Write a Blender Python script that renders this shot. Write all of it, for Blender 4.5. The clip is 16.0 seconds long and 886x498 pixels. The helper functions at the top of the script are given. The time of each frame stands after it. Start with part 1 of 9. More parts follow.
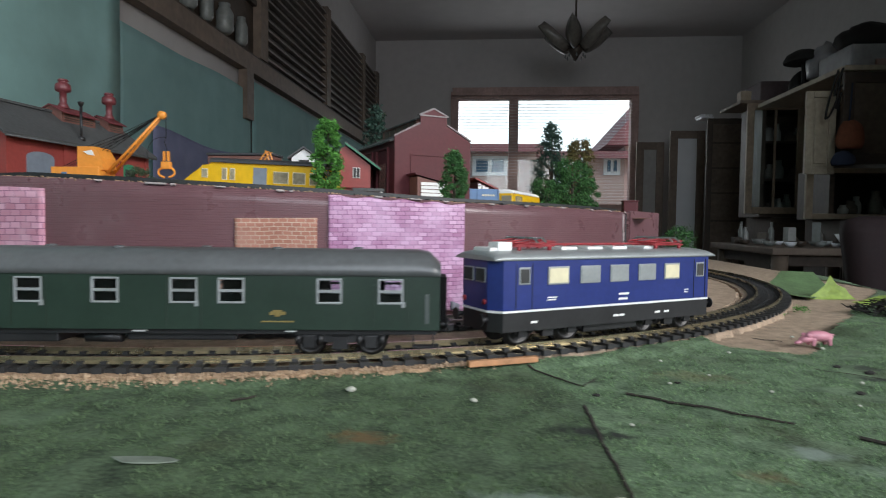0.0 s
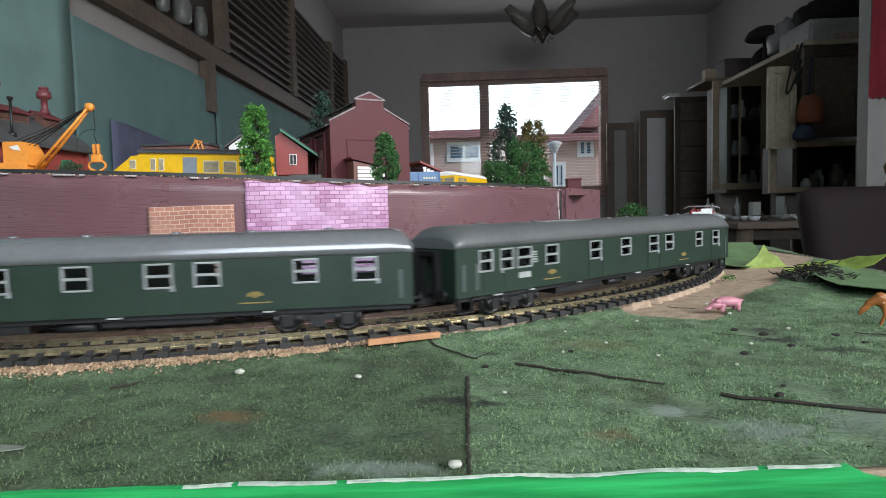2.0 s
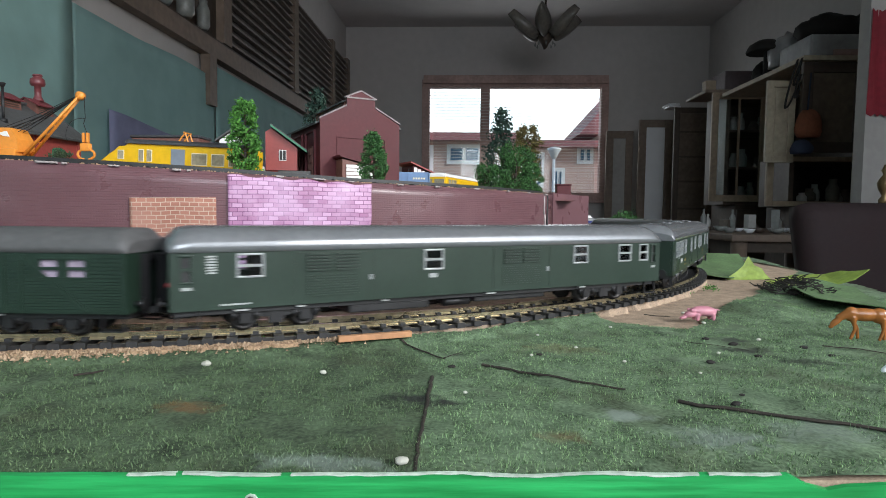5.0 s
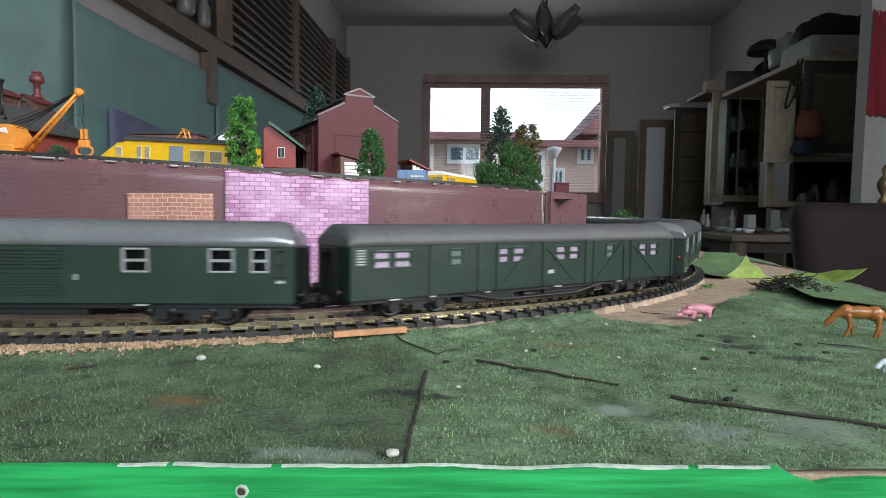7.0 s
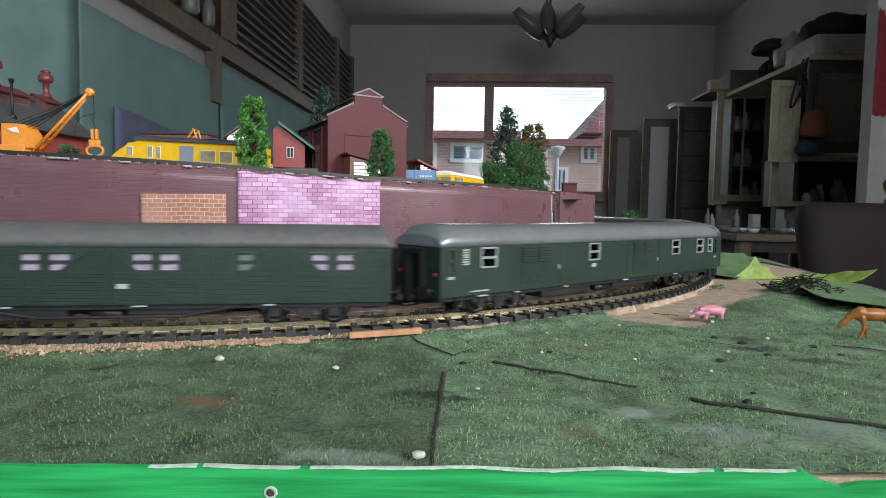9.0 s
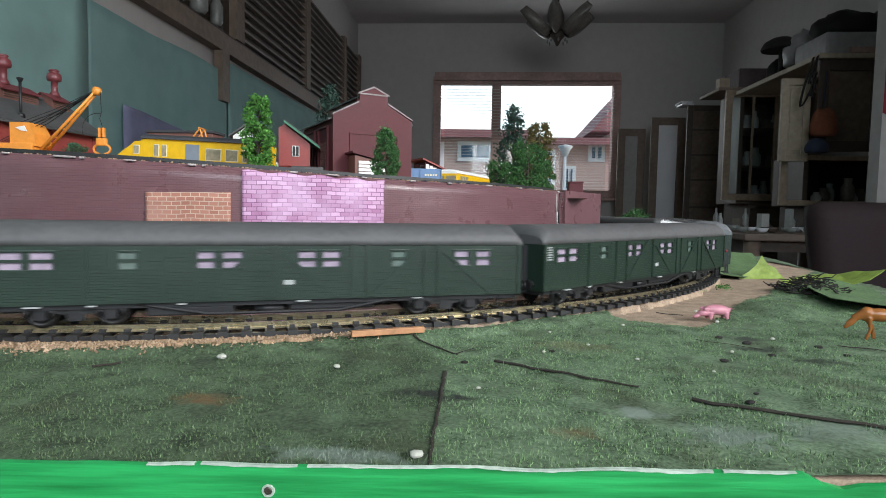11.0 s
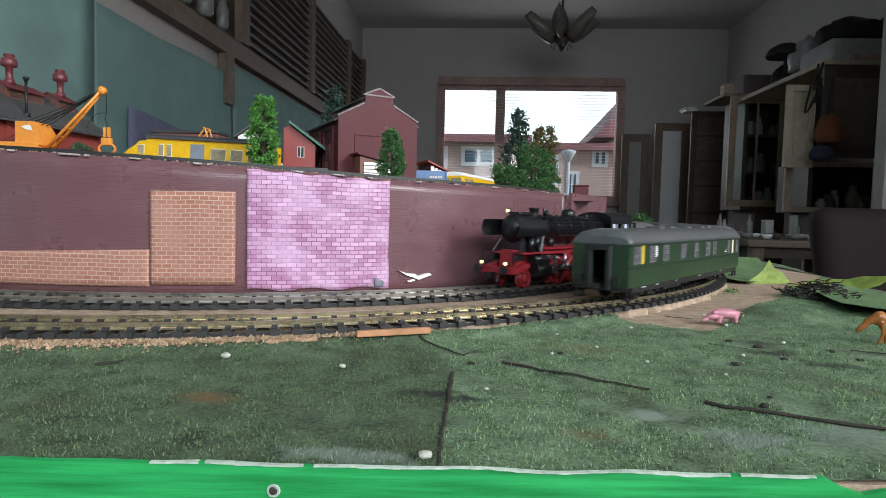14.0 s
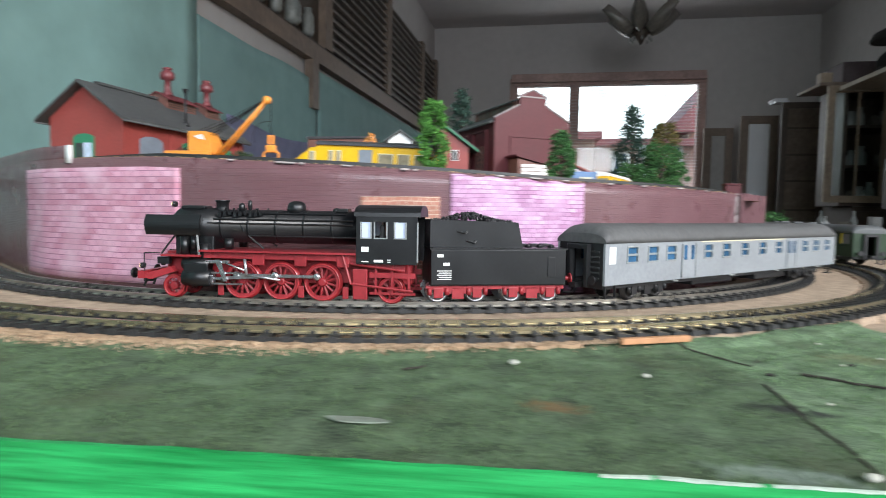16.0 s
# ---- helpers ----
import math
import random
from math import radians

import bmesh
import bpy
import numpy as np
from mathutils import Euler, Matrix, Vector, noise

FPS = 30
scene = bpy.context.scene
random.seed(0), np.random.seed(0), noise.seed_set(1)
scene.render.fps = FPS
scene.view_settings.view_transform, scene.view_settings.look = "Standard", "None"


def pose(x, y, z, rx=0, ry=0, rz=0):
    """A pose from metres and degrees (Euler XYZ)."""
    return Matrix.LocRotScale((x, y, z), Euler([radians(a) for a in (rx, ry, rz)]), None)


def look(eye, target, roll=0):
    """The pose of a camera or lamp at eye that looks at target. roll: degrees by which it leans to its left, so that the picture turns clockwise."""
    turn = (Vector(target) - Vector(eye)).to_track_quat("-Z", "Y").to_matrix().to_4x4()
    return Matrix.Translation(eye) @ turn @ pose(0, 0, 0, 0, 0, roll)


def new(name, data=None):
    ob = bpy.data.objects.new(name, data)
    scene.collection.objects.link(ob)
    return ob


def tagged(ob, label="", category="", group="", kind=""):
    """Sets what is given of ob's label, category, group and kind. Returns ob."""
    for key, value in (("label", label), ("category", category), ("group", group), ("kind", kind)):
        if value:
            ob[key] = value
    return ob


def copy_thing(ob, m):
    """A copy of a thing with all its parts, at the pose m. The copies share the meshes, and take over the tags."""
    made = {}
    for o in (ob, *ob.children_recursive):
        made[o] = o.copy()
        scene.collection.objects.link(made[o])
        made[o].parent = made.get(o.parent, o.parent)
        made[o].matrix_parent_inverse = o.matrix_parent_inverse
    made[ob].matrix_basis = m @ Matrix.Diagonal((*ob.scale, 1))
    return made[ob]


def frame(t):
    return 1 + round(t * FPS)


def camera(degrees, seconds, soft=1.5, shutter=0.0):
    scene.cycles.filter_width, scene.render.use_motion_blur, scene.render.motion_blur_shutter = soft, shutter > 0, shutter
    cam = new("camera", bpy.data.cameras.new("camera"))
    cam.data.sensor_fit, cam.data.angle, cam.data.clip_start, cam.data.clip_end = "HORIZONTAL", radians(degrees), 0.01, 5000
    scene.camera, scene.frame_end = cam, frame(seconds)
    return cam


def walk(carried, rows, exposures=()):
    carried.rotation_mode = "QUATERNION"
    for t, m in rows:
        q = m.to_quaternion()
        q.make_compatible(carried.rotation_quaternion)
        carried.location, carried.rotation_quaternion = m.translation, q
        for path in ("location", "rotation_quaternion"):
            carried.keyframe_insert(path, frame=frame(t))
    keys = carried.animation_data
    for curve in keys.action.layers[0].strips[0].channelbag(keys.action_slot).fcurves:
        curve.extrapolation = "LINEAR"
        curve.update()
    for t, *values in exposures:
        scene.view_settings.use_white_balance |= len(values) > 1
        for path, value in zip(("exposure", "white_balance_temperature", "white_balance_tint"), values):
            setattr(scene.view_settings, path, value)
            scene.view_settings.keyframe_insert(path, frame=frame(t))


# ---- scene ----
cam = camera(72.9, 16.0, soft=0.9, shutter=0.5)
PATH = [
    (0, (0.022, -0.032, 0.058), (-0.151, 1.959, -0.03), 0.7),
    (0.5, (0.043, -0.028, 0.055), (-0.104, 1.963, -0.072), -0.2),
    (1, (0.048, -0.03, 0.054), (-0.092, 1.961, -0.08), -1.1),
    (1.5, (0.049, -0.03, 0.055), (-0.077, 1.962, -0.075), -1.5),
    (2, (0.054, -0.03, 0.054), (-0.049, 1.963, -0.076), -1.4),
    (2.5, (0.058, -0.03, 0.054), (-0.026, 1.964, -0.073), -0.9),
    (3, (0.062, -0.03, 0.053), (-0.003, 1.965, -0.071), -0.2),
    (3.5, (0.063, -0.031, 0.054), (0.013, 1.965, -0.071), 0.4),
    (4, (0.063, -0.031, 0.054), (-0.021, 1.964, -0.07), 0.7),
    (6.5, (0.064, -0.03, 0.052), (-0.032, 1.964, -0.072), 0.6),
    (7, (0.065, -0.031, 0.052), (-0.028, 1.963, -0.074), 0.8),
    (7.5, (0.066, -0.032, 0.053), (-0.026, 1.962, -0.075), 0.9),
    (8, (0.064, -0.033, 0.054), (-0.027, 1.961, -0.075), 0.9),
    (8.5, (0.063, -0.032, 0.054), (-0.033, 1.961, -0.077), 0.9),
    (9, (0.06, -0.032, 0.053), (-0.042, 1.961, -0.077), 0.9),
    (11.5, (0.062, -0.031, 0.053), (-0.068, 1.96, -0.082), 1.1),
    (12, (0.061, -0.03, 0.053), (-0.07, 1.961, -0.077), 1.3),
    (12.5, (0.061, -0.03, 0.052), (-0.071, 1.962, -0.075), 1.4),
    (13, (0.061, -0.03, 0.052), (-0.073, 1.962, -0.073), 1.4),
    (13.5, (0.061, -0.029, 0.051), (-0.073, 1.962, -0.071), 1.4),
    (14, (0.06, -0.029, 0.051), (-0.075, 1.963, -0.069), 1.4),
    (14.5, (0.056, -0.03, 0.052), (-0.08, 1.962, -0.069), 1.3),
    (15, (0.045, -0.031, 0.052), (-0.097, 1.961, -0.07), 1.3),
    (15.5, (0.024, -0.033, 0.051), (-0.151, 1.956, -0.073), 1.2),
    (16, (-0.015, -0.036, 0.052), (-0.365, 1.929, -0.075), 0.9),
]
walk(cam, [(t, look(eye, target, roll)) for t, eye, target, roll in PATH],
     [(0, -0.32), (0.7, -0.12), (2.0, 0.0), (12.5, 0.0), (14.0, -0.09), (14.5, -0.05), (15.2, 0.12), (15.6, 0.25), (16, 0.42)])

# ---- world, sun, large lights ----
world = bpy.data.worlds.new("sky")
scene.world = world
world.use_nodes = True
wn = world.node_tree
sky = wn.nodes.new("ShaderNodeTexSky")
sky.sky_type = "NISHITA"
sky.sun_disc = False
sky.sun_elevation = radians(32)
sky.sun_rotation = radians(120)
wn.links.new(sky.outputs[0], wn.nodes["Background"].inputs[0])
wn.nodes["Background"].inputs[1].default_value = 0.15
sun = new("sun", bpy.data.lights.new("sun", "SUN"))
sun.data.energy, sun.data.angle, sun.data.color = 1.9, radians(12), (0.98, 0.97, 0.96)
sun.matrix_basis = look((6, -3.5, 3.5), (0, 0, 0))


XS_LAMP = 1.60


def window_lamp(name, eye, target, w, h, watts, colour):
    data = bpy.data.lights.new(name, "AREA")
    data.shape, data.size, data.size_y, data.energy, data.color = "RECTANGLE", w, h, watts, colour
    ob = new(name, data)
    ob.matrix_basis = look(eye, target)
    return ob


window_lamp("daylight_side", (XS_LAMP, -0.65, 0.8), (0.3, -0.1, 0.2), 1.5, 1.2, 17, (0.91, 0.97, 1.05))
window_lamp("daylight_behind", (0.55, -1.72, 0.95), (0.35, 1.6, 0.25), 1.5, 1.2, 38, (0.90, 0.97, 1.05))
window_lamp("daylight_far", (0.48, 6.12, 0.85), (0.48, 3, 0.4), 1.6, 1.0, 8, (0.9, 0.96, 1.0))


# ---- materials ----
def mat(name, colour, rough=0.6, metal=0.0, grain=60.0, vary=0.15, bump=0.1, stain=None, spec=0.5):
    """A surface with two scales of colour variation and fine relief. grain: bumps per metre."""
    m = bpy.data.materials.new(name)
    m.use_nodes = True
    nt = m.node_tree
    b = nt.nodes["Principled BSDF"]
    b.inputs["Roughness"].default_value = rough
    b.inputs["Metallic"].default_value = metal
    b.inputs["Specular IOR Level"].default_value = spec
    co = nt.nodes.new("ShaderNodeTexCoord")
    n1 = nt.nodes.new("ShaderNodeTexNoise")
    n1.inputs["Scale"].default_value, n1.inputs["Detail"].default_value = grain, 6
    n2 = nt.nodes.new("ShaderNodeTexNoise")
    n2.inputs["Scale"].default_value, n2.inputs["Detail"].default_value = grain / 9, 3
    nt.links.new(co.outputs["Object"], n1.inputs["Vector"])
    nt.links.new(co.outputs["Object"], n2.inputs["Vector"])
    add = nt.nodes.new("ShaderNodeMath")
    nt.links.new(n1.outputs[0], add.inputs[0])
    nt.links.new(n2.outputs[0], add.inputs[1])
    ramp = nt.nodes.new("ShaderNodeMapRange")
    ramp.inputs["From Min"].default_value, ramp.inputs["From Max"].default_value = 0.7, 1.3
    nt.links.new(add.outputs[0], ramp.inputs["Value"])
    mix = nt.nodes.new("ShaderNodeMix")
    mix.data_type = "RGBA"
    dark = tuple(c * (1 - vary) for c in colour)
    light = stain or tuple(min(1, c * (1 + vary)) for c in colour)
    mix.inputs["A"].default_value, mix.inputs["B"].default_value = (*dark, 1), (*light, 1)
    nt.links.new(ramp.outputs[0], mix.inputs["Factor"])
    nt.links.new(mix.outputs["Result"], b.inputs["Base Color"])
    rr = nt.nodes.new("ShaderNodeMapRange")
    rr.inputs["To Min"].default_value, rr.inputs["To Max"].default_value = max(0.03, rough - 0.1), min(1, rough + 0.1)
    nt.links.new(n2.outputs[0], rr.inputs["Value"])
    nt.links.new(rr.outputs[0], b.inputs["Roughness"])
    if bump:
        bp = nt.nodes.new("ShaderNodeBump")
        bp.inputs["Strength"].default_value, bp.inputs["Distance"].default_value = bump, 0.3 / grain
        nt.links.new(n1.outputs[0], bp.inputs["Height"])
        nt.links.new(bp.outputs[0], b.inputs["Normal"])
    return m


def brick_mat(name, c1, c2, mortar, width, height, joint=0.0012, blotch=None, rough=0.75):
    """Printed brickwork: courses run along the sheet's own x and z."""
    m = mat(name, c1, rough, grain=700, vary=0.2, bump=0.1)
    nt = m.node_tree
    b = nt.nodes["Principled BSDF"]
    uv = nt.nodes.new("ShaderNodeUVMap")
    wob = nt.nodes.new("ShaderNodeTexNoise")
    wob.inputs["Scale"].default_value = 60
    nt.links.new(uv.outputs[0], wob.inputs["Vector"])
    mixv = nt.nodes.new("ShaderNodeVectorMath")
    mixv.operation = "MULTIPLY_ADD"
    mixv.inputs[1].default_value = (0.0012, 0.0012, 0)
    nt.links.new(wob.outputs[1], mixv.inputs[0])
    nt.links.new(uv.outputs[0], mixv.inputs[2])
    br = nt.nodes.new("ShaderNodeTexBrick")
    br.inputs["Scale"].default_value = 1
    br.inputs["Brick Width"].default_value, br.inputs["Row Height"].default_value = width, height
    br.inputs["Mortar Size"].default_value, br.inputs["Mortar Smooth"].default_value = joint / 2, 0.3
    br.inputs["Color1"].default_value, br.inputs["Color2"].default_value, br.inputs["Mortar"].default_value = (*c1, 1), (*c2, 1), (*mortar, 1)
    nt.links.new(mixv.outputs[0], br.inputs["Vector"])
    n = nt.nodes.new("ShaderNodeTexNoise")
    n.inputs["Scale"].default_value, n.inputs["Detail"].default_value = 45, 5
    nt.links.new(uv.outputs[0], n.inputs["Vector"])
    mx = nt.nodes.new("ShaderNodeMix")
    mx.data_type = "RGBA"
    mr = nt.nodes.new("ShaderNodeMapRange")
    mr.inputs["From Min"].default_value, mr.inputs["From Max"].default_value, mr.inputs["To Max"].default_value = 0.45, 0.75, 0.8
    nt.links.new(n.outputs[0], mr.inputs["Value"])
    nt.links.new(mr.outputs[0], mx.inputs["Factor"])
    nt.links.new(br.outputs[0], mx.inputs["A"])
    mx.inputs["B"].default_value = (*(blotch or c2), 1)
    nt.links.new(mx.outputs["Result"], b.inputs["Base Color"])
    bp = nt.nodes.new("ShaderNodeBump")
    bp.invert = True
    bp.inputs["Strength"].default_value, bp.inputs["Distance"].default_value = 0.4, 0.0005
    nt.links.new(br.outputs["Fac"], bp.inputs["Height"])
    nt.links.new(bp.outputs[0], b.inputs["Normal"])
    return m


def glass_mat(name, colour=(0.9, 0.95, 0.95), rough=0.03):
    m = bpy.data.materials.new(name)
    m.use_nodes = True
    nt = m.node_tree
    nt.nodes.remove(nt.nodes["Principled BSDF"])
    tr = nt.nodes.new("ShaderNodeBsdfTransparent")
    tr.inputs[0].default_value = (*colour, 1)
    gl = nt.nodes.new("ShaderNodeBsdfGlossy")
    gl.inputs["Roughness"].default_value = rough
    fr = nt.nodes.new("ShaderNodeFresnel")
    fr.inputs[0].default_value = 1.45
    mx = nt.nodes.new("ShaderNodeMixShader")
    nt.links.new(fr.outputs[0], mx.inputs[0])
    nt.links.new(tr.outputs[0], mx.inputs[1])
    nt.links.new(gl.outputs[0], mx.inputs[2])
    nt.links.new(mx.outputs[0], nt.nodes["Material Output"].inputs[0])
    return m


def glow_mat(name, colour, strength):
    m = mat(name, colour, 0.5, bump=0)
    b = m.node_tree.nodes["Principled BSDF"]
    b.inputs["Emission Color"].default_value, b.inputs["Emission Strength"].default_value = (*colour, 1), strength
    return m


GREEN_COACH = mat("coach_green", (0.015, 0.031, 0.021), 0.38, grain=500, vary=0.12, bump=0.03)
GREEN_DARK = mat("coach_dark_green", (0.016, 0.030, 0.020), 0.5, grain=500, vary=0.12, bump=0.03)
ROOF_GREY = mat("roof_grey", (0.21, 0.22, 0.23), 0.21, 0.4, grain=400, vary=0.10, bump=0.006, spec=0.9)
ROOF_SATIN = mat("roof_satin_grey", (0.095, 0.10, 0.102), 0.36, grain=400, vary=0.15, bump=0.03)
ROOF_DULL = mat("roof_dull_grey", (0.085, 0.085, 0.085), 0.6, grain=400, vary=0.2, bump=0.06)
SILVER = mat("coach_silver", (0.31, 0.33, 0.35), 0.40, 0.3, grain=500, vary=0.1, bump=0.03)
BLUE = mat("loco_blue", (0.018, 0.032, 0.16), 0.33, grain=500, vary=0.12, bump=0.02)
BLACK = mat("black_plastic", (0.013, 0.013, 0.014), 0.45, grain=500, vary=0.3, bump=0.05)
LOCO_BLACK = mat("loco_black", (0.0065, 0.007, 0.008), 0.36, grain=600, vary=0.3, bump=0.04)
RED = mat("chassis_red", (0.25, 0.018, 0.024), 0.42, grain=500, vary=0.2, bump=0.04)
STEEL = mat("bright_steel", (0.55, 0.56, 0.58), 0.28, 0.95, grain=800, vary=0.2, bump=0.05)
RAIL = mat("rail_steel", (0.42, 0.40, 0.36), 0.3, 0.9, grain=500, vary=0.35, bump=0.06)
RAIL_BRASS = mat("worn_brassy_rail", (0.52, 0.45, 0.30), 0.28, 0.9, grain=400, vary=0.35, bump=0.06)
SLEEPER = mat("sleeper_plastic", (0.018, 0.018, 0.018), 0.55, grain=900, vary=0.4, bump=0.2)
FRAME_SILVER = mat("window_frame_silver", (0.31, 0.33, 0.33), 0.35, 0.3, grain=700, vary=0.1, bump=0.02)
WHITE = mat("white_paint", (0.78, 0.78, 0.76), 0.5, grain=300, vary=0.06, bump=0.03)
CREAM = mat("cream_panel", (0.68, 0.62, 0.42), 0.5, grain=300, vary=0.1, bump=0.03)
GLASS = glass_mat("clear_glass")
BLUE_GLASS = mat("blue_window", (0.03, 0.09, 0.17), 0.12, grain=200, vary=0.4, bump=0)
INSIDE = mat("interior_dark", (0.035, 0.035, 0.035), 0.8, grain=300, vary=0.3)
SAND = mat("sand_board", (0.34, 0.255, 0.18), 0.9, grain=1400, vary=0.38, bump=0.5)
CORK = mat("cork", (0.36, 0.235, 0.14), 0.9, grain=1600, vary=0.5, bump=0.6)
GRASS = mat("grass_mat", (0.085, 0.175, 0.070), 0.95, grain=900, vary=0.75, bump=1.0, stain=(0.175, 0.260, 0.150))
# older mat's own olive, darkened further for the light's falloff to the left
GRASS_OLD_SHADED = mat("old_shaded_grass_mat", (0.050, 0.094, 0.040), 0.95, grain=800, vary=0.75, bump=1.0, stain=(0.105, 0.160, 0.084))


def spots(m, places):
    """Stains of soot, dust and rust with ragged outlines. places: (x, y, half length, half width, colour, strength)."""
    nt = m.node_tree
    base = nt.nodes["Principled BSDF"].inputs["Base Color"]
    co = nt.nodes.new("ShaderNodeTexCoord")
    no = nt.nodes.new("ShaderNodeTexNoise")
    no.inputs["Scale"].default_value, no.inputs["Detail"].default_value = 210, 5
    nt.links.new(co.outputs["Object"], no.inputs["Vector"])
    # broad worn and faded areas
    wide = nt.nodes.new("ShaderNodeTexNoise")
    wide.inputs["Scale"].default_value, wide.inputs["Detail"].default_value = 32, 4
    nt.links.new(co.outputs["Object"], wide.inputs["Vector"])
    for lo, hi, colour, k in ((0.56, 0.76, (0.06, 0.07, 0.035), 0.7), (0.45, 0.22, (0.16, 0.24, 0.14), 0.6)):
        mr = nt.nodes.new("ShaderNodeMapRange")
        mr.inputs["From Min"].default_value, mr.inputs["From Max"].default_value, mr.inputs["To Max"].default_value = lo, hi, k
        nt.links.new(wide.outputs[0], mr.inputs["Value"])
        mx = nt.nodes.new("ShaderNodeMix")
        mx.data_type = "RGBA"
        mx.inputs["B"].default_value = (*colour, 1)
        nt.links.new(mr.outputs[0], mx.inputs["Factor"])
        nt.links.new(base.links[0].from_socket, mx.inputs["A"])
        nt.links.new(mx.outputs["Result"], base)
    for x, y, a, b, colour, k in places:
        mp = nt.nodes.new("ShaderNodeMapping")
        mp.inputs["Location"].default_value = (-x / a, -y / b, 0)
        mp.inputs["Scale"].default_value = (1 / a, 1 / b, 1)
        nt.links.new(co.outputs["Object"], mp.inputs["Vector"])
        ln = nt.nodes.new("ShaderNodeVectorMath")
        ln.operation = "LENGTH"
        nt.links.new(mp.outputs[0], ln.inputs[0])
        ad = nt.nodes.new("ShaderNodeMath")
        ad.operation = "MULTIPLY_ADD"
        ad.inputs[1].default_value = 2.4
        nt.links.new(no.outputs[0], ad.inputs[0])
        nt.links.new(ln.outputs["Value"], ad.inputs[2])
        mr = nt.nodes.new("ShaderNodeMapRange")
        mr.inputs["From Min"].default_value, mr.inputs["From Max"].default_value = 2.3, 1.5
        mr.inputs["To Max"].default_value = k
        nt.links.new(ad.outputs[0], mr.inputs["Value"])
        mx = nt.nodes.new("ShaderNodeMix")
        mx.data_type = "RGBA"
        mx.inputs["B"].default_value = (*colour, 1)
        nt.links.new(mr.outputs[0], mx.inputs["Factor"])
        nt.links.new(base.links[0].from_socket, mx.inputs["A"])
        nt.links.new(mx.outputs["Result"], base)


SOOT, DUST, RUST = (0.012, 0.014, 0.012), (0.20, 0.25, 0.21), (0.16, 0.085, 0.03)
STAINS = [(0.047, 0.137, 0.010, 0.0045, SOOT, 0.9), (0.056, 0.134, 0.006, 0.004, SOOT, 0.9), (0.172, 0.208, 0.011, 0.006, SOOT, 0.85), (0.176, 0.228, 0.008, 0.005, SOOT, 0.8), (0.184, 0.190, 0.014, 0.005, SOOT, 0.7), (0.104, 0.126, 0.007, 0.006, DUST, 0.8), (0.122, 0.112, 0.013, 0.009, DUST, 0.75), (0.150, 0.118, 0.016, 0.010, DUST, 0.5), (0.034, 0.092, 0.016, 0.005, DUST, 0.7), (-0.012, 0.125, 0.010, 0.005, RUST, 0.7), (0.085, 0.110, 0.006, 0.004, RUST, 0.45), (0.10, 0.205, 0.020, 0.010, RUST, 0.3)]
spots(GRASS, STAINS)
spots(GRASS_OLD_SHADED, STAINS)
GREEN_PAINT = mat("bright_green_paint", (0.008, 0.27, 0.055), 0.34, grain=260, vary=0.5, bump=0.25, stain=(0.030, 0.44, 0.12))
for node in [n for n in GREEN_PAINT.node_tree.nodes if n.type == "TEX_NOISE"]:
    # brush strokes run along the board
    mp = GREEN_PAINT.node_tree.nodes.new("ShaderNodeMapping")
    mp.inputs["Scale"].default_value = (0.12, 1, 2.2)
    GREEN_PAINT.node_tree.links.new(node.inputs["Vector"].links[0].from_socket, mp.inputs["Vector"])
    GREEN_PAINT.node_tree.links.new(mp.outputs[0], node.inputs["Vector"])
PLASTER = mat("room_plaster", (0.52, 0.495, 0.485), 0.9, grain=14, vary=0.06, bump=0.05)
CEIL = mat("ceiling_paint", (0.56, 0.53, 0.53), 0.9, grain=10, vary=0.05, bump=0.03)
FLOOR_WOOD = mat("floor_boards", (0.16, 0.10, 0.06), 0.5, grain=25, vary=0.3, bump=0.1)
WOOD_DARK = mat("dark_wood", (0.06, 0.043, 0.032), 0.55, grain=35, vary=0.35, bump=0.12)
WOOD_MID = mat("window_wood", (0.40, 0.265, 0.235), 0.5, grain=40, vary=0.25, bump=0.1)
WOOD_PALE = mat("pale_wood", (0.34, 0.265, 0.19), 0.6, grain=40, vary=0.25, bump=0.1)
PAPER = mat("turquoise_paper", (0.30, 0.50, 0.48), 0.85, grain=9, vary=0.14, bump=0.05)
PLUM = brick_mat("plum_embossed_board", (0.158, 0.080, 0.090), (0.165, 0.078, 0.086), (0.148, 0.071, 0.079), 0.0030, 0.0013, 0.0005, (0.185, 0.098, 0.108), 0.30)
for node in PLUM.node_tree.nodes:
    if node.type == "BUMP":
        node.inputs["Strength"].default_value, node.inputs["Distance"].default_value = 0.9, 0.0008
# the pink paper's pale blotch colour also imitates sheen on its creases
PINK_BRICK = brick_mat("pink_brick_paper", (0.38, 0.17, 0.30), (0.60, 0.37, 0.54), (0.22, 0.085, 0.19), 0.0054, 0.0024, 0.0005, (0.62, 0.42, 0.60), 0.36)
ROSE_BRICK = brick_mat("rose_brick_paper", (0.46, 0.20, 0.26), (0.60, 0.33, 0.42), (0.25, 0.10, 0.17), 0.0075, 0.0035, 0.0006, (0.62, 0.42, 0.50), 0.6)
TAN_BRICK = brick_mat("tan_brick_paper", (0.31, 0.130, 0.090), (0.38, 0.175, 0.125), (0.48, 0.36, 0.28), 0.0048, 0.0023, 0.0005, (0.37, 0.20, 0.155))


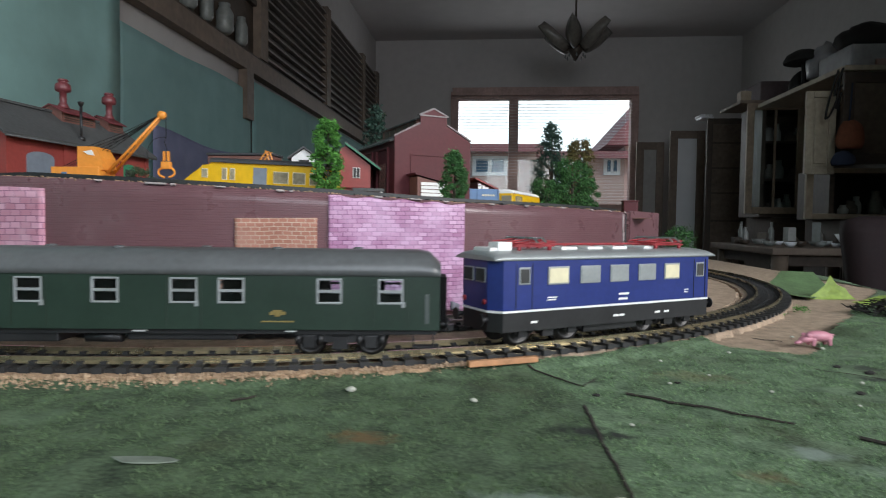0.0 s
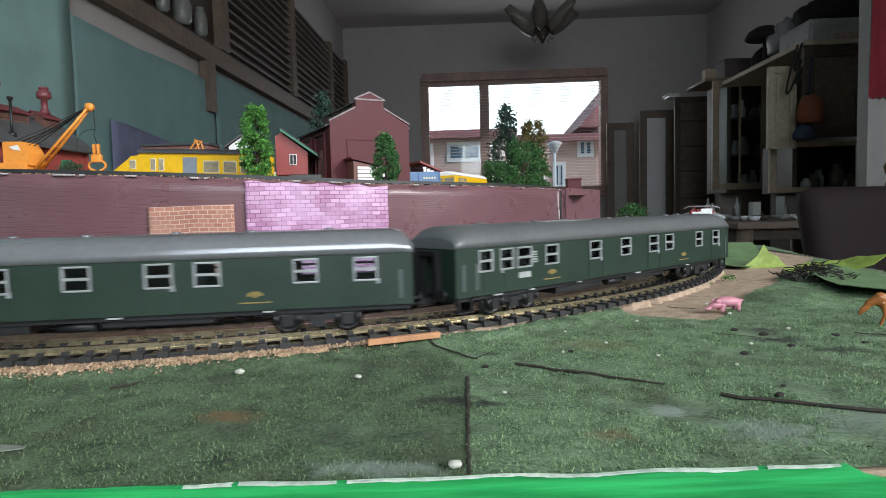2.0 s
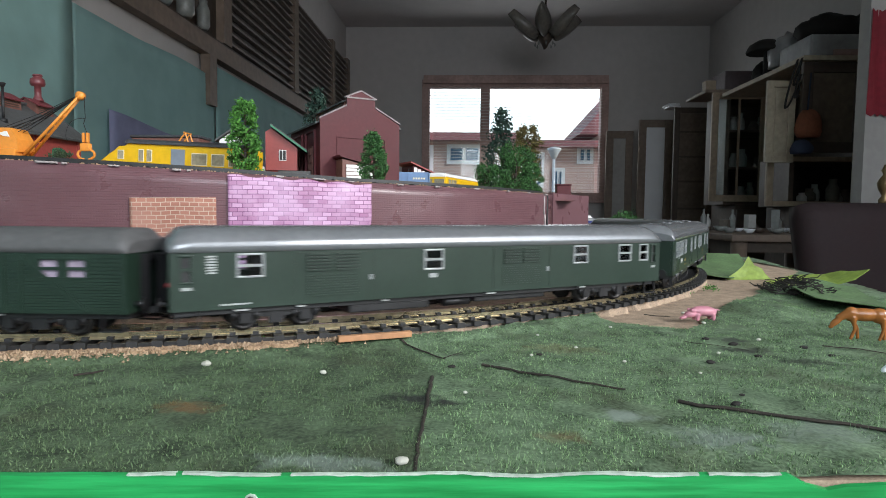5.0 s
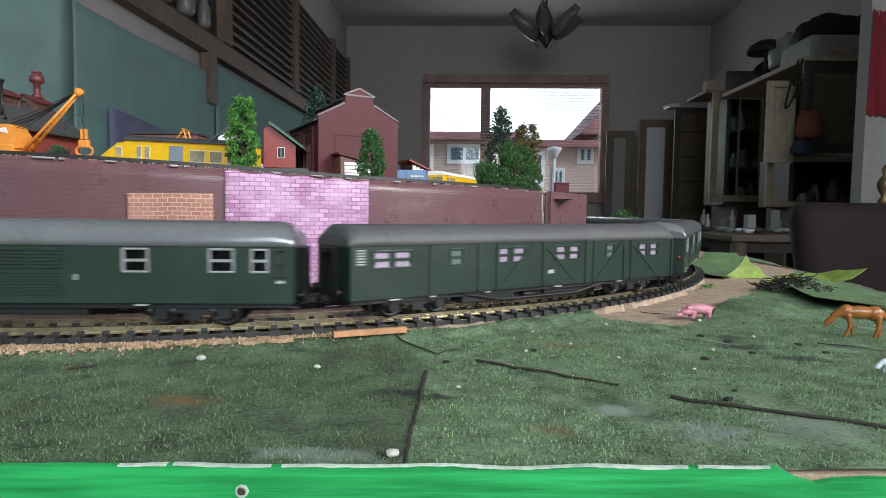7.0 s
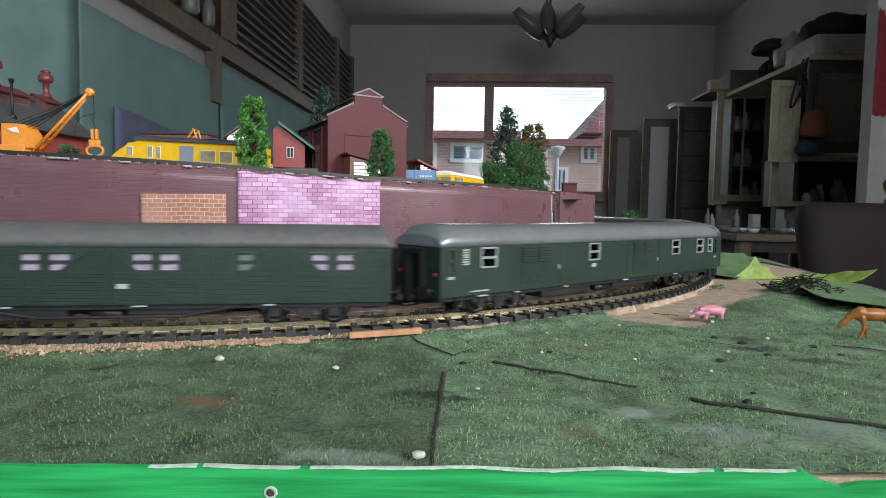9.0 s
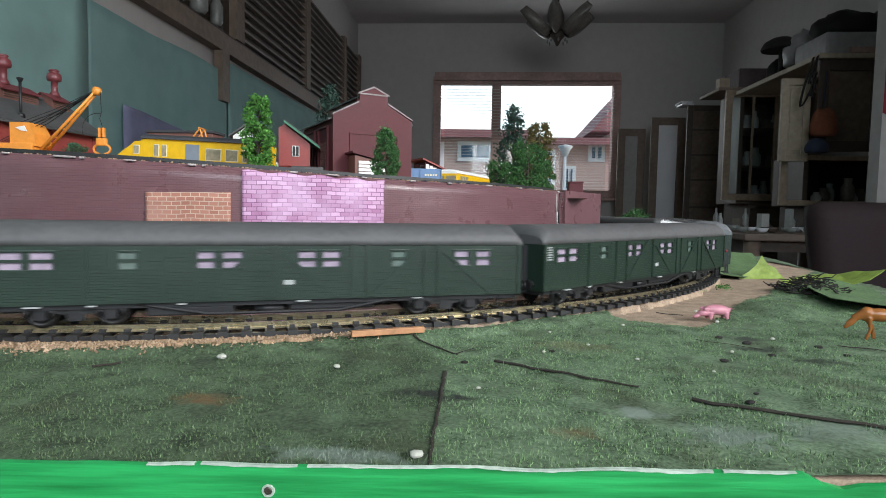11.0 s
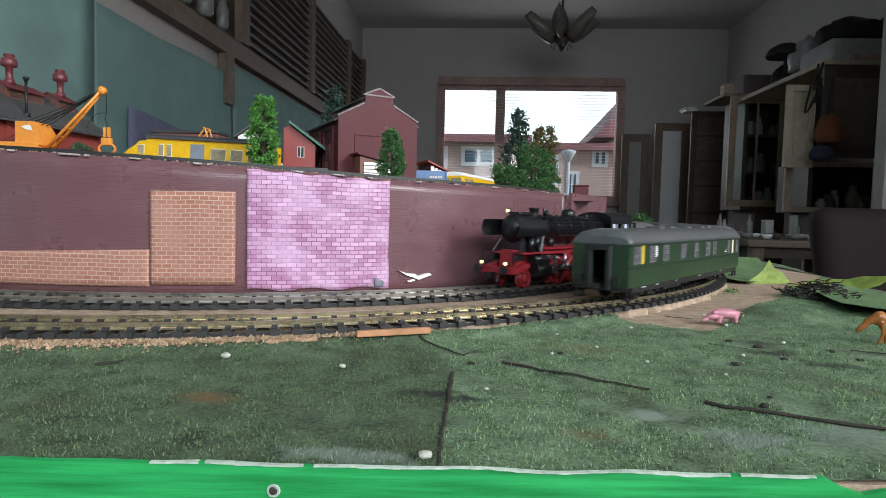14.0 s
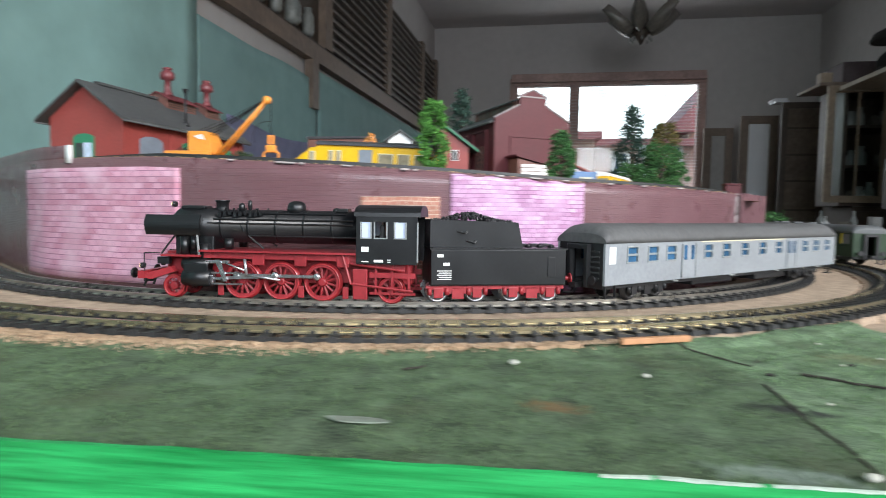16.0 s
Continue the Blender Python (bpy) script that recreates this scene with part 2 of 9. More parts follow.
# ---- mesh helpers ----
def box(bm, x0, x1, y0, y1, z0, z1, m=None, bevel=0.0):
    vs = [bm.verts.new(p) for p in ((x0, y0, z0), (x1, y0, z0), (x1, y1, z0), (x0, y1, z0), (x0, y0, z1), (x1, y0, z1), (x1, y1, z1), (x0, y1, z1))]
    fs = [bm.faces.new([vs[i] for i in f]) for f in ((3, 2, 1, 0), (4, 5, 6, 7), (0, 1, 5, 4), (1, 2, 6, 5), (2, 3, 7, 6), (3, 0, 4, 7))]
    if bevel:
        es = list({e for f in fs for e in f.edges})
        r = bmesh.ops.bevel(bm, geom=es, offset=bevel, segments=2, affect="EDGES", profile=0.6)
        vs = list({v for v in vs if v.is_valid} | set(r["verts"]))
    if m is not None:
        bmesh.ops.transform(bm, matrix=m, verts=[v for v in vs if v.is_valid])
    return bm


def rod(bm, a, b, r0, r1=None, seg=10, caps=True):
    """A tapered round bar from a to b."""
    r1 = r0 if r1 is None else r1
    a, b = Vector(a), Vector(b)
    q = (b - a).to_track_quat("Z", "Y")
    rings = []
    for p, r in ((a, r0), (b, r1)):
        rings.append([bm.verts.new(p + q @ Vector((r * math.cos(2 * math.pi * i / seg), r * math.sin(2 * math.pi * i / seg), 0))) for i in range(seg)])
    for i in range(seg):
        f = bm.faces.new((rings[0][i], rings[0][(i + 1) % seg], rings[1][(i + 1) % seg], rings[1][i]))
        f.smooth = seg > 7
    if caps:
        bm.faces.new(rings[0][::-1])
        bm.faces.new(rings[1])
    return bm


def lathe(bm, prof, centre=(0, 0, 0), axis="Z", seg=16):
    """Turns a profile of (radius, height) round an axis."""
    c = Vector(centre)
    rings = []
    for r, h in prof:
        ring = []
        for i in range(seg):
            a = 2 * math.pi * i / seg
            u, v = r * math.cos(a), r * math.sin(a)
            p = {"Z": (u, v, h), "X": (h, u, v), "Y": (v, h, u)}[axis]
            ring.append(bm.verts.new(c + Vector(p)))
        rings.append(ring)
    for r0, r1 in zip(rings, rings[1:]):
        for i in range(seg):
            bm.faces.new((r0[i], r0[(i + 1) % seg], r1[(i + 1) % seg], r1[i])).smooth = True
    bm.faces.new(rings[0][::-1])
    bm.faces.new(rings[-1])
    return bm


def prism(bm, pts, a, b, axis="X"):
    """An outline of (u, v) drawn along an axis from a to b. X: (y, z); Y: (x, z); Z: (x, y)."""
    def at(u, v, w):
        return {"X": (w, u, v), "Y": (u, w, v), "Z": (u, v, w)}[axis]
    r0 = [bm.verts.new(at(u, v, a)) for u, v in pts]
    r1 = [bm.verts.new(at(u, v, b)) for u, v in pts]
    n = len(pts)
    for i in range(n):
        bm.faces.new((r0[i], r0[(i + 1) % n], r1[(i + 1) % n], r1[i]))
    bm.faces.new(r0[::-1])
    bm.faces.new(r1)
    return bm


def part(name, bm, material, parent=None, label="", m=None, fix=True):
    """Links a bmesh as one mesh object, under a thing or a part."""
    if fix:
        bmesh.ops.recalc_face_normals(bm, faces=bm.faces)
    me = bpy.data.meshes.new(name)
    bm.to_mesh(me)
    bm.free()
    me.materials.append(material)
    ob = new(name, me)
    if parent is not None:
        ob.parent = parent
    if m is not None:
        ob.matrix_basis = m
    if label:
        ob["label"] = label
    return ob


def same(name, me, parent, m):
    ob = new(name, me)
    ob.parent = parent
    ob.matrix_basis = m
    return ob


def thing(name, label, category, m=None, group="", kind=""):
    ob = tagged(new(name), label, category, group, kind)
    ob.empty_display_size = 0.01
    if m is not None:
        ob.matrix_basis = m
    return ob


def bx(*a, **k):
    return box(bmesh.new(), *a, **k)


# ---- the plan: two concentric tracks round one centre ----
CX, CY = -0.175, 0.620
R_IN, R_OUT = 0.378, 0.4425
BED, RAILTOP = 0.003, 0.0078
YARD = 0.068


def on_arc(r, deg, z=0.0):
    a = radians(deg)
    return Vector((CX + r * math.cos(a), CY + r * math.sin(a), z))


def spot(r, deg, z=0.0):
    """A place beside the curve, which runs on straight past its left end."""
    if deg >= -125:
        return on_arc(r, deg, z)
    p = on_arc(r, -125, z)
    return p + Vector((-0.8192, 0.5736, 0)) * radians(-125 - deg) * 0.41


def fascia_y(x):
    return 0.0835 + 0.07 * x


# ---- the room ----
FLOOR_Z, CEIL_Z = -0.76, 1.94
XW, XE, XS, YS, YN = -1.25, 2.43, 1.62, -1.8, 6.22


def structure(name, bm, material, label, category):
    return tagged(part(name, bm, material), label, category, kind="structure")


PLAN = [(XW - 0.1, YS - 0.1), (XS + 0.1, YS - 0.1), (XS + 0.1, 2.25), (XE + 0.1, 2.25), (XE + 0.1, YN + 0.2), (XW - 0.1, YN + 0.2)]
structure("floor", prism(bmesh.new(), PLAN, FLOOR_Z - 0.1, FLOOR_Z, "Z"), FLOOR_WOOD, "brown boarded floor of the room", "floor")
structure("ceiling", prism(bmesh.new(), PLAN, CEIL_Z, CEIL_Z + 0.1, "Z"), CEIL, "plain off-white painted ceiling", "ceiling")
structure("wall_west", bx(XW - 0.1, XW, YS, YN, FLOOR_Z, CEIL_Z), PLASTER, "grey plastered side wall", "wall")
bm = bmesh.new()
box(bm, XE, XE + 0.1, 2.35, YN, FLOOR_Z, CEIL_Z)
box(bm, 1.61, XE + 0.1, 2.25, 2.35, FLOOR_Z, CEIL_Z)
box(bm, XS, XS + 0.1, YS, -1.45, FLOOR_Z, CEIL_Z)
box(bm, XS, XS + 0.1, 0.15, 2.18, FLOOR_Z, CEIL_Z)
box(bm, XS, XS + 0.1, -1.45, 0.15, FLOOR_Z, 0.15)
box(bm, XS, XS + 0.1, -1.45, 0.15, 1.45, CEIL_Z)
structure("wall_east", bm, PLASTER, "grey plastered side wall with a window beside the table", "wall")


def holed_wall(name, y0, y1, x0, x1, z0, z1, label):
    bm = bmesh.new()
    box(bm, XW - 0.1, x0, y0, y1, FLOOR_Z, CEIL_Z)
    box(bm, x1, XE + 0.1, y0, y1, FLOOR_Z, CEIL_Z)
    box(bm, x0, x1, y0, y1, FLOOR_Z, z0)
    box(bm, x0, x1, y0, y1, z1, CEIL_Z)
    return structure(name, bm, PLASTER, label, "wall")


WX0, WX1, WZ0, WZ1 = -0.455, 1.435, 0.19, 1.40
holed_wall("wall_north", YN, YN + 0.2, WX0, WX1, WZ0, WZ1, "grey plastered end wall with a wide window")
holed_wall("wall_south", YS - 0.1, YS, -0.25, 1.35, 0.3, 1.6, "plain grey wall closing the room, with a window opening")


def window(name, x0, x1, z0, z1, y, bars, blinds):
    t = thing(name, "wide brown wooden window with a horizontal blind", "window", kind="structure")
    fr = bmesh.new()
    w = 0.075
    box(fr, x0, x1, y - 0.05, y + 0.06, z1 - w, z1, bevel=0.006)
    box(fr, x0, x1, y - 0.05, y + 0.06, z0, z0 + w, bevel=0.006)
    box(fr, x0, x0 + w, y - 0.047, y + 0.057, z0 + w, z1 - w)
    box(fr, x1 - w, x1, y - 0.047, y + 0.057, z0 + w, z1 - w)
    for b in bars:
        box(fr, b - 0.047, b + 0.047, y - 0.044, y + 0.054, z0 + w, z1 - w)
    part("window_frame", fr, WOOD_MID, t)
    edges = [x0 + w, *[b for b in bars], x1 - w]
    for a, b in zip(edges, edges[1:]):
        p = part("pane", bx(a + 0.04, b - 0.04, y + 0.02, y + 0.024, z0 + w, z1 - w), GLASS, t)
        p.visible_shadow = False
    part("window_sill", bx(x0 - 0.05, x1 + 0.05, y - 0.12, y - 0.052, z0 - 0.03, z0, bevel=0.005), WOOD_MID, t)
    if blinds:
        part("blind_rail", bx(x0 + 0.02, x1 - 0.02, y - 0.11, y - 0.055, z1 - 0.05, z1 + 0.03, bevel=0.004), WOOD_MID, t, "brown head rail of the blind")
        n = 34
        me = None
        for i in range(n):
            z = z0 + 0.09 + (z1 - z0 - 0.2) * i / n
            if me is None:
                s = part("slat", bx(x0 + 0.07, x1 - 0.07, -0.011, 0.011, -0.0007, 0.0007), WHITE, t, m=pose(0, y - 0.08, z, 4))
                me = s.data
            else:
                same("slat", me, t, pose(0, y - 0.08, z, 4))
    return t


window("window_1", WX0, WX1, WZ0, WZ1, YN, [0.19], True)

# ---- the layout table ----
def table_board():
    bm = bmesh.new()
    x0 = -1.24
    prism(bm, [(x0, fascia_y(x0)), (0.30, fascia_y(0.30)), (0.40, 0.66), (0.40, 1.95), (x0, 1.95)], -0.03, -0.001, "Z")
    return structure("layout_board", bm, SAND, "sandy chipboard base of the model railway table", "table")


table_board()


BARE = mat("chipped_filler", (0.42, 0.50, 0.42), 0.8, grain=500, vary=0.35, bump=0.2)


def fascia():
    """The green front edge, its top painted white where the brush ran over, with a broken bite."""
    t = thing("fascia_board", "bright green painted edge board with a screw and chipped corner", "table edge")
    bm = bmesh.new()
    xs = np.arange(-0.6, 0.345, 0.004)
    prev = None
    for x in xs:
        y = fascia_y(x)
        top = 0.0008 + 0.0007 * noise.noise((x * 60, 0, 3))
        if 0.128 < x < 0.158:
            top -= 0.0035 * min(1, (x - 0.128) / 0.004) * (0.7 + 0.5 * noise.noise((x * 150, 1, 0)))
        elif x >= 0.158:
            top -= 0.001
        ring = [bm.verts.new(p) for p in ((x, y - 0.0017, -0.09), (x, y - 0.0017, top), (x, y - 0.0006, top + 0.0002), (x, y - 0.0006, -0.09))]
        if prev:
            for i in range(4):
                bm.faces.new((prev[i], prev[(i + 1) % 4], ring[(i + 1) % 4], ring[i]))
        prev = ring
    part("front_board", bm, GREEN_PAINT, t)
    bm = bmesh.new()
    prev = None
    for i in range(330):
        x = -0.004 + i * 0.0004
        if x > 0.1265:
            break
        k = 0.75 + 0.9 * noise.noise((x * 45, 5, 0)) + 0.7 * noise.noise((x * 330, 2, 0))
        top = 0.0010 + 0.0007 * noise.noise((x * 60, 0, 3))
        h = max(0.00004, 0.00030 * k)
        if noise.noise((x * 240, 7, 1)) < -0.5:
            prev = None
            continue
        y = fascia_y(x) - 0.0019
        cur = [bm.verts.new(p) for p in ((x, y, top - h), (x, y, top + 0.0001), (x, y + 0.0008, top + 0.0002), (x, y + 0.0008, top - h))]
        if prev:
            for n in range(4):
                bm.faces.new((prev[n], prev[(n + 1) % 4], cur[(n + 1) % 4], cur[n]))
        prev = cur
    part("bare_edge", bm, BARE, t, "chipped whitish bare edge")
    bm = bmesh.new()
    rim = [(1 + 0.18 * noise.noise((math.cos(a) * 2, math.sin(a) * 2, 4)), a) for a in [2 * math.pi * i / 18 for i in range(18)]]
    c = Vector((0.0202, fascia_y(0.0202) - 0.0019, -0.0042))
    rings = [[bm.verts.new(c + Vector((q * k * math.cos(a), dy, q * k * math.sin(a)))) for q, a in rim] for k, dy in ((0.0014, 0.0004), (0.0013, -0.0001), (0.0009, -0.0001), (0.0008, 0.0003))]
    for r0, r1 in zip(rings, rings[1:]):
        for i in range(18):
            bm.faces.new((r0[i], r0[(i + 1) % 18], r1[(i + 1) % 18], r1[i]))
    part("chipped_ring", bm, BARE, t, "whitish chipped ring round the screw")
    bm = bmesh.new()
    lathe(bm, [(0.0009, 0.0003), (0.0007, -0.0002), (0.0003, 0.0001)], (0.0202, fascia_y(0.0202) - 0.0019, -0.0042), "Y", 14)
    part("screw", bm, STEEL_WORN, t, "small dark steel screw head")


STEEL_WORN = mat("tarnished_screw_steel", (0.10, 0.09, 0.07), 0.45, 0.7, grain=900, vary=0.3, bump=0.1)


fascia()


def bed_edge(x, y):
    """Where the grass ends beside the outer track: it runs up to the sleepers but for the bare cork at one end."""
    a = math.degrees(math.atan2(y - CY, x - CX))
    if a > 120:
        a -= 360
    return 0.4560 + 0.0050 * max(0.0, min(1.0, (-68 - a) / 20))


def in_sand(x, y):
    r = math.hypot(x - CX, y - CY)
    edge = bed_edge(x, y) + 0.0045 * noise.noise((x * 38, y * 38, 0)) + 0.0025 * noise.noise((x * 150, y * 150, 2))
    if r < edge:
        return True
    # bare wedge beside the curve
    u, v = x - 0.128, y - 0.262
    side = 0.010 * noise.noise((x * 40, y * 40, 7))
    return u > 0 and v > -0.25 * u + side and v > 1.45 * (u - 0.045) + side and r < 0.56


def in_table(x, y):
    return y > fascia_y(x) and x < 0.30 + 0.18 * (y - 0.10)


def grass_z(x, y):
    r = math.hypot(x - CX, y - CY)
    z = 0.0009 * noise.noise((x * 22, y * 22, 0)) + 0.0006 * noise.noise((x * 90, y * 90, 4))
    if r < 0.468:
        z += 0.0020 * min(1.0, (0.468 - r) / 0.005)
    # the mat curls up beside the bare wedge
    z += 0.006 * math.exp(-(((x - 0.222) / 0.022) ** 2 + ((y - 0.300) / 0.03) ** 2))
    return z


def seam_x(y):
    """The joint between the two grass mats."""
    return 0.0515 if y < 0.165 else (0.0515 - 0.35 * (y - 0.165))


def grass_mat(left):
    step = 0.003
    x0, y0 = -0.62, 0.03
    nx, ny = 345, 240
    idx, verts, faces = {}, [], []

    def v(i, j):
        if (i, j) not in idx:
            x, y = x0 + i * step, y0 + j * step
            yy = max(y, fascia_y(x))
            idx[i, j] = len(verts)
            verts.append((x, yy, grass_z(x, yy)))
        return idx[i, j]
    for i in range(nx):
        for j in range(ny):
            x, y = x0 + (i + 0.5) * step, y0 + (j + 0.5) * step
            if (x < seam_x(y)) == left and y + step * 0.6 > fascia_y(x) and in_table(x, max(y, fascia_y(x) + 1e-6)) and not in_sand(x, y) and math.hypot(x - CX, y - CY) > 0.44:
                faces.append((v(i, j), v(i + 1, j), v(i + 1, j + 1), v(i, j + 1)))
    me = bpy.data.meshes.new("grass_mat")
    me.from_pydata(verts, [], faces)
    me.materials.append(GRASS_OLD_SHADED if left else GRASS)
    ob = new("grass_mat", me)
    tagged(ob, "older olive scatter grass mat, darkened for weaker light" if left else "worn green scatter grass mat on the layout", "grass mat", kind="structure")


grass_mat(True)
grass_mat(False)


def ring(name, r0, r1, a0, a1, z0, z1, material, label, category, n=420, rough=0.0008):
    bm = bmesh.new()
    prev = None
    for i in range(n + 1):
        a = a0 + (a1 - a0) * i / n
        w0 = rough * 3 * noise.noise((a * 0.9, 0, r0 * 9))
        w1 = rough * 4 * (noise.noise((a * 1.1, 5, r1 * 9)) + 0.8 * noise.noise((a * 4.3, 1, r1)))
        cur = [bm.verts.new(spot(r, a, z)) for r, z in ((r0 + w0, z0), (r0 + w0 + 0.001, z1), ((r0 + r1) / 2, z1 + rough * noise.noise((a, 9, 1))), (r1 + w1 - 0.001, z1), (r1 + w1, z0))]
        if prev:
            for k in range(4):
                bm.faces.new((prev[k], cur[k], cur[k + 1], prev[k + 1]))
        prev = cur
    ob = part(name, bm, material)
    return tagged(ob, label, category, kind="structure")


ring("trackbed_cork", R_OUT - 0.02, R_OUT + 0.0200, -172, -68, -0.001, BED, CORK, "crumbling cork bed under the outer track", "track bed")
ring("trackbed_cork", R_OUT - 0.02, R_OUT + 0.0130, -68, 95, -0.001, BED, SAND, "narrow sandy bed under the outer track", "track bed")
ring("trackbed_sand", 0.338, R_OUT - 0.021, -172, 95, -0.001, BED - 0.0004, SAND, "sandy strip between the two tracks", "track bed")


def track(name, r, a0, a1, label, brass=False):
    t = thing(name, label, "railway track", group="model railway tracks")
    for side in (-1, 1):
        bm = bmesh.new()
        prev = None
        n = 200
        rr = r + side * 0.00825
        for i in range(n + 1):
            a = a0 + (a1 - a0) * i / n
            cur = [bm.verts.new(spot(rr + du, a, z)) for du, z in ((-0.0010, BED + 0.0022), (-0.0010, BED + 0.0028), (-0.0003, BED + 0.0030), (-0.0003, RAILTOP - 0.0010), (-0.0006, RAILTOP - 0.0008), (-0.0006, RAILTOP), (0.0006, RAILTOP), (0.0006, RAILTOP - 0.0008), (0.0003, RAILTOP - 0.0010), (0.0003, BED + 0.0030), (0.0010, BED + 0.0028), (0.0010, BED + 0.0022))]
            if prev:
                for k in range(11):
                    bm.faces.new((prev[k], cur[k], cur[k + 1], prev[k + 1]))
            prev = cur
        part("rail", bm, RAIL_BRASS if brass else RAIL, t)
    bm = bmesh.new()
    for off in (-0.0125, 0.0125, 0.0):
        prev = None
        for i in range(121):
            a = a0 + (a1 - a0) * i / 120
            cur = [bm.verts.new(spot(r + off + du, a, z)) for du, z in ((-0.0009, BED), (-0.0009, BED + 0.0014), (0.0009, BED + 0.0014), (0.0009, BED))]
            if prev:
                for k in range(3):
                    bm.faces.new((prev[k], cur[k], cur[k + 1], prev[k + 1]))
            prev = cur
    part("web", bm, SLEEPER, t, "black plastic strip joining the sleepers")
    step = math.degrees(0.0083 / r)
    n = int((a1 - a0) / step)
    me = None
    for i in range(n):
        a = a0 + i * step
        p = spot(r, a, BED)
        m = pose(p.x, p.y, p.z, 0, 0, max(a, -125))
        if me is None:
            bm = bmesh.new()
            box(bm, -0.0148, 0.0148, -0.0019, 0.0019, 0, 0.0023)
            for s in (-1, 1):
                box(bm, s * 0.00825 - 0.0022, s * 0.00825 + 0.0022, -0.0011, 0.0011, 0.0023, 0.0034)
            rod(bm, (0, 0, 0.0023), (0, 0, 0.0036), 0.0006, 0.0004, 6)
            me = part("sleeper", bm, SLEEPER, t, m=m).data
        else:
            same("sleeper", me, t, m)
    return t


track("outer_track", R_OUT, -172, 75, "curved model railway track with dull brassy rails and black sleepers", True)
track("inner_track", R_IN, -172, 75, "curved model railway track with shiny steel rails and black sleepers")


# ---- the retaining wall of the upper level ----
def wall_r(a):
    return 0.345 + 0.010 * max(0.0, min(1.0, (-103 - a) / 15))


def wall_top(a):
    return 0.0675 + 0.0023 * max(0.0, min(1.0, (-28 - a) / 30)) + 0.0095 * max(0.0, min(1.2, (-59 - a) / 36))


def sheet(name, a0, a1, z0, z1, out, material, parent, label, wave=0.0, n=40, rows=8):
    """A sheet of board or paper bent along the wall. z0 and z1 are functions of the angle."""
    bm = bmesh.new()
    uvl = bm.loops.layers.uv.new("UVMap")
    grid = []
    for i in range(n + 1):
        a = a0 + (a1 - a0) * i / n
        col = []
        for j in range(rows + 1):
            f = j / rows
            z = z0(a) + (z1(a) - z0(a)) * f
            r = wall_r(a) + out + wave * (noise.noise((a * 0.25, z * 40, 2)) + 0.5 * noise.noise((a * 0.8, z * 90, 5)))
            col.append(bm.verts.new(spot(r, a, z)))
        grid.append(col)
    back = []
    for i in range(n + 1):
        a = a0 + (a1 - a0) * i / n
        back.append([bm.verts.new(spot(wall_r(a) + out - 0.0012 - wave, a, z)) for z in (z0(a), z1(a))])
    def face(vs, uv=None):
        f = bm.faces.new(vs)
        f.smooth = True
        for l in f.loops:
            p = l.vert.co
            ang = math.degrees(math.atan2(p.y - CY, p.x - CX))
            l[uvl].uv = (radians(ang) * 0.345, p.z)
    for i in range(n):
        for j in range(rows):
            face((grid[i][j], grid[i + 1][j], grid[i + 1][j + 1], grid[i][j + 1]))
        face((back[i][1], grid[i][rows], grid[i + 1][rows], back[i + 1][1]))
        face((back[i][0], back[i + 1][0], grid[i + 1][0], grid[i][0]))
        face((back[i][0], back[i][1], back[i + 1][1], back[i + 1][0]))
    for e in (0, n):
        face((back[e][0], *grid[e], back[e][1]))
    return part(name, bm, material, parent, label)


CHIP = mat("bare_chipped_board", (0.40, 0.35, 0.34), 0.8, grain=900, vary=0.4, bump=0.2)
TAPE = mat("grey_tape", (0.17, 0.17, 0.21), 0.5, grain=300, vary=0.2)


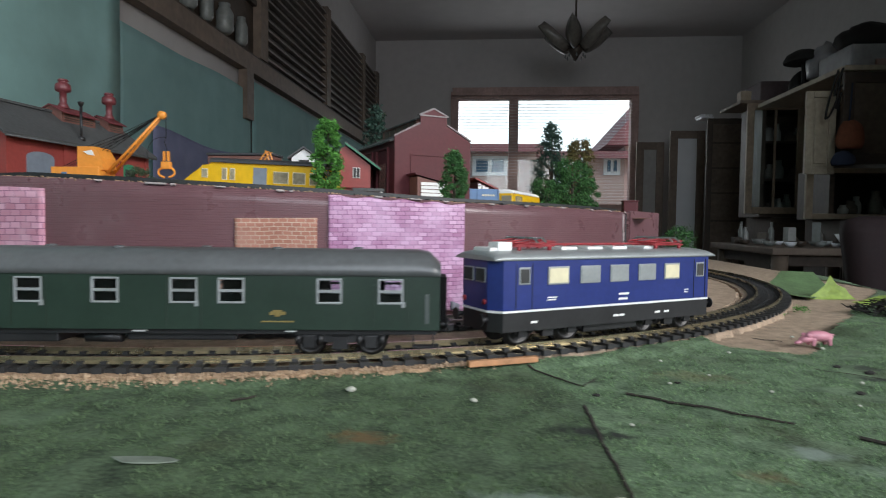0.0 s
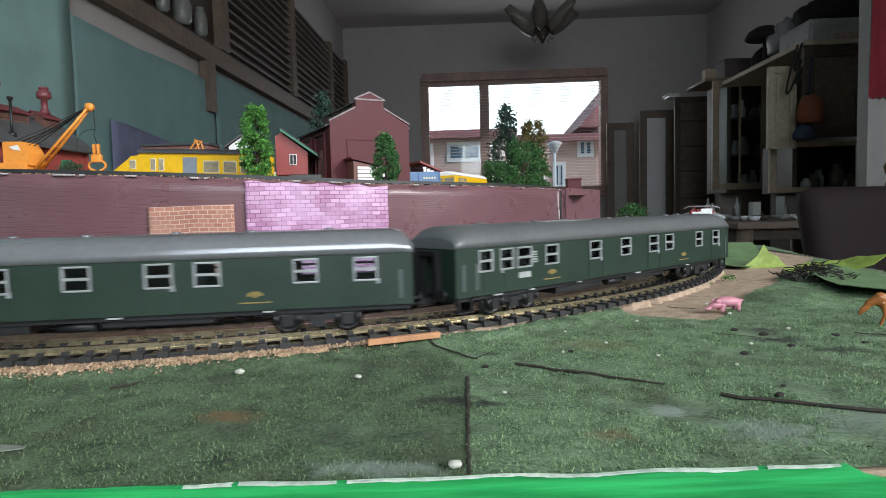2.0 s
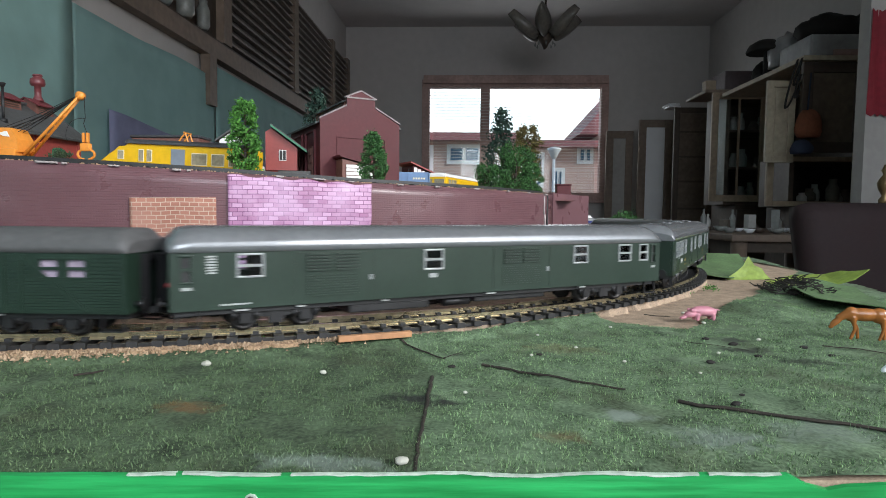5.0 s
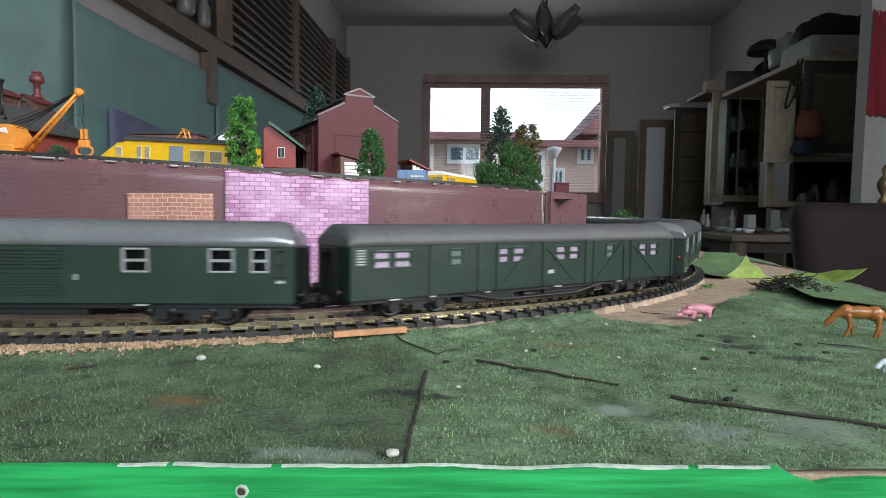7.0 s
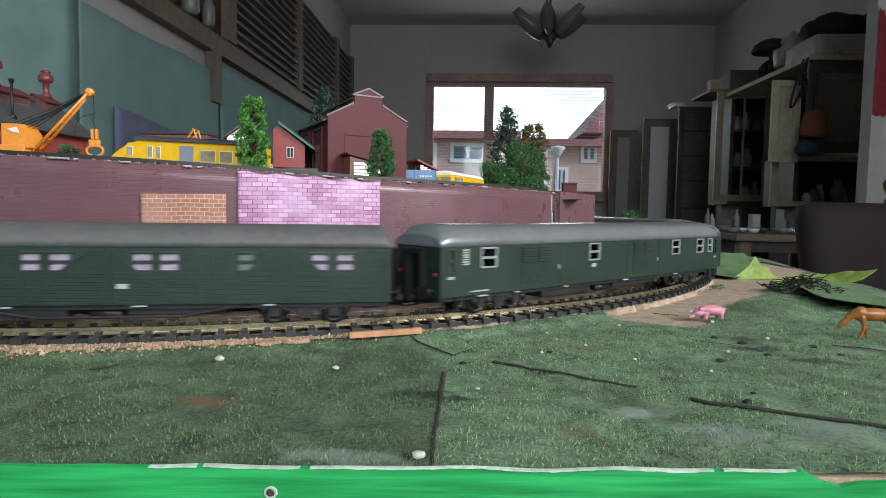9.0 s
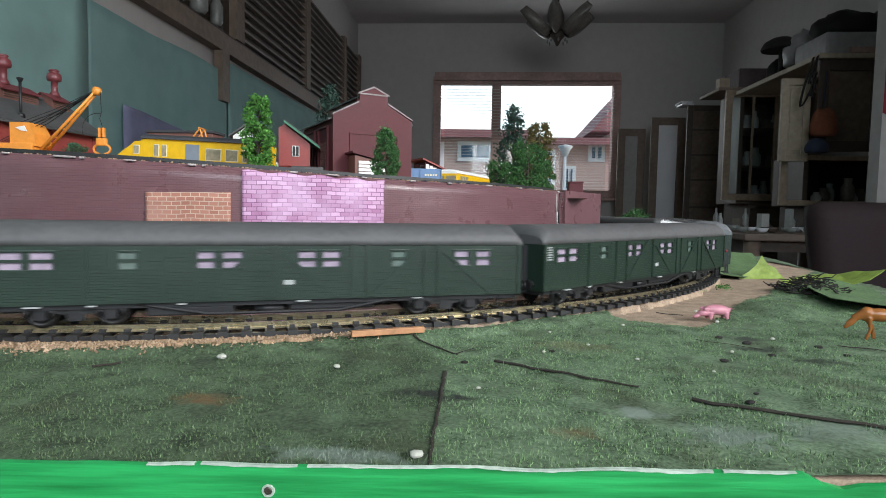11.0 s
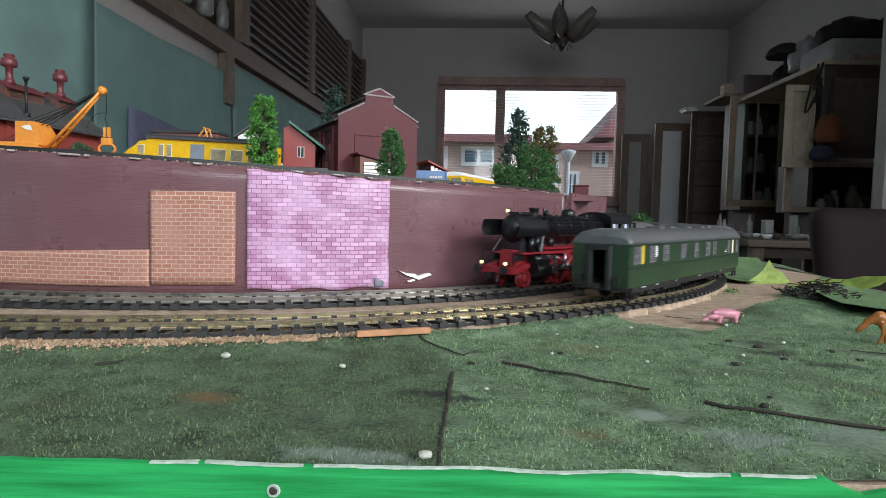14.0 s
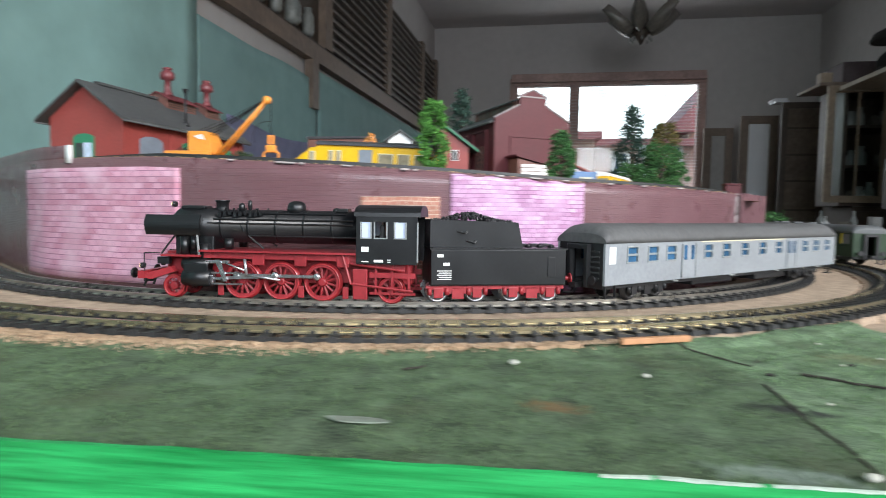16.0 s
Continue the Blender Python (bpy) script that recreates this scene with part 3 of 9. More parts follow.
def retaining_wall():
    t = thing("retaining_wall", "plum painted board wall with brick paper panels below the upper track", "wall", kind="structure")
    sheet("board", -175, -28.8, lambda a: BED, wall_top, 0.0, PLUM, t, "plum painted board with creases", 0.0008, 110, 10)
    # butt board at the end of the curve
    bm = bmesh.new()
    b, c = on_arc(wall_r(-28), -28.3), Vector((0.1735, 0.543, 0))
    for p, q, zt in ((b, c, 0.0692), (c, Vector((0.12, 0.60, 0)), 0.0692)):
        d = (q - p).normalized()
        nrm = Vector((d.y, -d.x, 0)) * 0.0025
        vs = [bm.verts.new(v + Vector((0, 0, z))) for v in (p, q, q - nrm, p - nrm) for z in (BED, zt)]
        for f in ((0, 2, 3, 1), (2, 4, 5, 3), (4, 6, 7, 5), (6, 0, 1, 7), (1, 3, 5, 7)):
            bm.faces.new([vs[i] for i in f])
    part("end_board", bm, PLUM, t, "smooth plum end board with a split corner")
    sheet("brick_sheet", -72.2, -58.9, lambda a: 0.0062 + 0.0008 * math.sin(a * 1.3), lambda a: wall_top(a) - 0.0012 + 0.0006 * math.sin(a * 2), 0.0014, PINK_BRICK, t, "creased pink brick paper", 0.0013, 60, 24)
    sheet("brick_sheet", -80.4, -73.2, lambda a: 0.0090, lambda a: 0.0593 + 0.0001 * (a + 78), 0.0012, TAN_BRICK, t, "tan brick paper", 0.0005, 24, 10)
    sheet("brick_sheet", -98.3, -80.5, lambda a: 0.0078, lambda a: 0.0258 + 0.0002 * (a + 90), 0.0012, TAN_BRICK, t, "tan brick paper strip", 0.0005, 40, 6)
    sheet("brick_sheet", -123.5, -98.4, lambda a: 0.0060, lambda a: wall_top(a) - 0.006, 0.0014, ROSE_BRICK, t, "rose brick paper", 0.0007, 40, 10)
    # torn paint low on the board
    for pts in (((-57.9, 0.0162), (-56.9, 0.0140), (-56.0, 0.0136), (-55.7, 0.0120), (-55.0, 0.0132), (-54.3, 0.0138), (-54.1, 0.0125), (-54.9, 0.0112), (-55.6, 0.0098), (-56.1, 0.0112), (-56.9, 0.0126)), ((-56.9, 0.0092), (-56.2, 0.0104), (-55.9, 0.0098), (-56.6, 0.0086))):
        bm = bmesh.new()
        front = [bm.verts.new(on_arc(wall_r(a) + 0.0020, a, z)) for a, z in pts]
        back = [bm.verts.new(on_arc(wall_r(a) - 0.0006, a, z)) for a, z in pts]
        bm.faces.new(front)
        for i in range(len(pts)):
            k = (i + 1) % len(pts)
            bm.faces.new((front[i], back[i], back[k], front[k]))
        part("torn_patch", bm, WHITE, t, "white torn patch where paint has flaked")
    # flaked paint along the upper edge
    chips = random.Random(17)
    for a, wd in ((-93.0, 0.6), (-88.3, 1.9), (-86.0, 0.4), (-82.1, 0.9), (-76.8, 0.7), (-75.6, 0.3), (-68.0, 0.7), (-64.6, 1.1), (-61.2, 0.5), (-56.0, 0.6), (-51.5, 0.5), (-46.0, 0.7), (-40.4, 0.4), (-36.0, 0.5), (-31.4, 0.6)):
        h = chips.uniform(0.0003, 0.0009)
        sheet("paint_chip", a, a + wd, lambda u, h=h: wall_top(u) - h * (0.6 + 0.6 * abs(math.sin(u * 7))), lambda u: wall_top(u) + 0.0003, 0.0020 if -72 < a < -59 else 0.0012, CHIP, t, "whitish flake where paint has chipped", 0.0, 8, 1)
    for za, zb, a in ((0.052, 0.066, -31.6), (0.043, 0.052, -31.3), (0.036, 0.043, -30.9)):
        sheet("crack", a, a + 0.16, lambda u, z=za: z, lambda u, z=zb: z, 0.0011, CHIP, t, "pale crack in the board", 0.0002, 2, 4)
    sheet("tape", -60.4, -59.5, lambda a: 0.0066, lambda a: 0.0112 - 0.0022 * (a + 60.0), 0.0030, TAPE, t, "grey tape over the paper's corner", 0.0002, 3, 3)
    sheet("split_seam", -30.6, -30.45, lambda a: 0.030, lambda a: wall_top(a) - 0.001, 0.0010, SLEEPER, t, "dark split between two boards", 0.0002, 2, 12)
    sheet("high_board", -174, -113.8, lambda a: wall_top(a) - 0.002, lambda a: 0.0895, -0.0005, PLUM, t, "raised plum board at the tunnel end", 0.0003, 40, 3)
    sheet("edge_post", -113.7, -112.9, lambda a: wall_top(a) - 0.003, lambda a: 0.0895, 0.0008, WHITE, t, "whitish edge post", 0.0, 2, 2)
    return t


retaining_wall()




# ---- rolling stock: x forwards, z up from the rail head ----
def roof_shell(bm, half, w, z0, z1, droop=0.012, n=60, seg=18):
    """A rounded coach roof whose ends slope down."""
    rings = []
    for i in range(n + 1):
        f = i / n
        x = -half + 2 * half * f
        d = min(x + half, half - x)
        k = 1.0 if d >= droop else math.sqrt(max(0.0, 1 - (1 - d / droop) ** 2)) * 0.50 + 0.50
        ring = []
        for j in range(seg + 1):
            a = math.pi * j / seg
            ca, sa = math.cos(a), math.sin(a)
            y = w * math.copysign(abs(ca) ** 0.72, ca)
            z = z0 + (z1 - z0) * k * (abs(sa) ** 0.8)
            ring.append(bm.verts.new((x, y, z)))
        rings.append(ring)
    for r0, r1 in zip(rings, rings[1:]):
        for j in range(seg):
            bm.faces.new((r0[j], r1[j], r1[j + 1], r0[j + 1])).smooth = True
        bm.faces.new((r0[0], r0[seg], r1[seg], r1[0]))
    bm.faces.new(rings[0])
    bm.faces.new(rings[-1][::-1])
    return bm


def side_wall(half, y, t, z0, z1, holes):
    """One side of a coach with its window openings. holes: (x, half width, z low, z high)."""
    bm = bmesh.new()
    holes = sorted(holes)
    x = -half
    y0, y1 = (y - t, y) if y > 0 else (y, y + t)
    for hx, hw, lo, hi in holes:
        if hx - hw > x:
            box(bm, x, hx - hw, y0, y1, z0, z1)
        box(bm, hx - hw, hx + hw, y0, y1, z0, lo)
        box(bm, hx - hw, hx + hw, y0, y1, hi, z1)
        x = hx + hw
    box(bm, x, half, y0, y1, z0, z1)
    bmesh.ops.remove_doubles(bm, verts=bm.verts, dist=1e-6)
    return bm


def wheel_mesh(r, red=False):
    bm = bmesh.new()
    lathe(bm, [(r + 0.0009, -0.0006), (r + 0.0009, 0.0), (r, 0.0002), (r, 0.0022), (r * 0.8, 0.0022), (r * 0.72, 0.0014), (r * 0.3, 0.0016), (r * 0.25, 0.0026), (0.0004, 0.0027)], (0, 0, 0), "Y", 20)
    return bm


def bogie(parent, x, gap=0.0115, r=0.0052, width=0.0118, material=BLACK):
    b = part("bogie", bogie_frame(gap, r, width), material, parent, m=pose(x, 0, 0))
    for ax in (-gap, gap):
        for s in (-1, 1):
            part("wheel", wheel_mesh(r), STEEL_DARK, b, m=pose(ax, s * 0.0076, r, 0, 0, 0 if s > 0 else 180))
    return b


def bogie_frame(gap, r, width):
    bm = bmesh.new()
    for s in (-1, 1):
        y0, y1 = (width - 0.0012, width) if s > 0 else (-width, -width + 0.0012)
        prism(bm, [(-gap - 0.006, r + 0.0020), (-gap - 0.006, r + 0.0032), (-0.005, r + 0.0032), (-0.003, r + 0.0022), (0.003, r + 0.0022), (0.005, r + 0.0032), (gap + 0.006, r + 0.0032), (gap + 0.006, r + 0.0020), (gap + 0.002, r + 0.0012), (0.004, r - 0.0006), (-0.004, r - 0.0006), (-gap - 0.002, r + 0.0012)], y0, y1, "Y")
        for ax in (-gap, gap):
            box(bm, ax - 0.0022, ax + 0.0022, y0 - 0.0006 * (s < 0), y1 + 0.0006 * (s > 0), r - 0.0026, r + 0.0022, bevel=0.0003)
            rod(bm, (ax - 0.0042, s * width, r - 0.0012), (ax - 0.0042, s * width, r + 0.0022), 0.0011, seg=8)
            rod(bm, (ax + 0.0042, s * width, r - 0.0012), (ax + 0.0042, s * width, r + 0.0022), 0.0011, seg=8)
        box(bm, -0.0028, 0.0028, y0 - 0.0005, y1 + 0.0005, r - 0.003, r + 0.0016)
    box(bm, -0.003, 0.003, -width, width, r + 0.0010, r + 0.0034)
    for ax in (-gap, gap):
        rod(bm, (ax, -0.0076, r), (ax, 0.0076, r), 0.0009, seg=6)
    return bm


STEEL_DARK = mat("blackened_wheel_steel", (0.045, 0.043, 0.042), 0.42, 0.7, grain=600, vary=0.4, bump=0.05)
EMBLEM = mat("faded_gold_print", (0.20, 0.15, 0.045), 0.5, grain=500, vary=0.2)
YELLOW_SIGN = mat("yellow_print", (0.55, 0.42, 0.03), 0.5, grain=400, vary=0.1)
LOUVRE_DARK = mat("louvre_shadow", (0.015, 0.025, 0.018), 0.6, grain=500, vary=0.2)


PRINT = mat("dulled_white_print", (0.34, 0.36, 0.35), 0.5, grain=600, vary=0.2, bump=0.02)
RAIL_GREY = mat("dull_grab_rail_grey", (0.07, 0.085, 0.08), 0.4, grain=600, vary=0.2, bump=0.02)
SLAT_GREY = mat("grey_slats", (0.14, 0.135, 0.15), 0.4, grain=600, vary=0.2)
# opaque pane: pink reflections and the wall behind put into its colour
PINKISH = mat("pinkish_reflection_pane", (0.34, 0.28, 0.35), 0.2, grain=300, vary=0.25, bump=0)
DIM_PANE = mat("dim_green_pane", (0.12, 0.16, 0.14), 0.2, grain=300, vary=0.3, bump=0)


def window_unit(parent, x, hw, lo, hi, side, w, frame_mat, bar=True, glass=None, slats=0):
    """A framed window set into a side, with a bar across."""
    y = side * w
    bm = bmesh.new()
    e = 0.00055
    o = 0.0004
    ya, yb = sorted((y + side * o, y - side * 0.0006))
    box(bm, x - hw - 0.0002, x + hw + 0.0002, ya, yb, lo - 0.0002, lo + e, bevel=0.0002)
    box(bm, x - hw - 0.0002, x + hw + 0.0002, ya, yb, hi - e, hi + 0.0002, bevel=0.0002)
    box(bm, x - hw - 0.0002, x - hw + e, ya, yb, lo + e, hi - e)
    box(bm, x + hw - e, x + hw + 0.0002, ya, yb, lo + e, hi - e)
    if bar:
        m = (lo + hi) / 2
        box(bm, x - hw + e, x + hw - e, ya + 0.0001, yb - 0.0001, m - 0.0005, m + 0.0005)
    for i in range(slats):
        z = lo + e + (hi - lo - 2 * e) * (i + 0.5) / slats
        box(bm, x - hw + e, x + hw - e, ya + 0.0003, yb - 0.0002, z - 0.0003, z + 0.0003)
    f = part("window", bm, frame_mat, parent)
    g = part("pane", bx(x - hw + 0.0004, x + hw - 0.0004, *sorted((y - side * 0.0007, y - side * 0.0010)), lo + 0.0004, hi - 0.0004), glass or GLASS, f)
    if glass is None:
        g.visible_shadow = False
    return f


def bars(bm, x, y, side, z, w, n, h=0.0005, pitch=0.0010):
    """Unreadable small print as plain bars."""
    for i in range(n):
        box(bm, x - w / 2, x + w / 2 * (1 - 0.25 * (i % 2)), *sorted((y, y + side * 0.00012)), z - i * pitch, z - i * pitch + h)
    return bm


def coach(name, label, half, paint, roof_paint, z0, ze, zr, wins, p, roof_droop=0.009, w=0.0152, frame_mat=FRAME_SILVER, glass=None, group="coaches of the long train", ends=None, gap=0.0115, slats=0):
    t = thing(name, label, "railway coach", group=group)
    for s in (-1, 1):
        holes = [(x, hw, lo, hi) for x, hw, lo, hi, *_ in wins]
        part("side_wall", side_wall(half, s * w, 0.0012, z0, ze, holes), paint, t)
        for x, hw, lo, hi, *kind in wins:
            g = kind[0] if kind and kind[0] is not None else glass
            window_unit(t, x, hw, lo, hi, s, w, paint if kind and kind[0] is INSIDE else frame_mat, True, g, slats)
    for s in (-1, 1):
        bm = bmesh.new()
        xa, xb = sorted((s * half, s * (half - 0.0012)))
        box(bm, xa, xb, -w + 0.0013, -0.004, z0, ze + 0.001)
        box(bm, xa, xb, 0.004, w - 0.0013, z0, ze + 0.001)
        box(bm, xa, xb, -0.004, 0.004, ze - 0.003, ze + 0.001)
        part("end_wall", bm, ends or paint, t)
        bm = bmesh.new()
        prev = None
        for k in range(11):
            x = s * (half + k * 0.0003)
            g, zb, zt = 0.0062 + 0.0005 * (k % 2), z0 - 0.001, ze - 0.0012 + 0.0004 * (k % 2)
            cur = [bm.verts.new((x, y, z)) for y, z in ((-g, zb), (-g, zt), (g, zt), (g, zb), (g - 0.0018, zb), (g - 0.0018, zt - 0.002), (0.0018 - g, zt - 0.002), (0.0018 - g, zb))]
            if prev:
                for i in range(8):
                    bm.faces.new((prev[i], cur[i], cur[(i + 1) % 8], prev[(i + 1) % 8]))
            else:
                bm.faces.new(cur)
            prev = cur
        bm.faces.new(prev[::-1])
        part("gangway", bm, BLACK, t, "black rubber gangway bellows")
        bm = bmesh.new()
        for sy in (-1, 1):
            rod(bm, (s * half, sy * 0.0098, 0.0115), (s * (half + 0.0030), sy * 0.0098, 0.0115), 0.0010, seg=8)
            rod(bm, (s * (half + 0.0030), sy * 0.0098, 0.0115), (s * (half + 0.0036), sy * 0.0098, 0.0115), 0.0024, seg=10)
        box(bm, *sorted((s * (half - 0.001), s * (half + 0.006))), -0.002, 0.002, 0.0075, 0.0098)
        part("buffer", bm, BLACK, t, "black buffers and coupling hook")
    part("roof", roof_shell(bmesh.new(), half + 0.0004, w + 0.0004, ze - 0.0002, zr, roof_droop), roof_paint, t)
    bm = bmesh.new()
    box(bm, -half + 0.001, half - 0.001, -w + 0.002, w - 0.002, z0 - 0.002, z0 + 0.0006)
    box(bm, -half * 0.45, -half * 0.15, -w + 0.003, w - 0.003, z0 - 0.0055, z0 - 0.002, bevel=0.0006)
    box(bm, half * 0.05, half * 0.38, -w + 0.004, w - 0.004, z0 - 0.0048, z0 - 0.002, bevel=0.0006)
    rod(bm, (-half * 0.08, -0.009, z0 - 0.004), (half * 0.03, -0.009, z0 - 0.004), 0.002)
    for s in (-1, 1):
        for x in (-half + 0.006, half - 0.006):
            box(bm, x - 0.004, x + 0.004, *sorted((s * (w - 0.0005), s * (w - 0.004))), z0 - 0.0066, z0 - 0.006)
            box(bm, x - 0.004, x - 0.0035, *sorted((s * (w - 0.001), s * (w - 0.002))), z0 - 0.006, z0)
            box(bm, x + 0.0035, x + 0.004, *sorted((s * (w - 0.001), s * (w - 0.002))), z0 - 0.006, z0)
    part("underframe", bm, BLACK, t)
    part("floor", bx(-half + 0.002, half - 0.002, -w + 0.0014, w - 0.0014, z0 + 0.0007, z0 + 0.0014), INSIDE, t)
    for x in (-p, p):
        bogie(t, x, gap)
    for s in (-1, 1):
        for x, k in ((-half * 0.8, 0.0026), (-half * 0.62, 0.0014), (-half * 0.33, 0.0014), (half * 0.1, 0.0024), (half * 0.55, 0.0020)):
            part("lettering", bx(x - k, x + k, *sorted((s * (w - 0.0016), s * (w + 0.0001))), z0 - 0.0009, z0 - 0.0004), PRINT, t, "tiny white lettering bar on the sill")
    return t


def add_doors(t, xs, w, z0, ze, hw, paint):
    for x in xs:
        for s in (-1, 1):
            bm = bmesh.new()
            for a in (x - hw, x + hw):
                box(bm, a - 0.0002, a + 0.0002, *sorted((s * w, s * (w + 0.00025))), z0 + 0.001, ze - 0.0012)
            box(bm, x - hw, x + hw, *sorted((s * w, s * (w + 0.00025))), ze - 0.0014, ze - 0.0011)
            d = part("door", bm, paint, t, "sliding door outline")
            part("handle", bx(x + hw - 0.0022, x + hw - 0.0008, *sorted((s * w, s * (w + 0.0005))), z0 + 0.0085, z0 + 0.0105), FRAME_SILVER, d)


MAIL_W = [(0.1040, 0.0045), (0.0814, 0.0045), (0.0456, 0.0047), (0.0284, 0.0049), (0.0002, 0.0048), (-0.0271, 0.0048), (-0.0617, 0.0047), (-0.0808, 0.0049), (-0.0923, 0.0042), (-0.1051, 0.0040)]


def mail_coach(roof):
    wins = [(x, hw, 0.0198, 0.0289) for x, hw in MAIL_W]
    t = coach("mail_coach", "dark green mail coach with silver-framed square windows and grey roof", 0.1222, GREEN_COACH, roof, 0.0100, 0.0303, 0.0395, wins, 0.085)
    add_doors(t, [0.1040, 0.0284, -0.0271, -0.1000], 0.0152, 0.0100, 0.0303, 0.0062, GREEN_DARK)
    for s in (-1, 1):
        for x in (0.0625, -0.0617):
            bm = bmesh.new()
            c = (x, s * 0.0153, 0.0155)
            for i, (dx, dz) in enumerate(((-0.002, 0.0006), (-0.0008, 0.0012), (0.0008, 0.0012), (0.002, 0.0006), (0, 0))):
                box(bm, c[0] + dx - 0.0009, c[0] + dx + 0.0009, *sorted((c[1], c[1] + s * 0.00012)), c[2] + dz - 0.0006, c[2] + dz + 0.0006)
            box(bm, x - 0.006, x + 0.006, *sorted((c[1], c[1] + s * 0.00012)), 0.0128, 0.0133)
            part("emblem", bm, EMBLEM, t, "faded gold printed emblem")
        part("data_panel", bx(-0.0848, -0.0768, *sorted((s * 0.0152, s * 0.0154)), 0.0152, 0.0178), PRINT, t, "white data panel")
        for i in range(5):
            part("print_bar", bx(-0.0762, -0.0722, *sorted((s * 0.0152, s * 0.01535)), 0.0215 + i * 0.0011, 0.0221 + i * 0.0011), PRINT, t)
        for x in (0.1175, -0.1180, -0.1105):
            part("grab_rail", bx(x - 0.0008, x + 0.0008, *sorted((s * 0.0152, s * 0.0155)), 0.0125, 0.0235), RAIL_GREY, t, "dull grey grab rail")
    for i in range(7):
        part("ventilator", lathe(bmesh.new(), [(0.0022, 0), (0.0020, 0.0007), (0.0006, 0.0009)], (-0.09 + i * 0.03, 0.004 * (-1) ** i, 0.0392), "Z", 10), roof, t)
    return t


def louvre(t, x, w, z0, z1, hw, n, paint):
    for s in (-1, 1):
        # dark backing sheet: the shade between the slats put into its colour
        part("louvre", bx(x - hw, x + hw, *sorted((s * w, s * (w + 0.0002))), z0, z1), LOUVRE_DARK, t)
        bm = bmesh.new()
        for i in range(n):
            z = z0 + (z1 - z0) * (i + 0.5) / n
            box(bm, x - hw, x + hw, *sorted((s * (w + 0.00021), s * (w + 0.0008))), z - 0.0003, z + 0.0003)
        part("louvre_slats", bm, paint, t)


def baggage_coach():
    wins = [(x, hw, 0.0205, 0.0292) for x, hw in ((-0.0951, 0.0048), (-0.0177, 0.0046), (0.0660, 0.0046), (0.0966, 0.0045), (0.1104, 0.0031))]
    wins += [(-0.1175, 0.0020, 0.0190, 0.0290, INSIDE), (0.1178, 0.0018, 0.0190, 0.0290, INSIDE)]
    t = coach("baggage_coach", "green baggage coach with louvred panels and shiny grey roof", 0.1228, GREEN_COACH, ROOF_GREY, 0.0090, 0.0302, 0.0395, wins, 0.085)
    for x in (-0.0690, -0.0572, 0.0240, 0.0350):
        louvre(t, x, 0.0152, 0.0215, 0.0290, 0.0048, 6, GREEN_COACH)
    for x in (-0.0631, 0.0295):
        for s in (-1, 1):
            for i in range(9):
                part("grille_slat", bx(x - 0.0108, x + 0.0108, *sorted((s * 0.0152, s * 0.0155)), 0.0118 + i * 0.0010, 0.0123 + i * 0.0010), GREEN_COACH, t)
    add_doors(t, [-0.062, 0.030], 0.0152, 0.0090, 0.0302, 0.0165, GREEN_DARK)
    for s in (-1, 1):
        for i in range(7):
            part("print_bar", bx(-0.1105, -0.1072, *sorted((s * 0.0152, s * 0.01535)), 0.0222 + i * 0.0010, 0.0228 + i * 0.0010), PRINT, t)
        for xa, xb, za, zb in ((-0.1190, -0.1155, 0.0165, 0.0176), (-0.0198, -0.0160, 0.0170, 0.0188), (0.1165, 0.1195, 0.0165, 0.0176), (-0.1060, -0.0950, 0.0104, 0.0110)):
            part("data_panel", bx(xa, xb, *sorted((s * 0.0152, s * 0.0154)), za, zb), PRINT, t, "small white data panel")
        part("tail_lamp", lathe(bmesh.new(), [(0.0010, 0), (0.0009, -0.0008), (0.0003, -0.0010)], (-0.1228, s * 0.012, 0.0185), "X", 8), RED, t, "small red tail lamp")
    return t


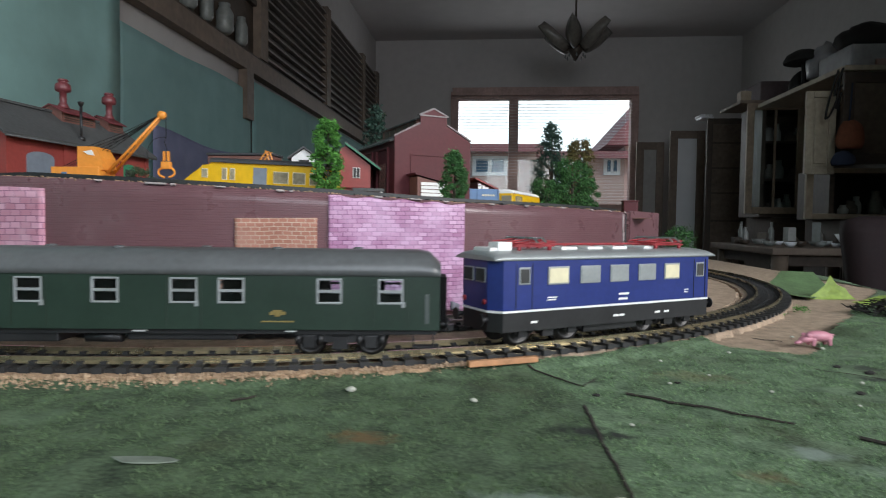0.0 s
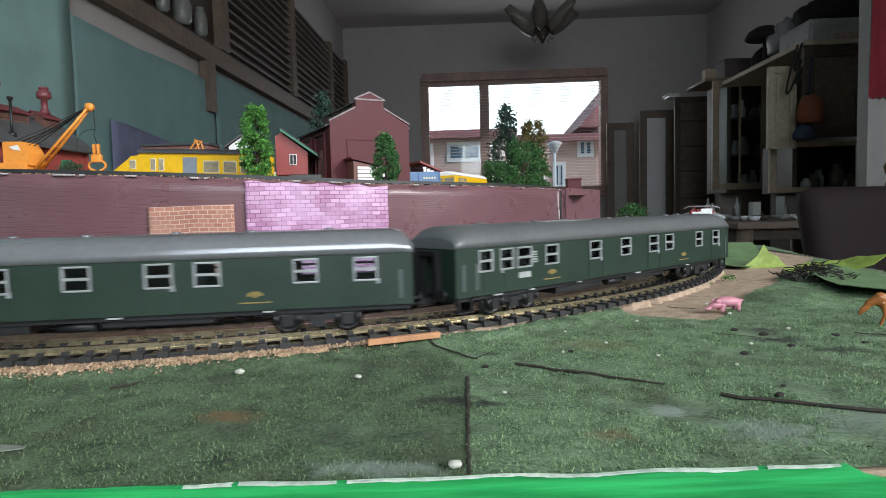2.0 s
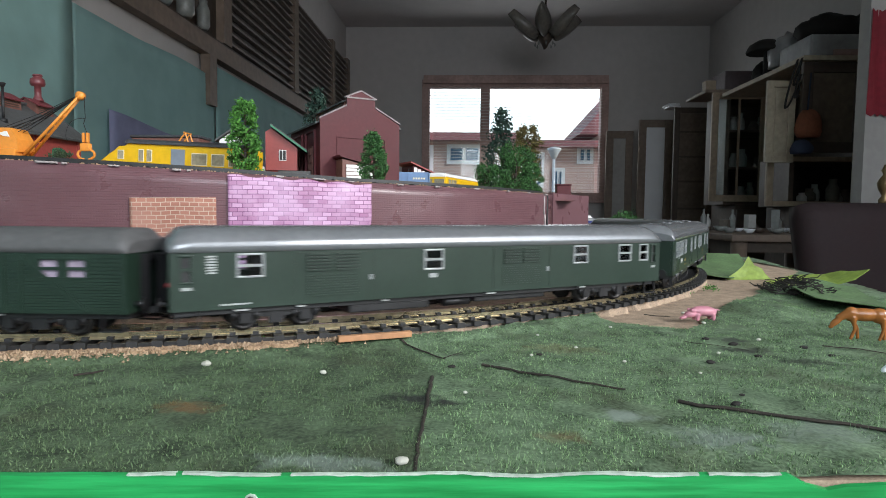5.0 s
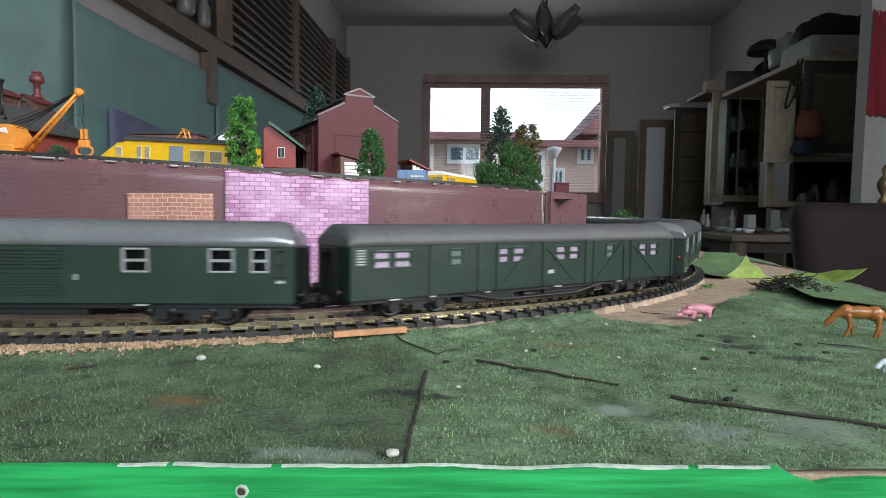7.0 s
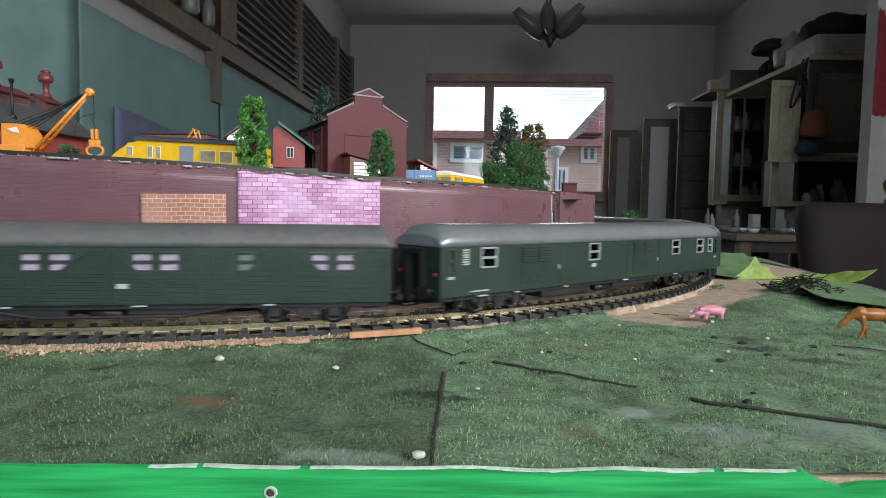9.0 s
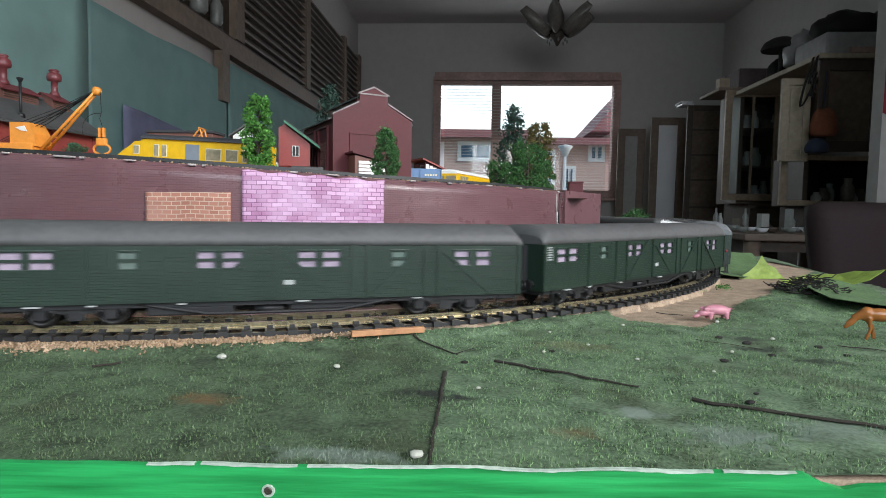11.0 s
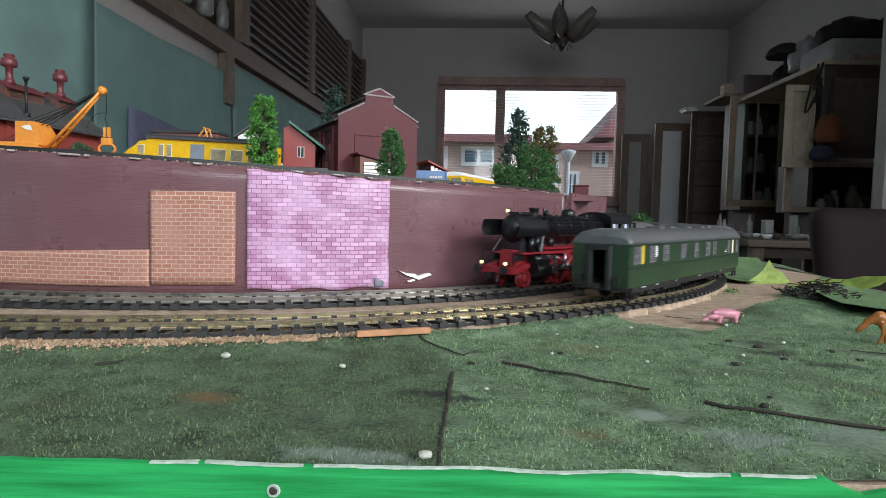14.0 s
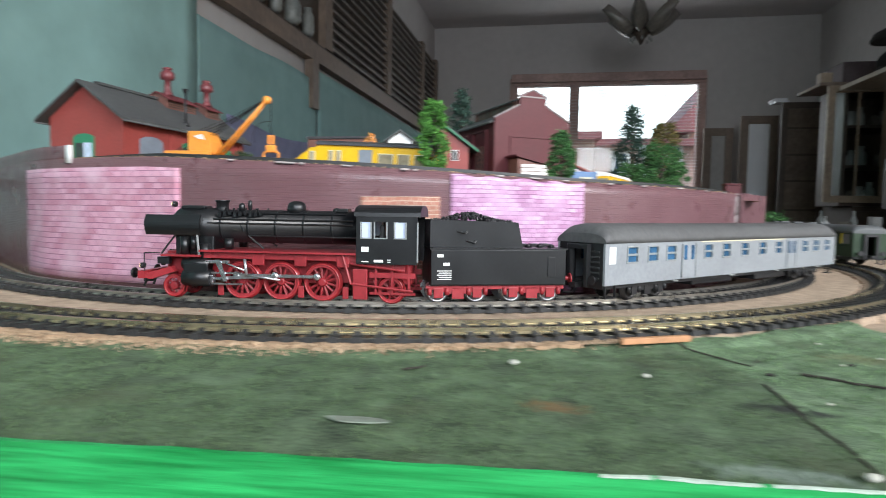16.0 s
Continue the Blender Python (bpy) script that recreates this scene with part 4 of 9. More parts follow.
def van_coach():
    wins = []
    for x, hw in ((-0.0889, 0.0041), (-0.0794, 0.0041), (-0.0520, 0.0036), (-0.0258, 0.0040), (-0.0159, 0.0040), (0.0119, 0.0038), (0.0213, 0.0038), (0.0488, 0.0035), (0.0762, 0.0037), (0.0858, 0.0036)):
        wins.append((x, hw, 0.0208, 0.0280, DIM_PANE if x in (-0.0520, 0.0488) else PINKISH))
    t = coach("boarded_van", "dark green boarded baggage van with diagonal braces and grey roof", 0.1035, GREEN_COACH, ROOF_DULL, 0.0085, 0.0300, 0.0385, wins, 0.070, roof_droop=0.0015, frame_mat=GREEN_COACH)
    for s in (-1, 1):
        bm = bmesh.new()
        n = 12
        spans = [-0.1035, -0.096, -0.0735, -0.0585, -0.0455, -0.0305, -0.0095, 0.0058, 0.0265, 0.042, 0.054, 0.069, 0.0905, 0.1035]
        for i in range(n):
            z = 0.0092 + (0.0208 - 0.0092) * i / n
            box(bm, -0.103, 0.103, *sorted((s * 0.0152, s * 0.01545)), z, z + 0.0008)
        for i in range(6):
            z = 0.0212 + 0.0084 * i / 6
            for a, b in zip(spans[0::2], spans[1::2]):
                box(bm, a, b, *sorted((s * 0.0152, s * 0.01545)), z, z + 0.0010)
        part("boarding", bm, GREEN_COACH, t)
        for x in (-0.1025, -0.066, -0.040, -0.029, 0.0, 0.030, 0.036, 0.060, 0.066, 0.1025):
            part("post", bx(x - 0.0008, x + 0.0008, *sorted((s * 0.0154, s * 0.0160)), 0.0086, 0.0299), GREEN_COACH, t)
        for xa, xb in ((-0.0006, 0.0235), (-0.006, -0.0275), (0.0595, 0.0375), (0.0655, 0.0895)):
            bm = bmesh.new()
            d = 0.0011
            prism(bm, [(xa - d, 0.0295), (xa + d, 0.0295), (xb + d, 0.0092), (xb - d, 0.0092)], *sorted((s * 0.01545, s * 0.0159)), "Y")
            part("brace", bm, GREEN_COACH, t)
        for i in range(6):
            part("print_bar", bx(-0.1005, -0.0968, *sorted((s * 0.0154, s * 0.01565)), 0.0225 + i * 0.0011, 0.0231 + i * 0.0011), PRINT, t)
        part("data_panel", bx(0.0030, 0.0068, *sorted((s * 0.0154, s * 0.0157)), 0.0145, 0.0163), PRINT, t, "small white data panel")
        bm = bmesh.new()
        rod(bm, (-0.05, s * 0.013, 0.0080), (-0.025, s * 0.013, 0.0035), 0.0006, seg=6)
        rod(bm, (-0.025, s * 0.013, 0.0035), (0.025, s * 0.013, 0.0035), 0.0006, seg=6)
        rod(bm, (0.025, s * 0.013, 0.0035), (0.05, s * 0.013, 0.0080), 0.0006, seg=6)
        part("truss_rod", bm, BLACK, t)
    return t


GREEN_OLD = mat("old_coach_green", (0.021, 0.046, 0.021), 0.36, grain=60, vary=0.35, bump=0.04)


def last_coach():
    lo, hi = 0.0197, 0.0283
    wins = [(x, hw, lo, hi) for x, hw in ((-0.0975, 0.0018), (-0.0925, 0.0018), (-0.0736, 0.0042), (-0.0538, 0.0042), (-0.0263, 0.0018), (-0.0214, 0.0018), (0.0005, 0.0036), (0.0220, 0.0018), (0.0270, 0.0018), (0.0402, 0.0036), (0.0754, 0.0030), (0.0974, 0.0022))]
    t = coach("parcel_coach", "green older coach with a raised waist seam and barred windows", 0.1055, GREEN_OLD, ROOF_SATIN, 0.0080, 0.0298, 0.0372, wins, 0.068, roof_droop=0.006, frame_mat=SLAT_GREY, slats=8, glass=INSIDE)
    for s in (-1, 1):
        part("waist_seam", bx(-0.1054, 0.1054, *sorted((s * 0.0152, s * 0.0157)), 0.0174, 0.0182), GREEN_DARK, t)
        part("rain_strip", bx(-0.1054, 0.1054, *sorted((s * 0.0156, s * 0.0160)), 0.0292, 0.0297), GREEN_DARK, t)
        bm = bmesh.new()
        bars(bm, -0.0700, s * 0.0158, s, 0.0275, 0.0032, 6, 0.0008)
        part("route_board", bm, WHITE, t, "unreadable white print bars")
        part("sign", bx(-0.0895, -0.0860, *sorted((s * 0.0152, s * 0.0154)), 0.0195, 0.0290), YELLOW_SIGN, t, "yellow printed sign")
        part("curtained_pane", bx(0.0845, 0.0882, *sorted((s * 0.0152, s * 0.0154)), 0.0192, 0.0288), CREAM, t, "cream curtained pane")
        part("data_panel", bars(bmesh.new(), 0.068, s * 0.0153, s, 0.0215, 0.004, 2), WHITE, t)
        part("sole_bar", bx(-0.1, 0.1, *sorted((s * 0.0140, s * 0.0150)), 0.0050, 0.0078), BLACK, t)
    for x in (-0.03, -0.012, 0.02, 0.05, 0.065):
        part("ventilator", bx(x - 0.004, x + 0.004, -0.0045, 0.0045, 0.0366, 0.0384, bevel=0.0005), ROOF_SATIN, t)
    return t


def silver_coach():
    wins = [(x, hw, 0.0195, 0.0278, BLUE_GLASS) for x, hw in ((0.113, 0.0046), (0.0955, 0.0046), (0.079, 0.0046), (0.042, 0.0045), (0.022, 0.0045), (0.0, 0.0045), (-0.0225, 0.0045), (-0.0445, 0.0045), (-0.0835, 0.0042), (-0.1015, 0.0042), (-0.1205, 0.0040))]
    t = coach("silver_coach", "silver passenger coach with blue-tinted windows and grey roof", 0.1345, SILVER, ROOF_DULL, 0.0090, 0.0298, 0.0392, wins, 0.095, frame_mat=FRAME_SILVER, group="steam train", ends=BLACK)
    for x in (0.0625, -0.0625):
        for s in (-1, 1):
            d = part("door", bx(x - 0.0070, x + 0.0070, *sorted((s * 0.0152, s * 0.0156)), 0.0096, 0.0285), SILVER, t)
            for dx in (-0.0035, 0.0035):
                part("pane", bx(x + dx - 0.0014, x + dx + 0.0014, *sorted((s * 0.0156, s * 0.0158)), 0.0195, 0.0275), BLUE_GLASS, d)
                part("leaf_edge", bx(x + dx * 1.9 - 0.0003, x + dx * 1.9 + 0.0003, *sorted((s * 0.0156, s * 0.0161)), 0.0098, 0.0283), FRAME_SILVER, d)
    for s in (-1, 1):
        part("class_stripe", bx(-0.052, 0.05, *sorted((s * 0.0152, s * 0.0154)), 0.0288, 0.0294), CREAM, t, "thin cream stripe over the windows")
        part("sign", bx(0.1265, 0.1315, *sorted((s * 0.0152, s * 0.0154)), 0.0195, 0.0278), WHITE, t)
        bm = bmesh.new()
        for i in range(6):
            box(bm, 0.1346, 0.1352, s * 0.0090 - 0.0030, s * 0.0090 + 0.0030, 0.0120 + i * 0.0026, 0.0128 + i * 0.0026)
        part("end_grille", bm, INSIDE, t)
    return t


def blue_loco():
    t = thing("electric_locomotive", "dark blue electric locomotive with red pantographs and silver roof", "locomotive", group="long train")
    h, w = 0.0645, 0.0150
    outline = [(-h, -0.0095), (-h + 0.004, -w), (h - 0.004, -w), (h, -0.0095), (h, 0.0095), (h - 0.004, w), (-h + 0.004, w), (-h, 0.0095)]
    bm = bmesh.new()
    prism(bm, outline, 0.0152, 0.0352, "Z")
    part("body", bm, BLUE, t)
    bm = bmesh.new()
    prism(bm, [(x * 1.004, y * 1.01) for x, y in outline], 0.0143, 0.0151, "Z")
    part("stripe", bm, WHITE, t, "thin white stripe round the body")
    bm = bmesh.new()
    prism(bm, [(x * 0.998, y * 0.99) for x, y in outline], 0.0065, 0.0142, "Z")
    part("skirt", bm, BLACK, t, "black lower body")
    part("roof", roof_shell(bmesh.new(), h + 0.0006, w + 0.0004, 0.0353, 0.0392, 0.008), FRAME_SILVER, t, "silver roof")
    for s in (-1, 1):
        for x, hw, m in ((-0.0330, 0.0056, CREAM), (-0.0155, 0.0056, FRAME_SILVER), (0.0014, 0.0055, FRAME_SILVER), (0.0185, 0.0055, FRAME_SILVER), (0.0347, 0.0051, CREAM)):
            f = part("window", bx(x - hw, x + hw, *sorted((s * w, s * (w + 0.0005))), 0.0250, 0.0325, bevel=0.0002), FRAME_SILVER, t)
            part("pane", bx(x - hw + 0.0007, x + hw - 0.0007, *sorted((s * (w + 0.0004), s * (w + 0.0007))), 0.0257, 0.0318), m, f)
        for x in (-0.0503, 0.0543):
            f = part("cab_window", bx(x - 0.0028, x + 0.0028, *sorted((s * w, s * (w + 0.0004))), 0.0255, 0.0325, bevel=0.0002), FRAME_SILVER, t)
            part("pane", bx(x - 0.0021, x + 0.0021, *sorted((s * (w + 0.0003), s * (w + 0.0006))), 0.0262, 0.0318), INSIDE, f)
            bm = bmesh.new()
            box(bm, x - 0.0042, x - 0.0039, *sorted((s * w, s * (w + 0.0002))), 0.0155, 0.034)
            box(bm, x + 0.0039, x + 0.0042, *sorted((s * w, s * (w + 0.0002))), 0.0155, 0.034)
            part("cab_door", bm, BLACK, t)
        bm = bmesh.new()
        bars(bm, 0.0044, s * 0.0151, s, 0.0190, 0.006, 2, 0.0009, 0.0022)
        bars(bm, -0.036, s * 0.0151, s, 0.0195, 0.005, 2)
        bars(bm, 0.045, s * 0.0151, s, 0.0195, 0.003, 2, 0.0004, 0.0012)
        for x in (-0.045, 0.0, 0.0035, 0.026, 0.032):
            box(bm, x - 0.0016, x + 0.0016, *sorted((s * 0.0149, s * 0.0151)), 0.0095, 0.0104)
        part("lettering", bm, WHITE, t, "unreadable white print bars")
    for s in (-1, 1):
        for y in (-0.0046, 0.0046):
            bm = bmesh.new()
            box(bm, *sorted((s * h, s * (h + 0.0004))), y - 0.0038, y + 0.0038, 0.0262, 0.0322, bevel=0.0002)
            f = part("windscreen", bm, FRAME_SILVER, t)
            part("pane", bx(*sorted((s * (h + 0.0003), s * (h + 0.0006))), y - 0.0033, y + 0.0033, 0.0267, 0.0317), INSIDE, f)
        for y in (-0.0098, 0.0098):
            bm = bmesh.new()
            rod(bm, (s * h, y, 0.0115), (s * (h + 0.003), y, 0.0115), 0.0011, seg=8)
            rod(bm, (s * (h + 0.003), y, 0.0115), (s * (h + 0.0036), y, 0.0115), 0.0026, seg=12)
            part("buffer", bm, BLACK, t)
            part("lamp", lathe(bmesh.new(), [(0.0012, 0), (0.0011, s * 0.0008), (0.0003, s * 0.0009)], (s * h, y * 0.8, 0.0185), "X", 10), RED if s < 0 else WHITE, t, "round lamp")
    for s in (-1, 1):
        base = thing_part_panto(t, s)
    bm = bmesh.new()
    for x in (-0.057, -0.02, -0.005, 0.01, 0.03):
        box(bm, x - 0.0045, x + 0.0045, -0.0065, 0.0065, 0.0385, 0.0402, bevel=0.0004)
    box(bm, -0.058, -0.051, -0.007, 0.0005, 0.0385, 0.0425, bevel=0.0004)
    part("roof_box", bm, WHITE, t, "white roof equipment boxes")
    bm = bmesh.new()
    rod(bm, (-0.03, 0.003, 0.0412), (0.03, 0.003, 0.0412), 0.0004, seg=6)
    rod(bm, (-0.03, -0.003, 0.0412), (0.03, -0.003, 0.0412), 0.0004, seg=6)
    for x in (-0.03, -0.015, 0.0, 0.015, 0.03):
        rod(bm, (x, 0.003, 0.0385), (x, 0.003, 0.0414), 0.0009, seg=8)
    part("roof_cable", bm, RED, t, "red roof cable on insulators")
    for x in (-0.036, 0.036):
        bogie(t, x, 0.013, 0.0062, 0.0122)
    bm = bmesh.new()
    box(bm, -0.016, 0.016, -0.012, 0.012, 0.0030, 0.0066, bevel=0.0006)
    part("transformer_box", bm, BLACK, t)
    return t


def thing_part_panto(t, s):
    x = s * 0.040
    bm = bmesh.new()
    for y in (-0.0075, 0.0075):
        box(bm, x - 0.010, x + 0.010, y - 0.0005, y + 0.0005, 0.0405, 0.0413)
        rod(bm, (x - 0.008, y, 0.0385), (x - 0.008, y, 0.0406), 0.0009, seg=8)
        rod(bm, (x + 0.008, y, 0.0385), (x + 0.008, y, 0.0406), 0.0009, seg=8)
        rod(bm, (x - 0.009, y, 0.0412), (x + 0.013, y * 0.7, 0.0424), 0.0004, seg=6)
        rod(bm, (x + 0.009, y, 0.0412), (x - 0.013, y * 0.7, 0.0424), 0.0004, seg=6)
        rod(bm, (x + 0.013, y * 0.7, 0.0424), (x, y * 0.6, 0.0438), 0.0004, seg=6)
        rod(bm, (x - 0.013, y * 0.7, 0.0424), (x, y * 0.6, 0.0438), 0.0004, seg=6)
    for dx in (-0.010, 0.010):
        box(bm, x + dx - 0.0005, x + dx + 0.0005, -0.008, 0.008, 0.0405, 0.0412)
    p = part("pantograph", bm, RED, t, "folded red pantograph")
    bm = bmesh.new()
    for dx in (-0.0022, 0.0022):
        rod(bm, (x + dx, -0.010, 0.0440), (x + dx, 0.010, 0.0440), 0.0005, seg=6)
        rod(bm, (x + dx, 0.010, 0.0440), (x + dx, 0.0125, 0.0425), 0.0005, seg=6)
        rod(bm, (x + dx, -0.010, 0.0440), (x + dx, -0.0125, 0.0425), 0.0005, seg=6)
    part("contact_strip", bm, STEEL, p, "bright metal contact strips")
    return p


def spoked(r, spokes=13, weight=True):
    bm = bmesh.new()
    for (ra, rb, y0, y1) in ((r - 0.0016, r, 0, 0.0022),):
        seg = 36
        rings = []
        for rr, yy in ((ra, y0), (rb, y0), (rb, y1), (ra, y1)):
            rings.append([bm.verts.new((rr * math.cos(2 * math.pi * i / seg), yy, rr * math.sin(2 * math.pi * i / seg))) for i in range(seg)])
        for k in range(4):
            a, b = rings[k], rings[(k + 1) % 4]
            for i in range(seg):
                bm.faces.new((a[i], a[(i + 1) % seg], b[(i + 1) % seg], b[i]))
    for i in range(spokes):
        a = 2 * math.pi * i / spokes
        rod(bm, (0.001 * math.cos(a), 0.0009, 0.001 * math.sin(a)), ((r - 0.001) * math.cos(a), 0.0009, (r - 0.001) * math.sin(a)), 0.0006, 0.00045, 6)
    lathe(bm, [(0.0022, 0), (0.0022, 0.0022), (0.0014, 0.0028)], (0, 0, 0), "Y", 14)
    if weight:
        n = 10
        pts = [((r - 0.0012) * math.cos(radians(-120 + 60 * i / n)), (r - 0.0012) * math.sin(radians(-120 + 60 * i / n))) for i in range(n + 1)]
        prism(bm, pts, 0.0003, 0.0017, "Y")
    return bm


RED_TYRE = mat("glossy_red_rim", (0.27, 0.022, 0.026), 0.25, grain=500, vary=0.25, bump=0.05)


def tyre(r):
    bm = bmesh.new()
    seg = 36
    rings = []
    for rr, yy in ((r, -0.0006), (r + 0.0010, -0.0006), (r + 0.0010, 0), (r + 0.0003, 0.0002), (r + 0.0003, 0.0024), (r - 0.0004, 0.0024), (r - 0.0004, -0.0006)):
        rings.append([bm.verts.new((rr * math.cos(2 * math.pi * i / seg), yy, rr * math.sin(2 * math.pi * i / seg))) for i in range(seg)])
    for k in range(6):
        a, b = rings[k], rings[k + 1]
        for i in range(seg):
            bm.faces.new((a[i], a[(i + 1) % seg], b[(i + 1) % seg], b[i])).smooth = True
    return bm


DRIVERS = (0.0145, -0.0050, -0.0255)
R_DRIVE = 0.0090
CRANK = 0.0034
WHEELS, RODS = [], []


def steam_loco():
    """Boiler, cab and red frame; the near side is +y."""
    t = thing("steam_locomotive", "black steam locomotive with red frame and red spoked wheels", "locomotive", group="steam train")
    bz, br = 0.0350, 0.0082
    bm = bmesh.new()
    lathe(bm, [(br, -0.043), (br, 0.030), (br + 0.0006, 0.0302), (br + 0.0006, 0.050), (br - 0.0004, 0.0515), (br - 0.0020, 0.0525), (0.0020, 0.0538), (0.0004, 0.0540)], (0, 0, bz), "X", 32)
    boiler = part("boiler", bm, LOCO_BLACK, t)
    bm = bmesh.new()
    for x in (-0.030, -0.016, -0.002, 0.012, 0.026):
        lathe(bm, [(br + 0.0002, x), (br + 0.0003, x + 0.0002), (br + 0.0003, x + 0.0008), (br + 0.0002, x + 0.0010)], (0, 0, bz), "X", 28)
    part("boiler_band", bm, LOCO_BLACK, boiler)
    bm = bmesh.new()
    lathe(bm, [(0.0034, 0.0410), (0.0030, 0.0435), (0.0030, 0.0465), (0.0037, 0.0472), (0.0037, 0.0479), (0.0026, 0.0479), (0.0022, 0.0440)], (0.0290, 0, 0), "Z", 20)
    part("chimney", bm, LOCO_BLACK, boiler)
    bm = bmesh.new()
    lathe(bm, [(0.0048, 0.0408), (0.0046, 0.0450), (0.0040, 0.0468), (0.0022, 0.0477), (0.0004, 0.0479)], (-0.0095, 0, 0), "Z", 20)
    part("dome", bm, LOCO_BLACK, boiler)
    bm = bmesh.new()
    lathe(bm, [(0.0016, 0.0425), (0.0015, 0.0455), (0.0006, 0.0465)], (0.0180, 0.002, 0), "Z", 10)
    lathe(bm, [(0.0010, 0.0425), (0.0010, 0.0475), (0.0004, 0.0480)], (0.0155, -0.002, 0), "Z", 10)
    lathe(bm, [(0.0020, 0.0425), (0.0018, 0.0440), (0.0008, 0.0447)], (-0.0300, 0.001, 0), "Z", 10)
    box(bm, -0.0365, -0.0310, -0.003, 0.004, 0.0425, 0.0445, bevel=0.0005)
    box(bm, 0.036, 0.049, -0.004, 0.004, 0.0428, 0.0450, bevel=0.0012)
    part("valve", bm, LOCO_BLACK, boiler, "safety valves and feed fittings")
    bm = bmesh.new()
    for s in (-1, 1):
        for dz, dy, xa, xb in ((0.0365, 0.0084, -0.040, 0.033), (0.0385, 0.0078, -0.040, 0.030), (0.0305, 0.0080, -0.042, 0.012), (0.0415, 0.0056, -0.036, 0.016)):
            rod(bm, (xa, s * dy, dz), (xb, s * dy, dz), 0.00045, seg=6)
        rod(bm, (0.012, s * 0.0080, 0.0305), (0.004, s * 0.0088, 0.0245), 0.0005, seg=6)
        rod(bm, (0.020, s * 0.0062, 0.0415), (0.014, s * 0.0085, 0.0325), 0.0005, seg=6)
        for x in (0.008, 0.014, 0.020, 0.024):
            rod(bm, (x, s * 0.0060, 0.0405), (x, s * 0.0068, 0.0440), 0.0006, seg=6)
        for k in range(9):
            x = 0.006 + k * 0.0026
            box(bm, x - 0.0007, x + 0.0007, *sorted((s * 0.0055, s * 0.0080)), 0.0405 - 0.0005 * (k % 3), 0.0420)
        rod(bm, (0.022, s * 0.0080, 0.0290), (0.022, s * 0.0080, 0.0240), 0.0022, seg=12)
        rod(bm, (0.034, s * 0.0085, 0.0265), (0.034, s * 0.0085, 0.0175), 0.0024, seg=12)
    part("pipework", bm, LOCO_BLACK, boiler, "black boiler pipes and pumps")
    # smokebox deflectors
    for s in (-1, 1):
        bm = bmesh.new()
        n = 8
        pts = [(s * (0.0128 + 0.0018 * math.sin(math.pi * i / n)), 0.0305 + 0.0098 * i / n) for i in range(n + 1)]
        pts += [(y - s * 0.0007, z) for y, z in pts[::-1]]
        prism(bm, pts, 0.0340, 0.0620, "X")
        part("smoke_deflector", bm, LOCO_BLACK, t)
        bm = bmesh.new()
        rod(bm, (0.036, s * 0.0125, 0.0310), (0.036, s * 0.0110, 0.0210), 0.0006, seg=6)
        part("deflector_stay", bm, FRAME_SILVER, t)
    bm = bmesh.new()
    box(bm, 0.030, 0.0500, -0.0075, 0.0075, 0.0205, 0.0300, bevel=0.0008)
    for s in (-1, 1):
        rod(bm, (0.044, s * 0.0095, 0.0205), (0.044, s * 0.0095, 0.0300), 0.0022, seg=12)
        rod(bm, (0.039, s * 0.0100, 0.0235), (0.039, s * 0.0100, 0.0300), 0.0016, seg=10)
        rod(bm, (0.050, s * 0.0080, 0.0300), (0.056, s * 0.0100, 0.0210), 0.0005, seg=6)
        box(bm, 0.052, 0.058, *sorted((s * 0.0075, s * 0.0105)), 0.0160, 0.0195, bevel=0.0004)
    part("saddle", bm, LOCO_BLACK, t, "black smokebox saddle and pumps")
    part("smokebox_door", lathe(bmesh.new(), [(0.0068, 0.0520), (0.0060, 0.0535), (0.0030, 0.0550), (0.0004, 0.0555)], (0, 0, bz), "X", 24), LOCO_BLACK, t)
    # running board and frame
    bm = bmesh.new()
    box(bm, -0.045, 0.035, -0.0132, 0.0132, 0.0226, 0.0235)
    box(bm, 0.035, 0.055, -0.0125, 0.0125, 0.0200, 0.0209)
    part("running_board", bm, RED, t, "red-edged running board")
    bm = bmesh.new()
    box(bm, -0.068, 0.0560, -0.0045, 0.0045, 0.0085, 0.0222)
    for s in (-1, 1):
        prism(bm, [(-0.066, 0.0150), (-0.030, 0.0195), (0.034, 0.0195), (0.034, 0.0222), (-0.066, 0.0222)], *sorted((s * 0.0100, s * 0.0108)), "Y")
        for x in (0.006, -0.015, -0.036):
            box(bm, x - 0.003, x + 0.003, *sorted((s * 0.0100, s * 0.0112)), 0.0165, 0.0222, bevel=0.0004)
        prism(bm, [(0.0500, 0.0150), (0.0625, 0.0115), (0.0665, 0.0115), (0.0665, 0.0095), (0.0600, 0.0085), (0.0480, 0.0125)], *sorted((s * 0.0085, s * 0.0125)), "Y")
        rod(bm, (-0.040, s * 0.0118, 0.0185), (-0.066, s * 0.0118, 0.0155), 0.0006, seg=6)
        rod(bm, (-0.036, s * 0.0118, 0.0225), (-0.040, s * 0.0118, 0.0090), 0.0007, seg=6)
        rod(bm, (-0.040, s * 0.0118, 0.0090), (-0.070, s * 0.0118, 0.0060), 0.0006, seg=6)
        box(bm, -0.048, -0.041, *sorted((s * 0.0095, s * 0.0118)), 0.0015, 0.0160, bevel=0.0004)
        box(bm, -0.071, -0.049, *sorted((s * 0.0098, s * 0.0112)), 0.0120, 0.0145)
        for x in (-0.052, -0.060, -0.068):
            box(bm, x - 0.0005, x + 0.0005, *sorted((s * 0.0100, s * 0.0114)), 0.0040, 0.0190)
